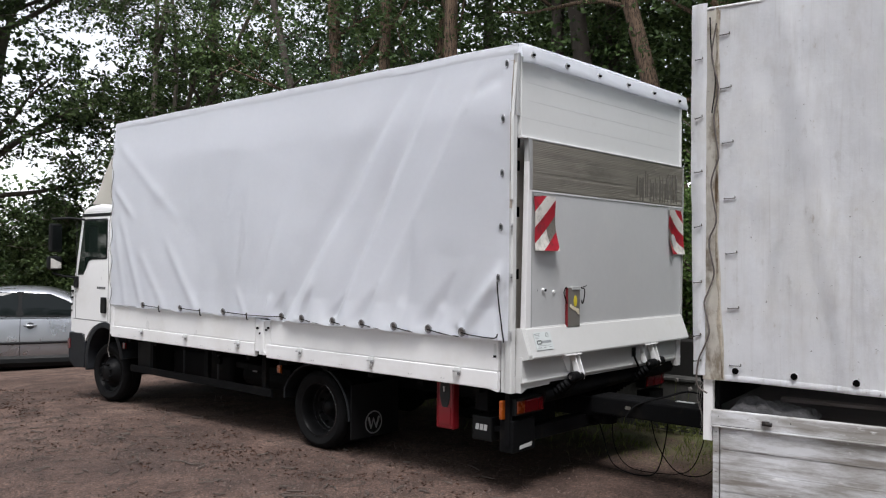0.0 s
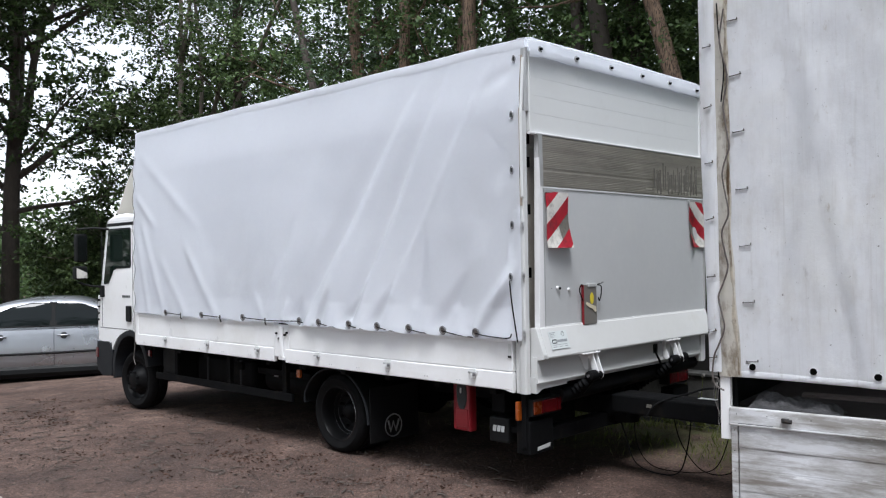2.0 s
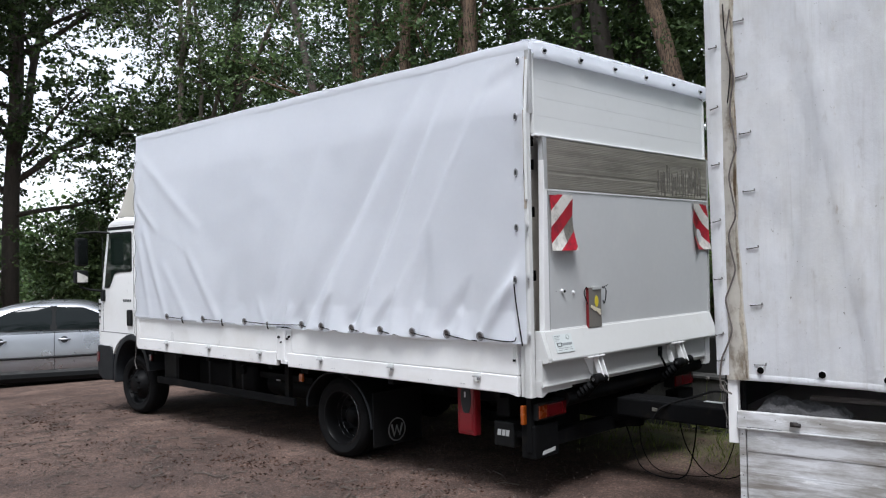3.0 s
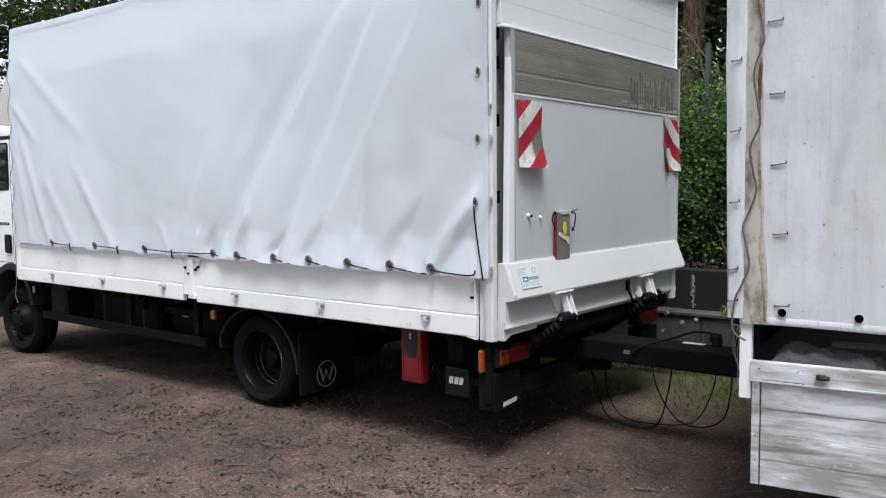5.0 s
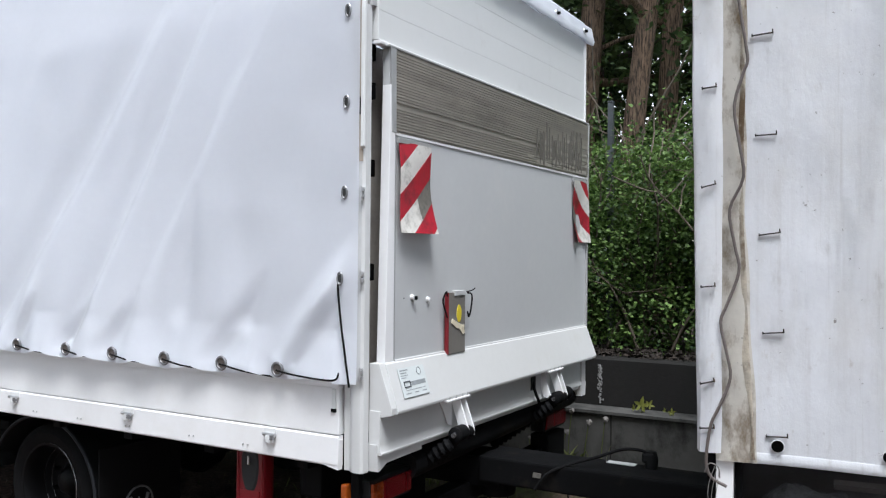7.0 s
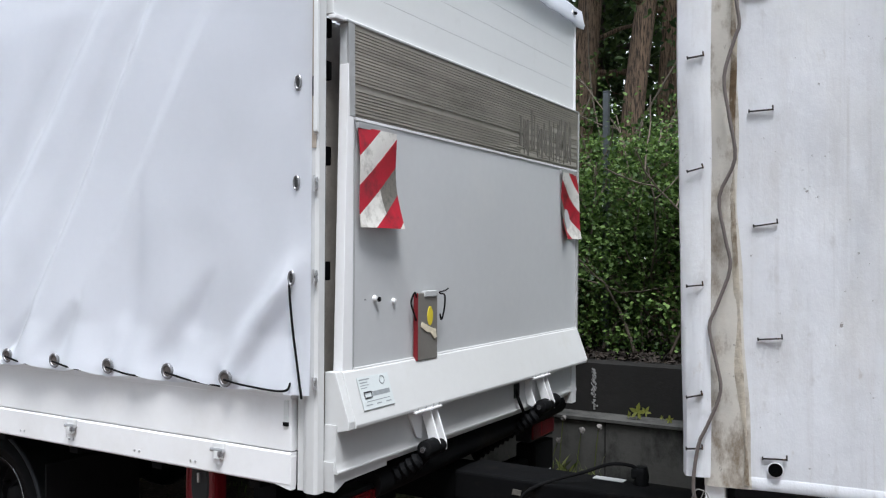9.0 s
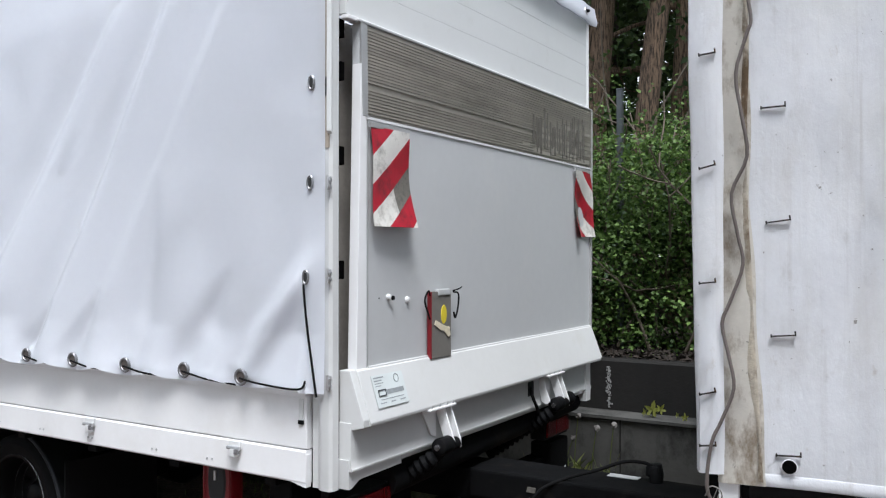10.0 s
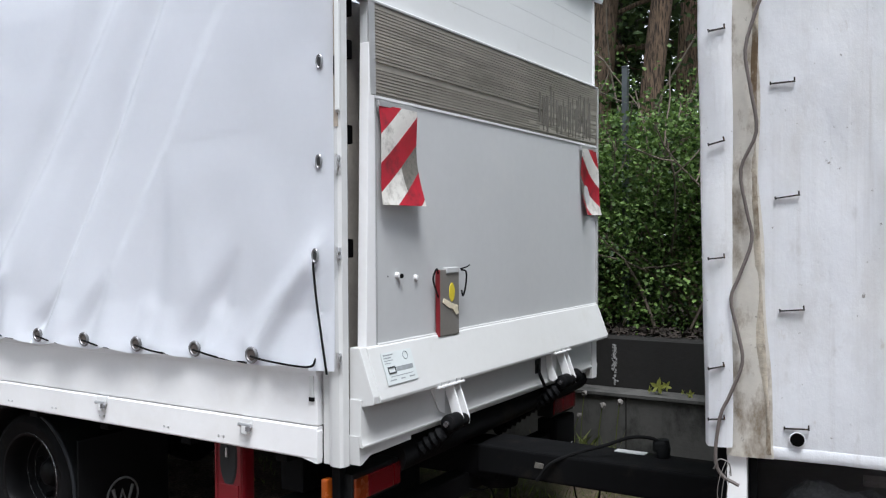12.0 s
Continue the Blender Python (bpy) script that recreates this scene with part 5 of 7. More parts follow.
def trailer_offset(s, z):
    d = 0.016 * noise.noise(Vector((s * 1.3, z * 0.8, 21))) + 0.007 * noise.noise(Vector((s * 5, z * 0.7, 4)))
    d += 0.010 * math.exp(-((s - 0.42 - 0.10 * (z - 1)) / 0.06) ** 2) * min(1, max(0, (z - 1.1)))
    d += 0.016 * math.exp(-((s - 0.75 + 0.18 * (z - 1.4)) / 0.07) ** 2)
    d += 0.012 * math.exp(-((s - 1.1 - 0.2 * (z - 1.4)) / 0.09) ** 2)
    d += 0.0035 * noise.noise(Vector((s * 14, z * 5, 13))) + 0.006 * noise.noise(Vector((s * 3 + z * 2, z * 3 - s, 31)))
    return d * min(1.0, max(0.0, (s - 0.10) / 0.2))


def build_trailer():
    t = empty("trailer", TR, "old white tarpaulin trailer with a dirty sideboard, hitched behind the lorry", "trailer")
    L, zt, zb = 6.0, 3.075, 1.0
    bm = bmesh.new()
    nx, nz = 190, 110
    rows = []
    for i in range(nx + 1):
        s = 0.100 + (L - 0.1) * (i / nx) ** 1.6
        col = []
        for j in range(nz + 1):
            z = hem_z(s) + (zt - hem_z(s)) * j / nz
            col.append(bm.verts.new((s, -trailer_offset(s, z), z)))
        rows.append(col)
    for a, b in zip(rows, rows[1:]):
        for j in range(nz):
            bm.faces.new((a[j], b[j], b[j + 1], a[j + 1]))
    bmesh.ops.solidify(bm, geom=bm.faces[:], thickness=0.004)
    side = part("side_tarpaulin", bm, TARP_OLD, t, "weathered white tarpaulin with dirt runs", True)
    # front flap that laps round the corner, and the worn strip beside it
    bm = bmesh.new()
    prev = None
    for j in range(61):
        z = zb + 0.012 + (zt + 0.02 - zb) * j / 60
        w = 0.004 * noise.noise(Vector((2, z * 3.0, 1)))
        lean = 0.022 * max(0.0, 2.2 - z) / 1.2
        row = [bm.verts.new((s + w * k, y + 0.008 * noise.noise(Vector((s * 14, z * 4.5, 3))), z)) for s, y, k in ((0.03, 0.30, 0), (-0.024 + lean, 0.10, 0), (-0.031 + lean, 0.02, 1), (-0.024 + lean, -0.010, 1), (0.004, -0.022, 0.5), (0.030, -0.026, 0.8), (0.050, -0.026, 1), (0.066, -0.020, 2))]
        if prev:
            for k in range(len(row) - 1):
                bm.faces.new((prev[k], row[k], row[k + 1], prev[k + 1]))
        prev = row
    bmesh.ops.solidify(bm, geom=bm.faces[:], thickness=0.004)
    flap = part("corner_flap", bm, TARP_OLD, t, "white corner flap with rusty hooks", True)
    bm = bmesh.new()
    prev = None
    for j in range(81):
        z = zb - 0.012 + (zt - zb) * j / 80
        row = [bm.verts.new((s, y - 0.010 * max(0, noise.noise(Vector((s * 20, z * 5, 9)))), z)) for s, y in ((0.050, -0.006), (0.080, -0.010), (0.100, -0.011), (0.126, -0.010), (0.134 + 0.040 * max(0.0, 1.75 - z) / 0.75 + 0.003 * math.sin(z * 17), -0.007))]
        if prev:
            for k in range(len(row) - 1):
                bm.faces.new((prev[k], row[k], row[k + 1], prev[k + 1]))
        prev = row
    bmesh.ops.solidify(bm, geom=bm.faces[:], thickness=0.003)
    part("worn_strip", bm, TARP_WORN, t, "yellowed mouldy edge strip", True)
    bm = bmesh.new()
    prev = None
    for j in range(121):
        z = zb + (zt - zb) * j / 120
        c = 0.124 + 0.038 * max(0.0, 1.75 - z) / 0.75 + 0.008 * noise.noise(Vector((1, z * 4, 5)))
        w = 0.004 + 0.026 * max(0.0, 0.25 + noise.noise(Vector((7, z * 5, 2))))
        row = [bm.verts.new((c + (w if k < 0 else 0.004) * k, -0.0150 + 0.003 * abs(k), z)) for k in (-1, -0.3, 0.4, 1)]
        if prev:
            for k in range(3):
                bm.faces.new((prev[k], row[k], row[k + 1], prev[k + 1]))
        prev = row
    bmesh.ops.solidify(bm, geom=bm.faces[:], thickness=0.002)
    part("mouldy_seam", bm, MOULD, t, "brown mouldy seam of uneven width", True)
    part("roof_tarpaulin", box(0.0, L, -0.006, 2.40, zt, zt + 0.012, 0.004), TARP_OLD, t)
    part("front_tarpaulin", box(0.005, 0.015, 0.05, 2.40, zb, zt, 0.003), TARP_OLD, t)
    part("far_tarpaulin", box(0.0, L, 2.40, 2.41, zb, zt, 0.003), TARP_OLD, t)
    part("rear_tarpaulin", box(L - 0.01, L, 0.0, 2.40, zb, zt, 0.003), TARP_OLD, t)
    # hooks
    def hook(s, z, w, tilt):
        bm = box(-w / 2, w / 2, -0.006, 0.0, -0.0024, 0.0016, 0.0006)
        box(-w / 2, -w / 2 + 0.004, -0.006, 0.0, -0.004, 0.005, 0.0008, bm)
        box(w / 2 - 0.004, w / 2, -0.007, 0.0, -0.003, 0.011, 0.0008, bm)
        h = part("hook", bm, HOOK, side, "rusty tarpaulin hook")
        plate = part("hook_plate", box(-w / 2 + 0.002, w / 2 - 0.002, -0.0075, 0.002, 0.001, 0.0125, 0.002), TARP_WORN, side)
        h.matrix_local = Matrix.Translation((s, -0.004 - trailer_offset(s, z) if s > 0.1 else -0.030, z)) @ Euler((0, radians(tilt), 0)).to_matrix().to_4x4()
        plate.matrix_local = h.matrix_local
    for k, z in enumerate((1.075, 1.392, 1.696, 2.001, 2.313, 2.62, 2.92)):
        hook(0.228 - 0.012 * k, z, 0.064, -2 - (k % 3) * 3)
    for k, z in enumerate((1.09, 1.232, 1.531, 1.846, 2.153, 2.46, 2.79)):
        hook(0.026, z, 0.046, -6 - (k % 2) * 8)
    bm = bmesh.new()
    prev = None
    for i in range(121):
        s = 0.152 + 3.0 * (i / 120) ** 1.4
        z = hem_z(s)
        y = -trailer_offset(s, z)
        row = [bm.verts.new((s, y + dy, z + dz)) for dy, dz in ((-0.0022, 0.030), (-0.0036, 0.027), (-0.0042, 0.012), (-0.0046, 0.000), (-0.0020, -0.004), (0.004, -0.002))]
        if prev:
            for k in range(len(row) - 1):
                bm.faces.new((prev[k], row[k], row[k + 1], prev[k + 1]))
        prev = row
    bmesh.ops.solidify(bm, geom=bm.faces[:], thickness=0.0015)
    part("welded_hem", bm, TARP_OLD, side, "welded white lower hem", True)
    # eyelets with dark holes along the lower hem
    s = 0.230
    while s < 3.0:
        ez = hem_z(s) + 0.056
        y = -0.011 - trailer_offset(s, ez)
        part("eyelet", ring_mesh((s, y, ez), (0, 1, 0), 0.020, 0.0014), TARP_OLD, side)
        part("eyelet_hole", lathe([(0.0, -0.002), (0.0182, -0.002), (0.0182, 0.0)], 18, "y", (s, y, ez)), SHADE_BLACK, side)
        s += 0.305
    # slack cable down the corner
    pts = [(0.125, 2.98), (0.10, 2.80), (0.135, 2.62), (0.11, 2.46), (0.130, 2.30), (0.139, 2.23), (0.127, 2.19), (0.101, 2.09), (0.115, 1.98), (0.129, 1.87), (0.089, 1.77), (0.104, 1.66), (0.117, 1.58), (0.084, 1.48), (0.064, 1.42), (0.082, 1.33), (0.094, 1.25), (0.062, 1.16), (0.037, 1.10), (0.024, 0.99), (0.04, 0.94), (0.085, 0.915)]
    part("slack_cable", tube(smooth_line([(s, -0.036 - 0.006 * math.sin(z * 7), z) for s, z in pts], 4), 0.0048, 8), WIRE, t, "slack grey cable hanging down the corner", True)
    part("slack_cable", tube(smooth_line([(0.085, -0.03, 3.02), (0.095, -0.036, 2.85), (0.118, -0.034, 2.66), (0.10, -0.034, 2.48)], 6), 0.004, 6), ROPE, t)
    for k in range(3):
        pts = [(0.05 + 0.006 * k, -0.03, 0.975 - 0.006 * k), (0.035 + 0.012 * k, -0.045, 0.93), (0.03 + 0.010 * k, -0.04, 0.88 - 0.02 * k), (0.045 + 0.008 * k, -0.036, 0.82 - 0.03 * k), (0.06 - 0.01 * k, -0.036, 0.78 - 0.05 * k)]
        part("frayed_string", tube(smooth_line(pts, 6), 0.001, 5), PALEROPE, t, "frayed pale string")
    part("frayed_string", tube(smooth_line([(0.02, -0.04, 0.955), (0.035, -0.05, 0.985), (0.06, -0.045, 0.975), (0.065, -0.04, 0.94)], 5), 0.002, 5), PALEROPE, t)
    # corner post, sideboard
    part("corner_post", box(0.050, 0.102, 0.004, 0.05, 0.645, 1.02, 0.003), WHITE, t, "white painted corner post")
    part("inner_post", box(0.105, 0.125, 0.06, 0.10, 0.80, 1.02, 0.002), BLACK, t)
    board = part("sideboard_rail", box(0.100, L, -0.012, 0.028, 0.735, 0.822, 0.006), BOARD, t, "dirty white sideboard top rail")
    part("rail_lip", box(0.100, L, -0.020, -0.012, 0.729, 0.738, 0.002), BOARD, board)
    part("end_frame", box(0.108, 0.142, -0.006, 0.028, 0.258, 0.734, 0.003), BOARD, t, "white sideboard end frame")
    rng = random.Random(8)
    z = 0.728
    while z > 0.30:
        h = 0.117
        part("sideboard_plank", box(0.148, L - 0.02, -0.002 + rng.uniform(-0.002, 0.002), 0.024, z - h + 0.002, z, 0.003), BOARD, t)
        part("plank_ridge", box(0.148, L - 0.02, -0.0030, -0.001, z - h - 0.0005, z - h + 0.010, 0.001), BOARD, t)
        z -= h
    for k in range(5):
        part("rivet", lathe([(0.0, -0.003), (0.0024, -0.002), (0.0032, 0.0)], 8, "y", (0.126, -0.006, 0.70 - 0.11 * k)), HOOK, t)
    for s in (0.14, 0.30, 0.52):
        part("rivet", lathe([(0.0, -0.003), (0.0022, -0.002), (0.003, 0.0)], 8, "y", (s, -0.012, 0.79)), BLACK, t)
    bm = box(0.375, 0.415, -0.030, -0.012, 0.765, 0.790, 0.005)
    tube([(0.395, -0.03, 0.778), (0.43, -0.032, 0.776)], 0.011, 8, bm)
    part("sideboard_latch", bm, HOOK, t, "corroded latch")
    part("slot", box(0.150, 0.33, -0.0135, -0.011, 0.729, 0.741), DARK, t)
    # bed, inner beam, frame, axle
    # interior shade is put into the near-black bed and inner boards
    part("bed", box(0.052, L, 0.052, 2.38, 0.76, 0.80, 0.004), BED, t, "trailer bed darkened for the shaded interior")
    part("inner_beam", prism([(0.30, 0.858), (0.30, 0.874), (0.34, 0.882), (0.34, 0.864)], 0.40, L, "x"), WIRE, t, "dull inner profile")
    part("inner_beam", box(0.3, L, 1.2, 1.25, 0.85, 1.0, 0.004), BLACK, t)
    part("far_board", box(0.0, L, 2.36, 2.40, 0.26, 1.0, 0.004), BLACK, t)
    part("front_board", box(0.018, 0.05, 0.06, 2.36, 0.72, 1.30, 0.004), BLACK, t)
    for y in (0.75, 1.65):
        part("frame_rail", box(0.1, L, y - 0.05, y + 0.05, 0.50, 0.75, 0.006), BLACK, t)
    part("axle", tube([(3.4, 0.15, 0.33), (3.4, 2.25, 0.33)], 0.05, 10), BLACK, t)
    for y in (0.12, 2.06):
        w = part("wheel", lathe([(0.20, y), (0.31, y), (0.335, y + 0.04), (0.335, y + 0.18), (0.31, y + 0.22), (0.20, y + 0.22)], 36, "y", (3.4, 0, 0.335)), RUBBER, t, smooth=True)
        part("rim", lathe([(0.20, y + 0.02), (0.18, y + 0.05), (0.0, y + 0.06)], 24, "y", (3.4, 0, 0.335)), RIM, w)
    return t


MOULD = material("brown_mould", (0.60, 0.55, 0.46), 0.85, vary=0.35, scale=14, fine=60, bump=0.5, bump_scale=50, stain=(0.17, 0.115, 0.065), stain_scale=11, stain_at=(0.47, 0.62), stain_stretch=(1, 1, 0.55))
# bed colour carries the shade inside the trailer
BED = material("shade_darkened_plywood", (0.035, 0.030, 0.027), 0.8, vary=0.3, scale=4, fine=30)
trailer = build_trailer()


def build_drawbar():
    # runs from the lorry's coupling under the trailer's front
    b = part("drawbar", box(-1.28, 1.2, 1.20, 1.46, 0.488, 0.620, 0.012), BLACK, trailer, "black steel drawbar")
    b.matrix_local = TR.inverted() @ pose(0, 0, 0) @ Matrix.Translation((1.30, -0.24, 0))
    part("bar_mark", prism([(-0.985, 0.550), (-0.943, 0.550), (-0.938, 0.572), (-0.978, 0.575)], 1.1965, 1.200, "y"), FLAG_DIRT, b)
    part("bar_label", box(-0.68, -0.54, 1.39, 1.44, 0.620, 0.6225), MARK, b, "white label")
    part("towing_eye", tube([(-1.28, 1.31, 0.545), (-1.36, 1.31, 0.545)], 0.04, 12), BLACK, b)
    part("connector", lathe([(0.0, 0.62), (0.030, 0.62), (0.034, 0.66), (0.024, 0.70), (0.0, 0.705)], 12, "z", (-0.46, 1.40, 0)), PLASTIC, b, "black plug connector", True)
    part("connector_cap", box(-0.50, -0.44, 1.37, 1.42, 0.645, 0.695, 0.012), PLASTIC, b)
    part("bar_cable", tube(smooth_line([(-0.47, 1.39, 0.68), (-0.50, 1.37, 0.705), (-0.58, 1.33, 0.708), (-0.68, 1.27, 0.672), (-0.80, 1.22, 0.632), (-0.90, 1.18, 0.58), (-0.96, 1.17, 0.50)], 8), 0.008, 8), ROPE, b, "black cable looped over the drawbar", True)


build_drawbar()


def hose(points, r, label):
    points = [(x - 0.12, y, z + 0.012) for x, y, z in points]
    tagged(thing("hose", tube(smooth_line(points, 8), 0.62 * r, 8), ROPE, label, "hose", "hanging supply hoses", smooth=True))


hose([(0.06, 1.14, 0.50), (0.16, 1.10, 0.30), (0.24, 1.12, 0.08), (0.42, 1.16, 0.016), (0.56, 1.20, 0.05), (0.62, 1.22, 0.25), (0.66, 1.20, 0.46)], 0.008, "black air hose sagging from the drawbar to the gravel")
hose([(0.20, 1.18, 0.48), (0.20, 1.20, 0.22), (0.30, 1.24, 0.05), (0.52, 1.32, 0.015), (0.74, 1.36, 0.06), (0.86, 1.33, 0.25), (0.92, 1.30, 0.47)], 0.006, "thin black electric cable looping under the drawbar")
hose([(0.50, 1.22, 0.47), (0.54, 1.26, 0.25), (0.64, 1.34, 0.06), (0.78, 1.40, 0.02), (0.92, 1.40, 0.10), (0.98, 1.36, 0.30), (1.0, 1.32, 0.47)], 0.007, "coiled black brake hose touching the ground")
hose([(-0.05, 1.05, 0.44), (0.02, 1.02, 0.38), (0.12, 1.04, 0.37), (0.22, 1.08, 0.42), (0.28, 1.1, 0.47)], 0.006, "short black brake line at the coupling")


def build_blanket():
    bm = bmesh.new()
    n, m = 110, 40
    grid = []
    for i in range(n + 1):
        u = i / n
        row = []
        for j in range(m + 1):
            v = j / m
            a = math.pi * v
            fat = 0.066 * min(1, 6 * u) ** 0.6 * (1 - 0.55 * u) * min(1, 7 * (1 - u) + 0.25)
            x = 0.175 + 0.47 * u
            y = 0.135 + 0.095 * -math.cos(a)
            z = 0.802 + fat * math.sin(a) ** 0.8 * 1.5 + (0.030 * noise.noise(Vector((x * 12, v * 5, 2))) + 0.012 * noise.noise(Vector((x * 30, v * 11, 6))) + 0.004 * noise.noise(Vector((x * 70, v * 24, 3)))) * math.sin(a)
            row.append(bm.verts.new((x, y, max(z, 0.800))))
        grid.append(row)
    for a, b in zip(grid, grid[1:]):
        for j in range(m):
            bm.faces.new((a[j], b[j], b[j + 1], a[j + 1]))
    ob = thing("blanket", bm, BLANKET, "rumpled grey felt blanket lying on the trailer bed", "blanket", smooth=True)
    ob.matrix_world = TR


build_blanket()


# ---- car ----
def build_car():
    c = empty("car", pose(-12.36, 1.86, ground_z(-12.36, 0) + 0.02, 0, 0, 64.9), "silver metallic saloon car parked ahead of the lorry", "car")
    # body: stations along x with half width and heights of sill, waist
    def section(x):
        front, back = max(0.0, x - 1.2) / 1.15, max(0.0, -x - 1.3) / 1.05
        hw = 0.895 - 0.16 * front ** 2.2 - 0.13 * back ** 2.2
        waist = 0.93 - 0.16 * front ** 1.5 + 0.03 * min(1, back)
        sill = 0.20 + 0.10 * front ** 2 + 0.12 * back ** 2
        return hw, waist, sill
    bm = bmesh.new()
    prev = None
    for i in range(49):
        x = -2.35 + 4.7 * i / 48
        hw, waist, sill = section(x)
        half = [(hw - 0.06, sill), (hw - 0.015, sill + 0.06), (hw - 0.004, 0.42), (hw, 0.50), (hw - 0.006, 0.62), (hw - 0.03, 0.80), (hw - 0.065, waist - 0.02), (hw - 0.10, waist), (0.0, waist + 0.04)]
        for d in (1.35, -1.37):
            r = math.hypot(x - d, 0.0)
            if r < 0.36:
                lift = math.sqrt(0.36 ** 2 - r * r) + 0.31
                half = [(y, max(z, lift)) for y, z in half]
        row = [bm.verts.new((x, -y, z)) for y, z in half] + [bm.verts.new((x, y, z)) for y, z in reversed(half[:-1])]
        if prev:
            for k in range(len(row) - 1):
                bm.faces.new((prev[k], row[k], row[k + 1], prev[k + 1]))
        else:
            bm.faces.new(row)
        prev = row
    bm.faces.new(list(reversed(prev)))
    body = part("body", bm, SILVER, c, smooth=True)
    # greenhouse
    roof = [(-1.95, 0.95, 0.0), (-1.55, 1.13, 0.02), (-1.15, 1.30, 0.05), (-0.75, 1.405, 0.09), (-0.3, 1.45, 0.11), (0.15, 1.445, 0.11), (0.45, 1.40, 0.10), (0.80, 1.26, 0.07), (1.15, 1.08, 0.03), (1.45, 0.93, 0.0)]
    line = smooth_line([(x, 0, z) for x, z, _ in roof], 5)
    bm = bmesh.new()
    prev = None
    for p in line:
        x, z = p.x, p.z
        hw, waist, _ = section(x)
        lo = hw - 0.085
        k = (z - waist) / 0.52
        row = []
        for s in (-1, 1):
            pts = [(lo, waist - 0.02), (lo - 0.03 * k, waist + 0.30 * (z - waist)), (lo - 0.11 * k, waist + 0.72 * (z - waist)), (lo - 0.19 * k, waist + 0.93 * (z - waist)), (lo - 0.30 * k, z)]
            pts = pts if s < 0 else list(reversed(pts))
            row += [bm.verts.new((x, s * y, max(q, waist - 0.02))) for y, q in pts]
        if prev:
            for j in range(len(row) - 1):
                bm.faces.new((prev[j], row[j], row[j + 1], prev[j + 1]))
        prev = row
    part("roof", bm, SILVER, c, smooth=True)
    # side windows: rear quarter, rear door, front door
    def side_y(x, z):
        hw, waist, _ = section(x)
        zr = min((abs(p.x - x), p.z) for p in line)[1]
        lo, k = hw - 0.085, (zr - waist) / 0.52
        f = (z - waist) / max(zr - waist, 0.01)
        for (f0, o0), (f1, o1) in zip(((0, 0.0), (0.30, 0.03), (0.72, 0.11), (0.93, 0.19)), ((0.30, 0.03), (0.72, 0.11), (0.93, 0.19), (1.0, 0.30))):
            if f <= f1:
                return lo - k * (o0 + (o1 - o0) * (f - f0) / (f1 - f0))
        return lo - 0.3 * k
    for side in (-1, 1):
        for outline, label in (([(-1.02, 0.975), (-0.14, 0.965), (-0.14, 1.355), (-0.45, 1.365), (-0.78, 1.30), (-1.10, 1.16)], "rear door window"), ([(-0.08, 0.965), (1.00, 0.945), (0.92, 1.03), (0.62, 1.22), (0.36, 1.33), (-0.08, 1.355)], "front door window"),
                               ([(-1.48, 1.0), (-1.08, 0.985), (-1.15, 1.14), (-1.22, 1.135)], "quarter window")):
            bm = bmesh.new()
            cx, cz = sum(p[0] for p in outline) / len(outline), sum(p[1] for p in outline) / len(outline)
            rings = []
            for f in (1.0, 0.66, 0.33):
                ring = []
                n = len(outline)
                for i in range(n):
                    for q in (0, 0.5):
                        x = outline[i][0] * (1 - q) + outline[(i + 1) % n][0] * q
                        z = outline[i][1] * (1 - q) + outline[(i + 1) % n][1] * q
                        x, z = cx + (x - cx) * f, cz + (z - cz) * f
                        ring.append(bm.verts.new((x, side * (side_y(x, z) + 0.024), z)))
                rings.append(ring)
            for a, b in zip(rings, rings[1:]):
                for i in range(len(a)):
                    bm.faces.new((a[i], a[(i + 1) % len(a)], b[(i + 1) % len(a)], b[i]))
            bm.faces.new(rings[-1])
            w = part("side_window", bm, CAR_GLASS, c, "dark car window reflecting trees", True)
            pts = [Vector((x, side * (side_y(x, z) + 0.025), z)) for x, z in outline]
            part("window_trim", tube(pts, 0.009, 6, closed=True), PLASTIC, w)
    for side in (-1, 1):
        pil = part("door_pillar", prism([(-0.165, 0.955), (-0.055, 0.955), (-0.060, 1.375), (-0.170, 1.375)], side * 0.60, side * 0.62, "y"), PLASTIC, c)
        for v in pil.data.vertices:
            v.co.y = side * (side_y(v.co.x, v.co.z) + (0.036 if abs(v.co.y) > 0.61 else 0.0))
    for side in (-1,):
        for x0, x1, z in ((-0.10, -0.10, 0.0), (1.02, 1.02, 0.0), (-1.08, -1.08, 0.0)):
            pts = [(x0 + (0.10 if x0 < -1 and q < 0.5 else 0.0), side * (section(x0)[0] + (0.002 if q < 0.7 else -0.06)), q) for q in (0.28, 0.45, 0.62, 0.80)] + [(x0, side * (section(x0)[0] - 0.085), 0.93)]
            pts = [(x, side * (section(x)[0] - d + 0.003), z) for (x, _, z), d in zip(pts, (0.012, 0.003, 0.006, 0.03, 0.078))]
            part("door_gap", tube(pts, 0.005, 5), DARK, body)
        for x in (-0.10 + 0.08, -1.08 + 0.06):
            part("door_handle", tube(smooth_line([(x - 0.02, side * 0.868, 0.80), (x + 0.03, side * 0.905, 0.805), (x + 0.13, side * 0.905, 0.805), (x + 0.17, side * 0.87, 0.80)], 4), 0.014, 8), SILVER, body, smooth=True)
            part("handle_cup", lathe([(0.0, 0.0), (0.055, 0.0), (0.06, 0.006)], 16, "y", (x + 0.08, side * 0.885 - 0.003, 0.80)), INK, body)
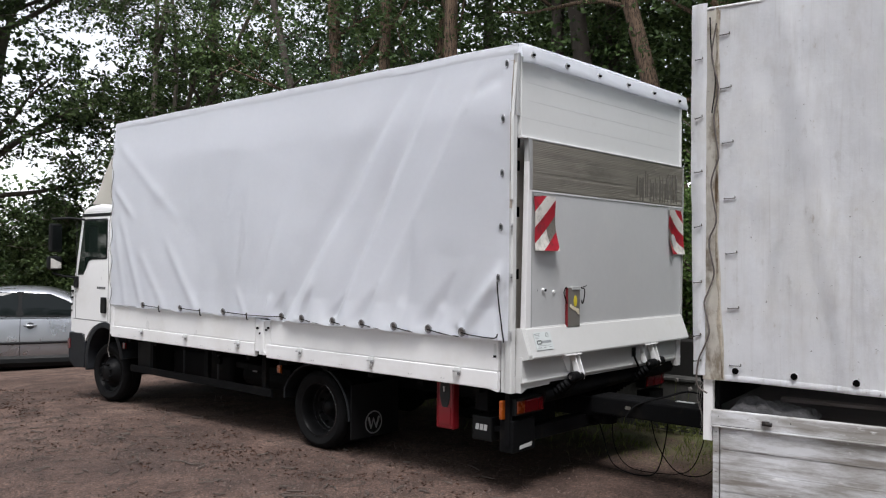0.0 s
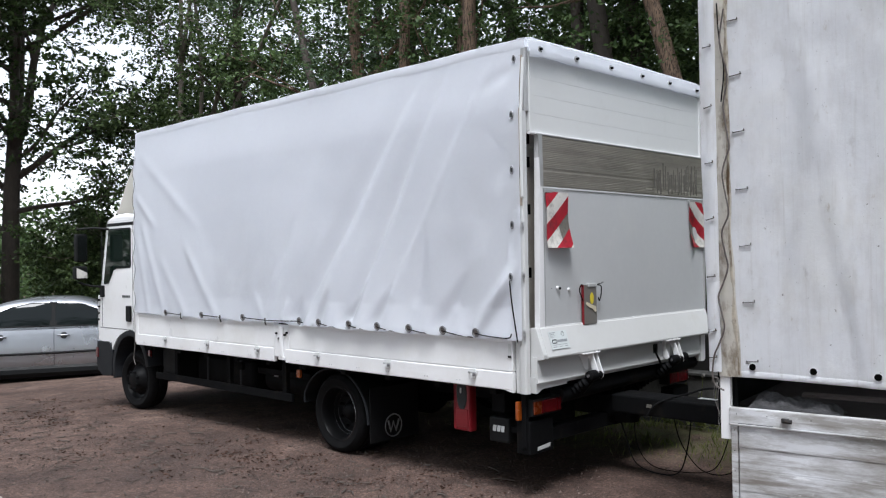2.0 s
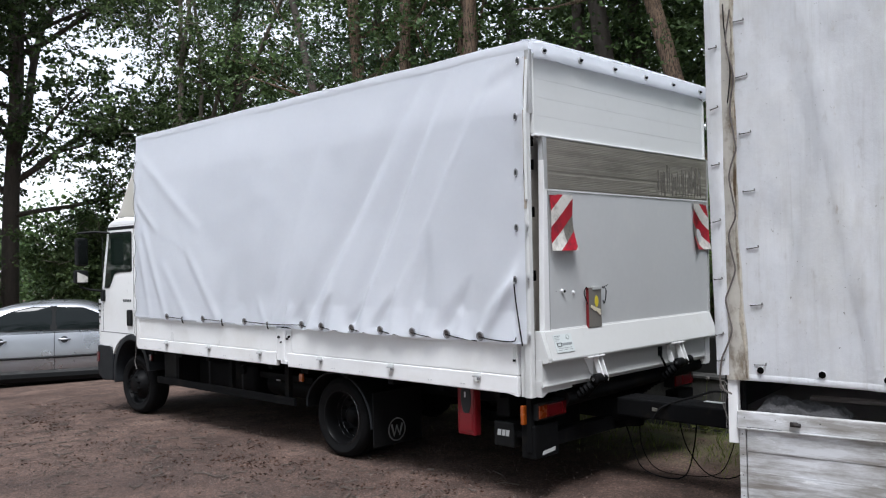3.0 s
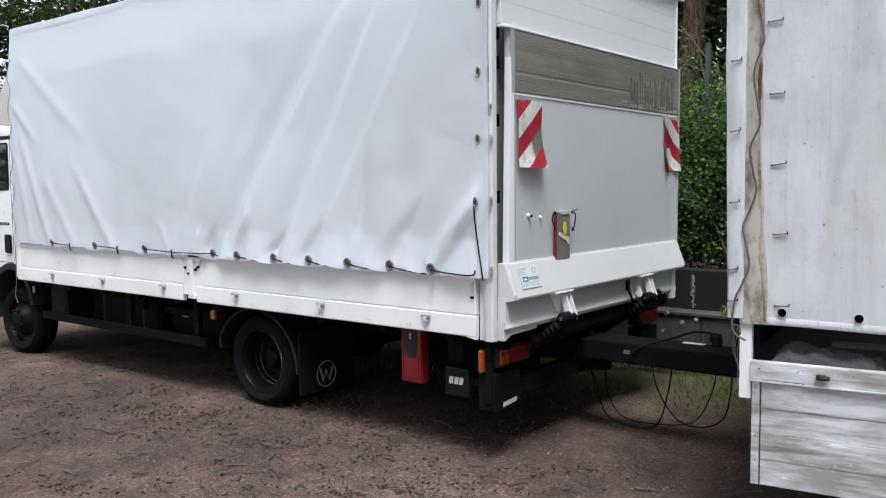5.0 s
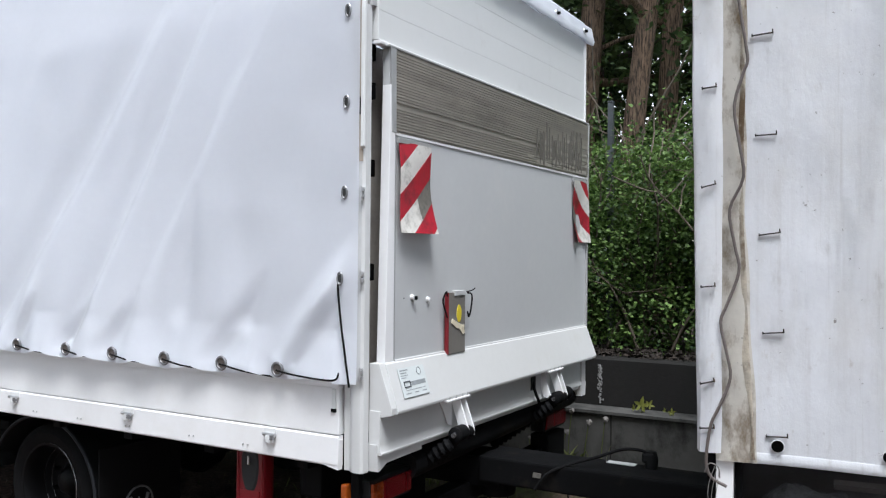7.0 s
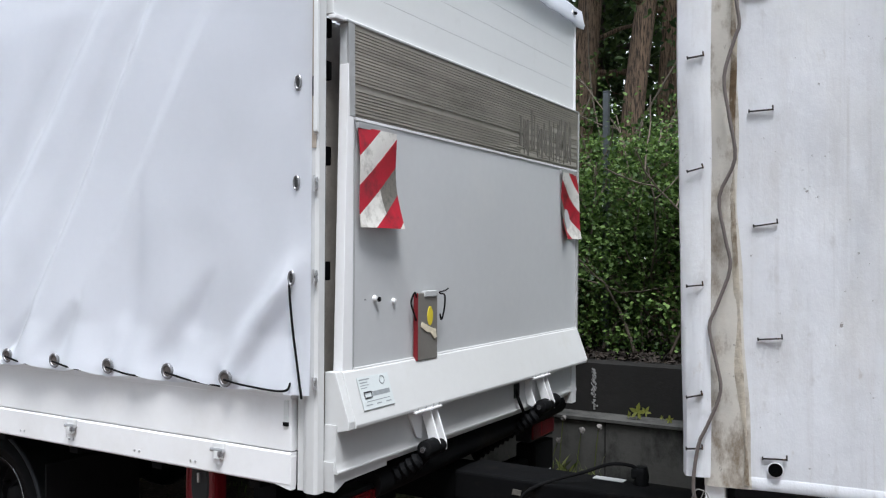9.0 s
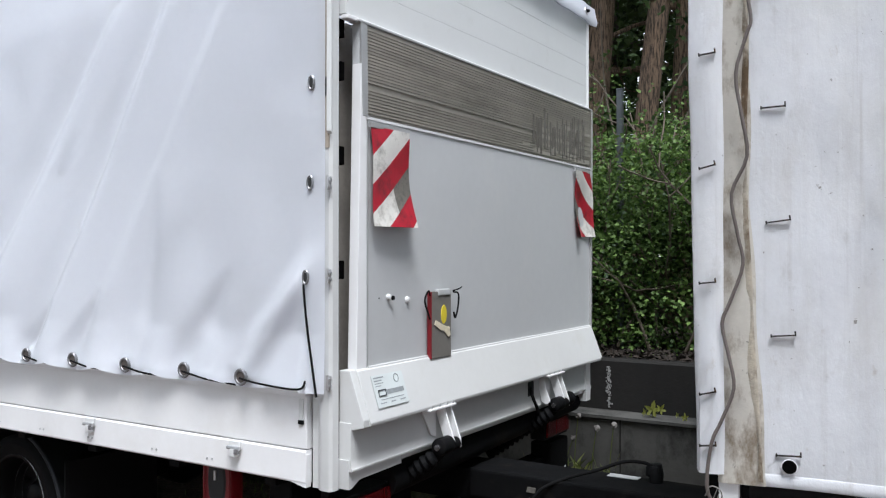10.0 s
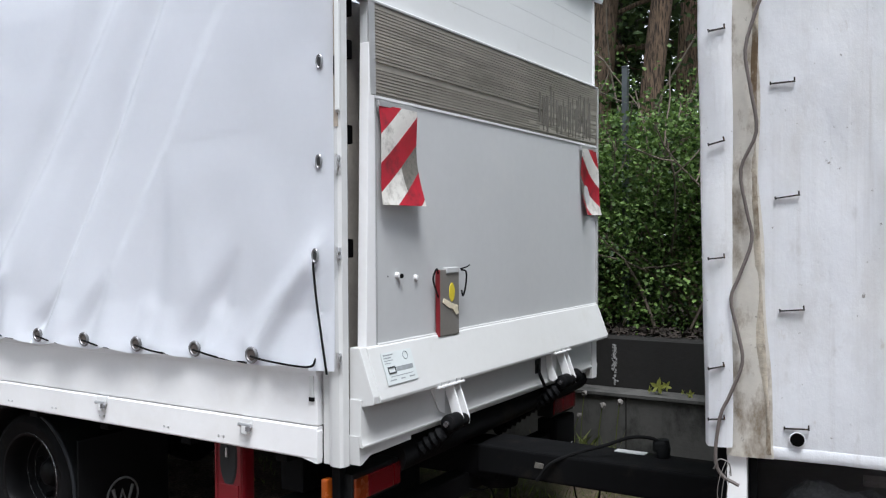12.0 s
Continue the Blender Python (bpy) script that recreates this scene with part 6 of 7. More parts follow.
        part("rubbing_strip", tube([(x, side * (section(x)[0] + 0.004), 0.505 + 0.012 * (x > 0) * x) for x in np.linspace(-0.98, 1.0, 14)], 0.022, 8), PLASTIC, body, "black rubbing strip")
        # black sill hangs low, taking in part of the shadow beneath the car
        part("sill", tube([(x, side * (section(x)[0] - 0.07), 0.19) for x in np.linspace(-0.95, 0.95, 8)], 0.115, 10), PLASTIC, body)
        part("mirror", box(0.80, 0.95, side * 1.06, side * 0.90, 0.94, 1.06, 0.03, segments=3), SILVER, c, "silver door mirror")
    # lowered and blackened so that it paints the shadow under the car
    part("underbody", box(-2.0, 2.0, -0.80, 0.80, 0.13, 0.45, 0.03), SHADE_BLACK, c)
    for x in (1.35, -1.37):
        for y, s in ((-0.875, 1), (0.875, -1)):
            w = part("wheel", lathe([(0.20, y), (0.29, y - 0.006 * s), (0.312, y + 0.03 * s), (0.312, y + 0.18 * s), (0.29, y + 0.20 * s), (0.2, y + 0.2 * s)], 36, "y", (x, 0, 0.312)), RUBBER, c, smooth=True)
            part("rim", lathe([(0.205, y + 0.004 * s), (0.19, y + 0.02 * s), (0.07, y + 0.035 * s), (0.05, y + 0.01 * s), (0.0, y + 0.01 * s)], 28, "y", (x, 0, 0.312)), WHEEL_GREY, w, smooth=True)
    for z in (0.66,):
        part("tail_lamp", box(-2.34, -2.22, -0.80, -0.50, 0.70, 0.86, 0.02), REDLENS, c)
        part("headlamp", box(2.10, 2.24, -0.72, -0.42, 0.60, 0.72, 0.02), MARK, c)
    return c


WHEEL_GREY = material("dull_grey_alloy", (0.10, 0.10, 0.105), 0.5, metal=0.5, vary=0.1)
CAR_GLASS = material("car_window_glass", (0.006, 0.009, 0.009), 0.03, vary=0.1, spec=0.24, coat=0.0, rough_vary=0.01)
build_car()


# ---- trees and plants ----
def leaf_object(name, centres, length, width, mat, seed, droop=0.25, lobed=False):
    """Many leaves in one mesh: folded blades, or five-lobed ones."""
    rng = np.random.default_rng(seed)
    n = len(centres)
    c = np.asarray(centres, dtype=np.float64)
    d = rng.normal(size=(n, 3))
    d[:, 2] = d[:, 2] * 0.6 - droop
    d /= np.linalg.norm(d, axis=1)[:, None]
    up = rng.normal(size=(n, 3)) * 0.7 + np.array([0, 0, 1.0])
    s = np.cross(d, up)
    s /= np.linalg.norm(s, axis=1)[:, None] + 1e-9
    nrm = np.cross(s, d)
    L = length * rng.uniform(0.6, 1.25, n)[:, None]
    W = width * rng.uniform(0.7, 1.2, n)[:, None]
    if lobed:
        shape = ((0.0, 0.0, 0.0), (0.22, 0.55, 0.10), (0.34, 0.30, 0.05), (0.62, 0.50, 0.06), (0.66, 0.20, 0.02), (1.0, 0.0, -0.08), (0.66, -0.20, 0.02), (0.62, -0.50, 0.06), (0.34, -0.30, 0.05), (0.22, -0.55, 0.10))
        faces = ((0, 1, 2, 3, 4, 5), (0, 5, 6, 7, 8, 9))
    else:
        shape = ((0.0, 0.0, 0.0), (0.45, 0.5, 0.12), (1.0, 0.0, -0.05), (0.45, -0.5, 0.12))
        faces = ((0, 1, 2), (0, 2, 3))
    k = len(shape)
    v = np.empty((n, k, 3))
    for i, (a, b, h) in enumerate(shape):
        v[:, i] = c + d * L * a + s * W * b + nrm * W * h
    base = (np.arange(n) * k)[:, None]
    loops = np.concatenate([base + np.array(f)[None, :] for f in faces], axis=1).reshape(-1)
    size = len(faces[0])
    me = bpy.data.meshes.new(name)
    me.vertices.add(n * k)
    me.vertices.foreach_set("co", v.reshape(-1).astype(np.float32))
    me.loops.add(len(loops))
    me.loops.foreach_set("vertex_index", loops.astype(np.int32))
    me.polygons.add(n * len(faces))
    me.polygons.foreach_set("loop_start", (np.arange(n * len(faces)) * size).astype(np.int32))
    me.polygons.foreach_set("loop_total", np.full(n * len(faces), size, dtype=np.int32))
    me.update(calc_edges=True)
    me.materials.append(mat)
    return new(name, me)


def clumps(rng, points, each, spread):
    """Leaf places gathered round points."""
    p = np.repeat(np.asarray(points), each, axis=0)
    return p + rng.normal(size=p.shape) * np.asarray(spread)


def limb(bm, rng, start, way, length, r, tips, depth=0):
    pts, rad = [Vector(start)], [r]
    d = Vector(way).normalized()
    steps = 6
    for k in range(steps):
        d = (d + Vector((rng.gauss(0, 0.16), rng.gauss(0, 0.16), rng.gauss(0.03, 0.12)))).normalized()
        pts.append(pts[-1] + d * length / steps)
        rad.append(r * (1 - 0.75 * (k + 1) / steps))
        if k >= 1:
            tips.append(tuple(pts[-1]))
        if depth < 2 and k in (1, 2, 3, 4) and rng.random() < 0.75:
            side = (d + Vector((rng.gauss(0, 0.8), rng.gauss(0, 0.8), rng.gauss(0.1, 0.4)))).normalized()
            limb(bm, rng, pts[-1], side, length * rng.uniform(0.35, 0.6), rad[-1] * 0.6, tips, depth + 1)
    tube(pts, [max(x, 0.006) for x in rad], 7 if depth == 0 else 5, bm)


def build_tree(seed, at, top, r, bark, leaf, limbs, leaves, limb_len, first, label, leaf_len=0.11, spread=0.28, fork=0, fork_at=0.40):
    rng = random.Random(seed)
    nrng = np.random.default_rng(seed)
    x, y, z = at
    t = empty("tree", pose(x, y, z), label, "tree", "woodland trees")
    a, b = Vector((0, 0, -0.15)), Vector(top) - Vector(at)
    pts, rad = [], []
    n = 16
    for k in range(n + 1):
        f = k / n
        p = a.lerp(b, f) + Vector((noise.noise(Vector((f * 3, seed, 0))), noise.noise(Vector((f * 3, seed, 9))), 0)) * 0.17 * b.length / 10
        pts.append(p)
        rad.append(0.84 * r * (1 - 0.62 * f) * (1 + 0.35 * math.exp(-f * b.length / 0.35)))
    bm = tube(pts, rad, 14)
    tips = []
    for k in range(limbs):
        f = first + (1 - first) * (k + rng.random() * 0.7) / limbs
        i = min(int(f * n), n - 1)
        p = pts[i].lerp(pts[i + 1], f * n - i)
        ang = rng.uniform(0, 2 * math.pi)
        way = (math.cos(ang), math.sin(ang), rng.uniform(0.1, 0.9))
        limb(bm, rng, p, way, limb_len * rng.uniform(0.6, 1.15) * (1.1 - 0.4 * f), rad[i] * rng.uniform(0.30, 0.5), tips)
    for k in range(fork):
        limb(bm, rng, pts[int(n * fork_at)], Vector((rng.uniform(-0.6, 0.6), rng.uniform(-0.6, 0.6), 1.0)), b.length * 0.55, rad[n // 2] * 0.8, tips)
    for f in bm.faces:
        f.smooth = True
    part("trunk", bm, bark, t)
    tips = np.array(tips)
    each = max(1, leaves // max(1, len(tips)))
    each = max(1, each // 12)
    centres = clumps(nrng, tips, each, (spread * 1.25, spread * 1.25, spread * 0.8))
    crown = leaf_object("crown", clumps(nrng, centres, 12, (0.085, 0.085, 0.05)), leaf_len, leaf_len * 0.62, leaf, seed)
    crown.parent = t
    return t


def bank_z(x, y):
    return ground_z(x, y) + 0.80 * min(max((x + 11.0) / 3.0, 0.0), 1.0) + 0.03 * min(max(y - 3.4, 0), 8.0)


def build_woods():
    # the open oak at the yard's end
    build_tree(11, (-20.2, 3.5, -0.75), (-18.7, 3.6, 13.5), 0.29, BARK_DARK, LEAF_OAK, 24, 66000, 5.6, 0.22, "tall dark oak with open spreading limbs and leaves", 0.145, 0.40, fork=3)
    build_tree(12, (-22.5, -1.0, -0.8), (-22.0, -1.0, 12.5), 0.30, BARK_DARK, LEAF_OAK, 24, 60000, 5.8, 0.20, "dark oak at the far end of the yard", 0.145, 0.42)
    build_tree(13, (-13.96, 5.2, -0.3), (-14.0, 5.2, 9.2), 0.115, BARK_PALE, LEAF_DARK, 5, 2200, 2.0, 0.66, "slim pale-barked forked tree", 0.095, 0.30, fork=2, fork_at=0.70)
    build_tree(14, (-14.08, 5.6, -0.2), (-14.1, 5.6, 12.0), 0.080, BARK_PALE, LEAF_DARK, 7, 3600, 2.4, 0.55, "slim pale-barked tree among undergrowth", 0.095, 0.30)
    rows = [
        # seed, base x, y, top x, top y, height, radius, bark, leaf
        (21, -19.0, 6.2, -10.3, 6.0, 8.8, 0.10, BARK_PALE, LEAF_DARK), (22, -13.9, 6.6, -13.9, 6.6, 12.0, 0.20, BARK_DARK, LEAF_DARK), (23, -8.4, 6.0, -12.6, 6.2, 10.5, 0.13, BARK_DARK, LEAF_BLUE),
        (24, -8.45, 6.0, -9.3, 6.1, 12.0, 0.19, BARK, LEAF), (25, -8.9, 7.2, -8.2, 7.2, 12.5, 0.20, BARK_DARK, LEAF_BLUE),
        (27, -6.52, 6.3, -6.3, 6.3, 12.0, 0.12, BARK, LEAF), (28, -3.95, 6.2, -3.75, 6.2, 12.0, 0.15, BARK_DARK, LEAF), (29, -2.75, 6.0, -4.6, 6.2, 12.0, 0.20, BARK_DARK, LEAF_DARK),
        (30, -3.4, 7.6, -4.2, 7.4, 12.0, 0.16, BARK_DARK, LEAF), (31, -0.85, 5.7, -4.6, 5.4, 11.0, 0.165, BARK, LEAF), (32, -1.72, 6.1, -0.35, 6.0, 10.5, 0.19, BARK, LEAF_DARK),
        (33, -0.93, 5.5, 0.55, 5.6, 11.0, 0.145, BARK, LEAF), (34, -0.55, 6.3, -0.15, 6.3, 11.5, 0.15, BARK, LEAF_DARK), (35, 1.6, 6.5, 1.9, 6.6, 12.0, 0.20, BARK, LEAF),
        (36, 3.6, 6.0, 3.9, 6.2, 12.0, 0.2, BARK_DARK, LEAF_DARK), (37, -11.2, 8.6, -11.0, 8.6, 12.0, 0.12, BARK_DARK, LEAF_DARK), (38, -7.4, 8.8, -7.2, 8.9, 12.5, 0.17, BARK_DARK, LEAF),
        (40, -2.2, 8.6, -2.0, 8.6, 12.0, 0.18, BARK_DARK, LEAF_DARK), (41, 0.6, 8.4, 0.4, 8.4, 12.0, 0.16, BARK_DARK, LEAF),
    ]
    bare = [
        # taller trunks along the wall, bare for most of their height
        (48, -5.24, 5.2, -5.1, 5.2, 12.0, 0.16, BARK, LEAF), (49, -7.15, 5.6, -6.7, 5.4, 12.0, 0.15, BARK, LEAF_DARK),
        (51, -17.5, 6.0, -12.3, 6.0, 8.6, 0.11, BARK_PALE, LEAF_DARK),
    ]
    for seed, x, y, tx, ty, h, r, bark, leaf in bare:
        z = bank_z(x, y)
        build_tree(seed, (x, y, z), (tx, ty, z + h), r, bark, leaf, 7, 3600, 2.2, 0.5, "tall %s trunk bare below its high crown" % ("brown-barked" if bark is BARK else "pale-barked"), 0.12, 0.32)
    for seed, x, y, tx, ty, h, r, bark, leaf in rows:
        z = bank_z(x, y)
        build_tree(seed, (x, y, z), (tx, ty, z + h), r, bark, leaf, 9, 7400, 2.6, 0.26, "tall %s tree on the wooded bank" % ("brown-barked" if bark is BARK else "pale-barked" if bark is BARK_PALE else "dark-barked"), 0.095, 0.34)


def build_shrub(seed, x0, x1, y0, y1, z0, top, n, mat, label, leaf_len, lobed, stems):
    rng = np.random.default_rng(seed)
    pr = random.Random(seed)
    cx, cy = (x0 + x1) / 2, (y0 + y1) / 2
    t = empty("shrub", pose(cx, cy, z0), label, "shrub", "undergrowth on the bank")
    bm = bmesh.new()
    tips = []
    for k in range(stems):
        p = Vector((pr.uniform(x0, x1) - cx, pr.uniform(y0, y1) - cy, -0.05))
        limb(bm, pr, p, (pr.gauss(0, 0.35), pr.gauss(0, 0.3), 1.0), (top - z0) * pr.uniform(0.6, 1.05), pr.uniform(0.009, 0.018), tips)
    part("stem_tangle", bm, TWIG, t)
    tips = np.array(tips)
    fill = np.stack([rng.uniform(x0 - cx, x1 - cx, n // 60), rng.uniform(y0 - cy, y1 - cy, n // 60), (top - z0) * rng.uniform(0.02, 0.85, n // 60) ** 1.1], axis=1)
    pts = np.concatenate([clumps(rng, tips, max(1, n // 2 // len(tips)), (0.11, 0.11, 0.08)), clumps(rng, fill, 30, (0.12, 0.12, 0.08))])
    pts = pts[pts[:, 2] > 0.0]
    c = leaf_object("foliage", pts, leaf_len, leaf_len * (1.0 if lobed else 0.6), mat, seed, 0.2, lobed)
    c.parent = t


def stuff_leaves(name, pts, length, mat, seed, label, category):
    ob = leaf_object(name, pts, length, length * 0.62, mat, seed)
    return tagged(ob, label, category, "", "stuff")


build_woods()
for i, (x0, x1, y0, y1, top, n) in enumerate(((-1.5, -0.4, 3.75, 4.9, 2.6, 22000), (-0.5, 0.5, 3.7, 4.9, 2.85, 22000), (0.4, 1.4, 3.7, 4.9, 2.6, 20000), (1.3, 2.4, 3.8, 5.0, 2.6, 9000))):
    build_shrub(60 + i, x0, x1, y0, y1, 0.84, top, n, LEAF_MAPLE, "bright green maple sapling thicket behind the wall", 0.035, True, 12)
for i, (x0, x1, y0, y1, z0, top, n) in enumerate(((-22, -19, 0.5, 3.0, -0.75, 2.6, 38000), (-19.5, -16.5, 3.8, 6.2, -0.7, 3.0, 42000), (-17, -14, 5.5, 8.0, -0.5, 3.4, 40000), (-24, -21, -2.5, 1.0, -0.75, 2.8, 26000), (-14.5, -11.5, 6.0, 8.0, -0.35, 3.2, 22000))):
    build_shrub(70 + i, x0, x1, y0, y1, z0, top, n, LEAF_DARK, "dense green hedge bush at the edge of the yard", 0.11, False, 10)

_r = np.random.default_rng(5)
edge = np.random.default_rng(12)
rim = np.stack([edge.uniform(-3.5, 3.0, 4200), 3.32 + 0.55 * edge.beta(1.1, 1.4, 4200), 0.880 + 0.035 * edge.beta(1.0, 3.0, 4200)], axis=1)
tagged(leaf_object("leaf_litter", rim, 0.045, 0.026, LITTER_DARK, 12, 0.0), "brown leaf litter spilling over the retaining wall", "litter", "", "stuff")


def blobs(rng, n, low, high, keep, each, spread):
    p = rng.uniform(low, high, (n, 3))
    p = p[keep(p)]
    return clumps(rng, clumps(rng, p, max(1, each // 10), spread), 10, np.asarray(spread) * 0.25)


# undergrowth between the trunks and the denser woods behind
wood = lambda p: (p[:, 1] + 4.5) > 0.476 * (3.66 - p[:, 0]) + 1.3
stuff_leaves("undergrowth", blobs(_r, 2600, (-20, 6.2, 0.6), (6, 12, 6.4), wood, 30, (0.40, 0.40, 0.22)), 0.13, LEAF_DARK, 81, "dark green undergrowth filling the wood", "undergrowth")
stuff_leaves("undergrowth", blobs(_r, 1500, (-16, 4.9, 2.6), (5, 7.4, 8.0), lambda p: wood(p) & ((p[:, 0] > -8) | (p[:, 1] > 6.5)), 26, (0.38, 0.38, 0.2)), 0.085, LEAF, 82, "mid-green hanging foliage between the trunks", "undergrowth")
stuff_leaves("undergrowth", blobs(np.random.default_rng(31), 1000, (-7, 7.6, 1.2), (4, 12, 7.5), wood, 40, (0.5, 0.5, 0.3)), 0.14, LEAF_DARK, 86, "deep green foliage behind the trunks", "undergrowth")
stuff_leaves("far_woods", blobs(_r, 5000, (-44, 11, -0.5), (24, 24, 11.0), lambda p: (p[:, 1] + 4.5) > 0.50 * (3.66 - p[:, 0]) + 2.0, 22, (0.8, 0.8, 0.5)), 0.26, LEAF_DARK, 83, "deep dark woodland foliage behind the bank", "woods")
stuff_leaves("far_woods", blobs(_r, 2600, (-60, -14, -0.8), (-28, 16, 5.0), lambda p: p[:, 2] < 3.6 + 0.9 * np.sin(p[:, 1] * 0.8) + 0.6 * np.sin(p[:, 1] * 2.1), 30, (0.9, 0.9, 0.5)), 0.28, LEAF, 84, "low green woodland edge beyond the yard", "woods")
# added belt, never in view: cuts low skylight and darkens reflections
stuff_leaves("far_woods", blobs(_r, 11500, (-45, -42, 0), (45, 8, 18), lambda p: (np.hypot(p[:, 0], p[:, 1]) > 20) & (np.hypot(p[:, 0], p[:, 1]) < 30) & ((p[:, 1] < -9) | (p[:, 0] > 10)), 26, (1.0, 1.0, 0.7)), 0.60, LEAF_DARK, 85, "unseen tree belt added to block low skylight", "woods")


def build_fence_post():
    x, y = -0.375, 4.1
    t = empty("fence_post", pose(x, y, 0.83), "dark galvanised steel fence post in the thicket", "fence post")
    part("post", prism([(-0.022, -0.022), (0.022, -0.022), (0.022, 0.022), (0.008, 0.022), (0.008, -0.012), (-0.008, -0.012), (-0.008, 0.022), (-0.022, 0.022)], -0.15, 2.10, "z"), POST, t)
    part("cap", box(-0.024, 0.024, -0.024, 0.024, 2.10, 2.115, 0.004), POST, t)


POST = material("dark_galvanised_steel", (0.10, 0.11, 0.12), 0.5, metal=0.5, vary=0.2, scale=8, fine=60)
build_fence_post()


def build_branch(points, r):
    bm = tube(smooth_line(points, 6), [max(0.004, r * (1 - 0.8 * k / (6 * (len(points) - 1)))) for k in range(6 * (len(points) - 1) + 1)], 7)
    thing("dead_branch", bm, TWIG, "bare grey-brown dead branch leaning through the thicket", "branch", "dead branches", smooth=True)


build_branch([(-0.95, 4.9, 0.9), (-0.7, 4.8, 1.9), (-0.3, 4.75, 2.75), (0.05, 4.7, 3.3), (0.25, 4.65, 3.7)], 0.020)
build_branch([(-1.3, 4.6, 0.9), (-0.9, 4.6, 1.7), (-0.55, 4.55, 2.3), (-0.35, 4.5, 2.6)], 0.016)
build_branch([(-0.55, 5.0, 0.9), (-0.62, 4.9, 2.2), (-0.8, 4.9, 3.1), (-0.85, 4.9, 3.9)], 0.017)
build_branch([(-1.2, 4.3, 0.85), (-0.75, 4.3, 1.5), (-0.2, 4.25, 1.75), (0.3, 4.2, 1.85)], 0.015)
build_branch([(0.6, 4.5, 0.9), (0.35, 4.5, 1.9), (0.12, 4.45, 2.2), (-0.1, 4.4, 2.5)], 0.014)


def build_grass():
    rng = np.random.default_rng(9)
    n = 5200
    x, y = rng.uniform(-3.5, 5.0, n), 1.3 + 1.72 * rng.beta(2.4, 1.1, n)
    keep = np.array([noise.noise(Vector((a * 1.7, b * 1.7, 4))) > -0.12 for a, b in zip(x, y)])
    x, y = x[keep], y[keep]
    n = len(x)
    h, a = rng.uniform(0.02, 0.11, n) * (0.5 + 0.5 * (y - 1.2) / 1.8), rng.uniform(0, 6.28, n)
    lean = h * rng.uniform(0.2, 0.7, n)
    v = np.empty((n, 4, 3))
    w = 0.004
    for k, (s, f) in enumerate(((-1, 0), (1, 0), (0.4, 0.6), (0, 1))):
        v[:, k, 0] = x + np.cos(a) * w * s + np.sin(a) * lean * f * f
        v[:, k, 1] = y + np.sin(a) * w * s - np.cos(a) * lean * f * f
        v[:, k, 2] = h * f - 0.002
    faces = (np.arange(n)[:, None] * 4 + np.array([0, 1, 2, 3])).tolist()
    me = bpy.data.meshes.new("grass")
    me.from_pydata(v.reshape(-1, 3).tolist(), [], faces)
    me.materials.append(GRASS)
    tagged(new("grass", me), "short mossy grass along the foot of the wall", "grass", "", "stuff")


build_grass()


def build_dandelion(x, y, h, seed):
    rng = random.Random(seed)
    d = empty("dandelion", pose(x, y, 0), "dandelion gone to seed beside the concrete wall", "weed", "weeds at the wall")
    part("stalk", tube(smooth_line([(0, 0, -0.01), (rng.uniform(-0.02, 0.02), 0.0, h * 0.5), (rng.uniform(-0.05, 0.05), 0.01, h)], 5), 0.0035, 6), GRASS, d)
    top = d.children[0].data.vertices[-1].co
    bm = bmesh.new()
    bmesh.ops.create_icosphere(bm, subdivisions=2, radius=0.02 if h > 0.3 else 0.012, matrix=Matrix.Translation(top))
    for v in bm.verts:
        v.co += (v.co - top) * rng.uniform(-0.3, 0.25)
    part("seed_head", bm, PALEROPE, d, "fluffy pale seed head")
    pts = [(rng.uniform(-0.08, 0.08), rng.uniform(-0.05, 0.05), rng.uniform(0.02, 0.16)) for k in range(26)]
    leaf = leaf_object("leaves", pts, 0.13, 0.022, GRASS, seed, -0.6)
    leaf.parent = d


build_dandelion(-0.33, 2.93, 0.36, 1)
build_dandelion(-0.18, 2.95, 0.44, 2)
build_dandelion(-0.42, 2.90, 0.50, 3)
build_dandelion(-0.52, 2.86, 0.30, 4)
build_dandelion(-0.27, 2.90, 0.52, 5)
build_dandelion(-0.05, 2.96, 0.47, 6)


def build_sprig(x, z, leaves):
    """A seedling with upright five-lobed leaves on thin stalks."""
    t = empty("maple_seedling", pose(x, 3.12, z), "small yellow-green maple seedling growing on the wall ledge", "weed", "weeds at the wall")
    for dx, dz, size, roll in leaves:
        part("stalk", tube([(0, 0, -0.003), (0.4 * dx, -0.006, 0.5 * dz), (dx, -0.012, dz)], 0.002, 5), GRASS, t)
        bm = bmesh.new()
        hub = bm.verts.new((0, 0.004, 0.12 * size))
        rim = []
        for k in range(19):
            a = math.pi * (-0.9 + 0.1 * k)
            lobe = 1 - 2 * abs(a / (0.4 * math.pi) - round(a / (0.4 * math.pi)))
            r = size * (0.20 + (0.40 - 0.06 * abs(a)) * lobe ** 1.2)
            rim.append(bm.verts.new((r * math.sin(a), -0.05 * size * lobe + 0.03 * size * math.sin(3 * a), 0.12 * size + r * math.cos(a))))
        for p, q in zip(rim, rim[1:]):
            bm.faces.new((hub, p, q))
        bmesh.ops.solidify(bm, geom=bm.faces[:], thickness=0.0008)
        leaf = part("leaf", bm, LEAF_SEEDLING, t)
        leaf.matrix_local = Matrix.Translation((dx, -0.012, dz)) @ Euler((radians(-18), 0, radians(roll))).to_matrix().to_4x4() @ Euler((0, radians(roll), 0)).to_matrix().to_4x4()


LEAF_SEEDLING = leaf_material("yellow_green_seedling_leaf", (0.16, 0.19, 0.035), (0.30, 0.32, 0.07))
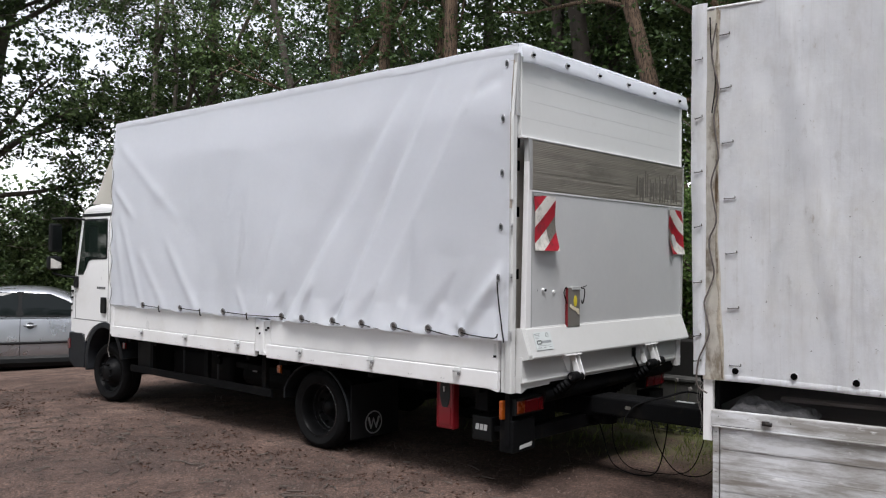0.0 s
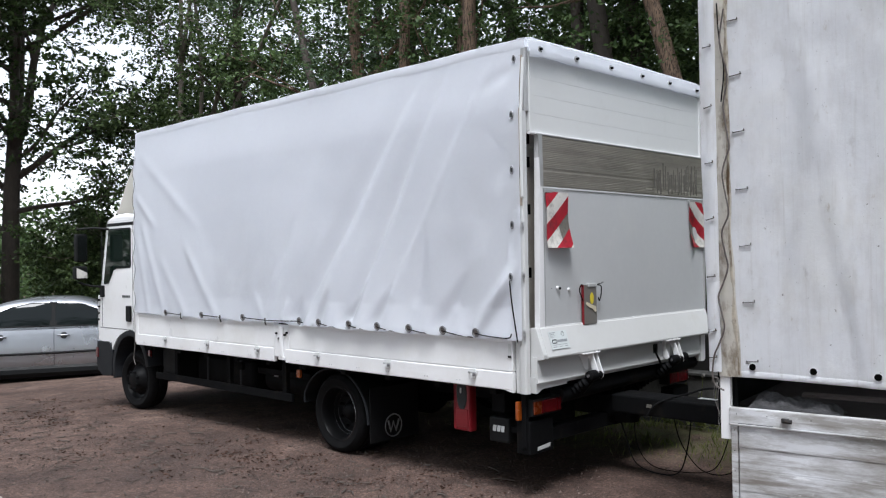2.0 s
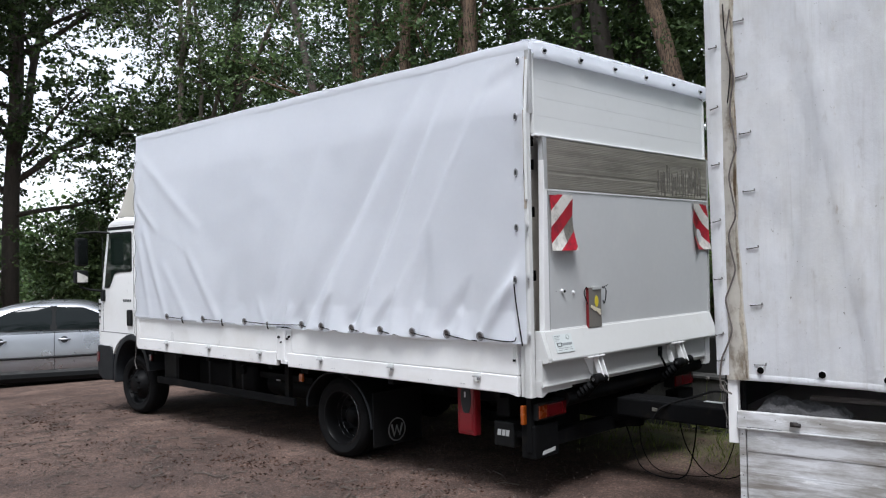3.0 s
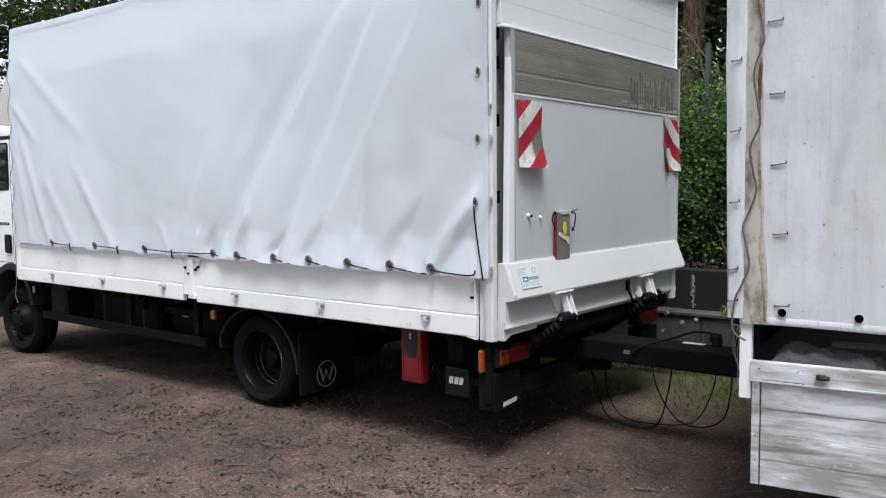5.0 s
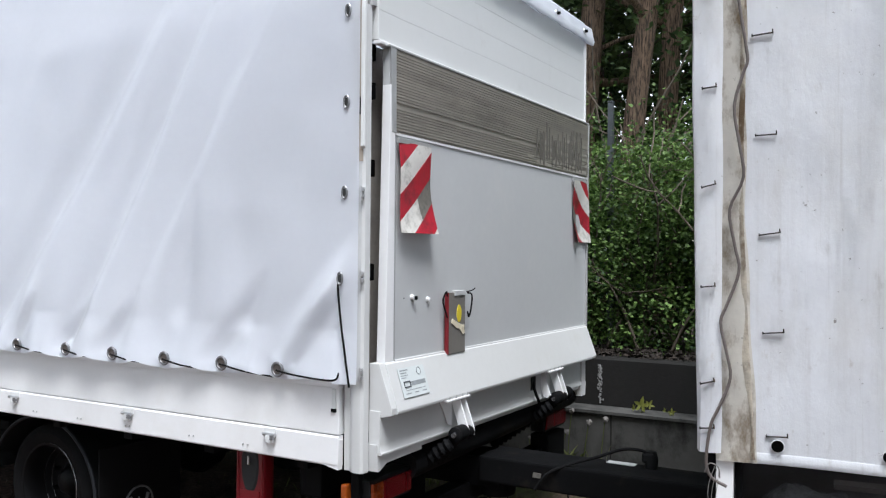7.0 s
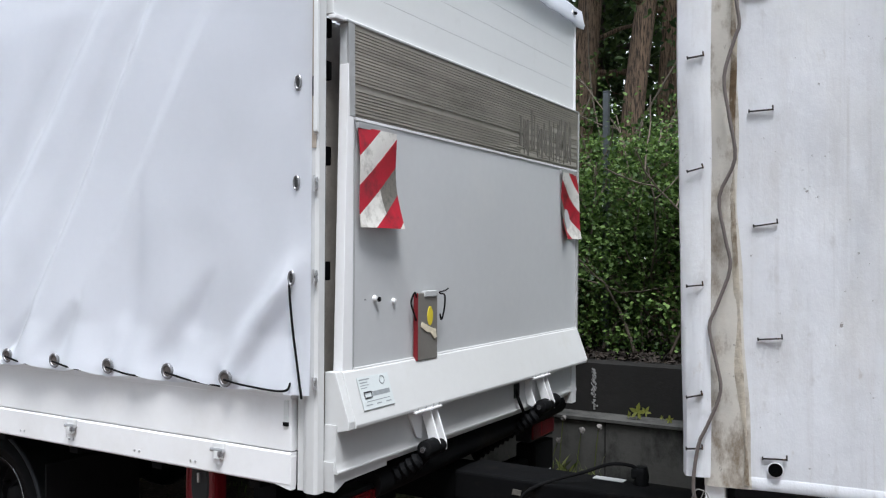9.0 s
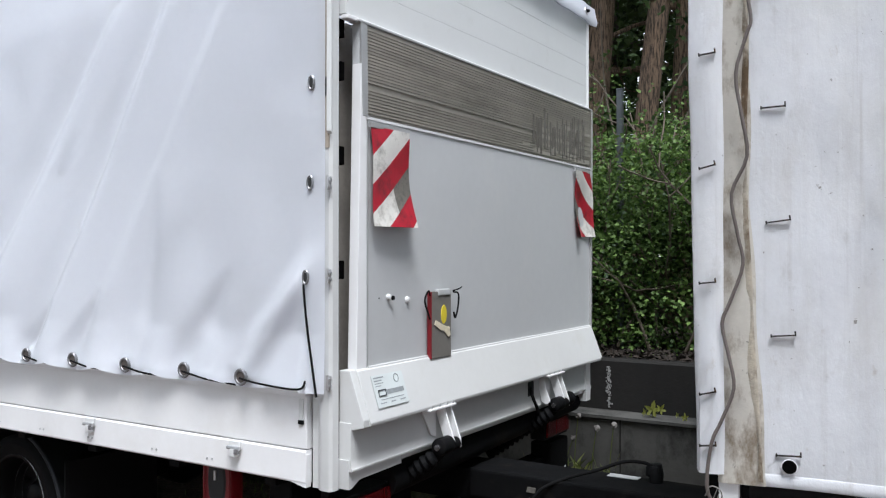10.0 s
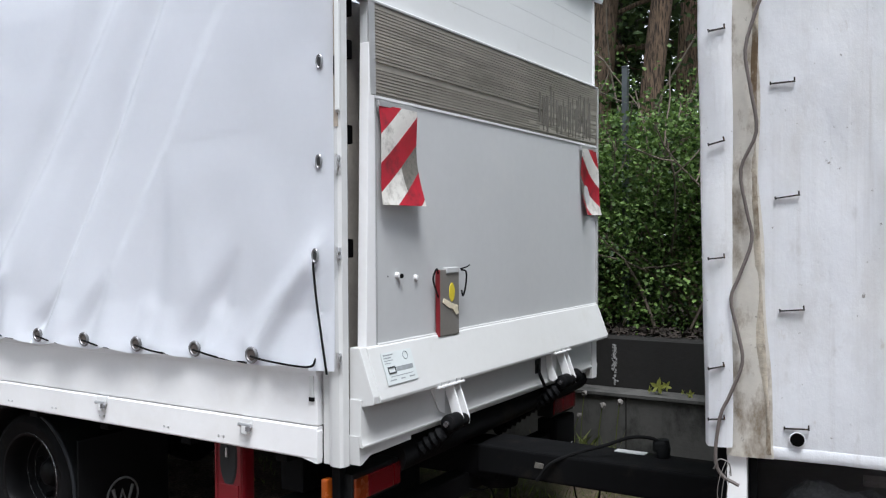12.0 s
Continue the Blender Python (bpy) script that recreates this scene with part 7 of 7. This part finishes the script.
build_sprig(0.20, 0.52, ((0.0, 0.035, 0.115, 8), (0.055, 0.050, 0.075, 35), (-0.05, 0.02, 0.06, -40)))
build_sprig(0.42, 0.515, ((0.0, 0.018, 0.06, -10), (-0.05, 0.03, 0.04, -35)))


# ---- loose stones and twigs on the gravel ----
def build_stones():
    rng = np.random.default_rng(3)
    n = 30000
    x = np.concatenate([rng.uniform(-9, 2.6, n // 2), rng.normal(-2.2, 1.8, n // 2)])
    y = np.concatenate([rng.uniform(-3.5, 2.9, n // 2), rng.normal(-1.2, 1.2, n // 2)])
    keep = (y < 3.0) & ~((y < -2.2) & (x < -2.5)) & (y > -4.5)
    x, y = x[keep], y[keep]
    n = len(x)
    s = 0.003 + 0.007 * rng.random(n) ** 3
    octa = np.array([(1, 0, 0), (-1, 0, 0), (0, 1, 0), (0, -1, 0), (0, 0, 0.8), (0, 0, -0.5)])
    v = octa[None] * (s[:, None, None] * rng.uniform(0.6, 1.4, (n, 6, 1)))
    z = np.array([ground_z(a, b) for a, b in zip(x, y)]) + s * 0.3
    v = v + np.stack([x, y, z], axis=1)[:, None]
    f = np.array([(0, 2, 4), (2, 1, 4), (1, 3, 4), (3, 0, 4), (2, 0, 5), (1, 2, 5), (3, 1, 5), (0, 3, 5)])
    faces = (np.arange(n)[:, None, None] * 6 + f[None]).reshape(-1, 3)
    me = bpy.data.meshes.new("gravel")
    me.from_pydata(v.reshape(-1, 3).tolist(), [], faces.tolist())
    me.materials.append(STONE)
    tagged(new("gravel", me), "loose pale gravel stones scattered over the yard", "gravel", "", "stuff")


build_stones()


def build_twigs():
    rng = random.Random(6)
    bm = bmesh.new()
    for k in range(620):
        x, y = rng.uniform(-8, 1.2), rng.uniform(-2.6, 0.4) if k % 3 else rng.gauss(-1.2, 0.5)
        if y < -2.0 and x < -2.3:
            continue
        a, L = rng.uniform(0, 6.28), rng.uniform(0.03, 0.16) * (2.2 if rng.random() < 0.12 else 1)
        pts = []
        for i in range(5):
            a += rng.gauss(0, 0.35)
            x, y = x + math.cos(a) * L / 5, y + math.sin(a) * L / 5
            pts.append((x, y, ground_z(x, y) + 0.012 + rng.uniform(0, 0.006)))
        tube(pts, rng.uniform(0.002, 0.0065), 5, bm)
    thing("twigs", bm, BARK_DARK, "dark broken twigs and litter lying on the gravel", "twigs", kind="stuff")


build_twigs()


def build_litter():
    """Drifts of dark brown leaf scraps and bark crumbs."""
    rng = random.Random(17)
    verts, faces = [], []
    for k in range(75):
        cx, cy, turn = rng.uniform(-8.5, 1.4), rng.uniform(-2.4, 0.2), rng.gauss(0.2, 0.5)
        if cy < -1.9 and cx < -2.2:
            continue
        for i in range(rng.randint(12, 55)):
            u, v = rng.gauss(0, 0.28), rng.gauss(0, 0.07)
            x, y = cx + u * math.cos(turn) - v * math.sin(turn), cy + u * math.sin(turn) + v * math.cos(turn)
            z = ground_z(x, y) + 0.012 + rng.uniform(0, 0.008)
            a, l, w = rng.uniform(0, 6.28), rng.uniform(0.004, 0.024), rng.uniform(0.0015, 0.0045)
            c, q, tip = math.cos(a), math.sin(a), rng.uniform(0.0, 0.010)
            n = len(verts)
            verts += [(x - c * l, y - q * l, z), (x - q * w, y + c * w, z + tip), (x + c * l, y + q * l, z + 0.003), (x + q * w, y - c * w, z + 0.5 * tip), (x, y, z - 0.008)]
            faces += [(n, n + 3, n + 2, n + 1), (n, n + 1, n + 4), (n + 1, n + 2, n + 4), (n + 2, n + 3, n + 4), (n + 3, n, n + 4)]
    me = bpy.data.meshes.new("leaf_litter")
    me.from_pydata(verts, [], faces)
    me.materials.append(LITTER)
    tagged(new("leaf_litter", me), "dark red-brown leaf litter drifted on the gravel", "litter", "", "stuff")


build_litter()
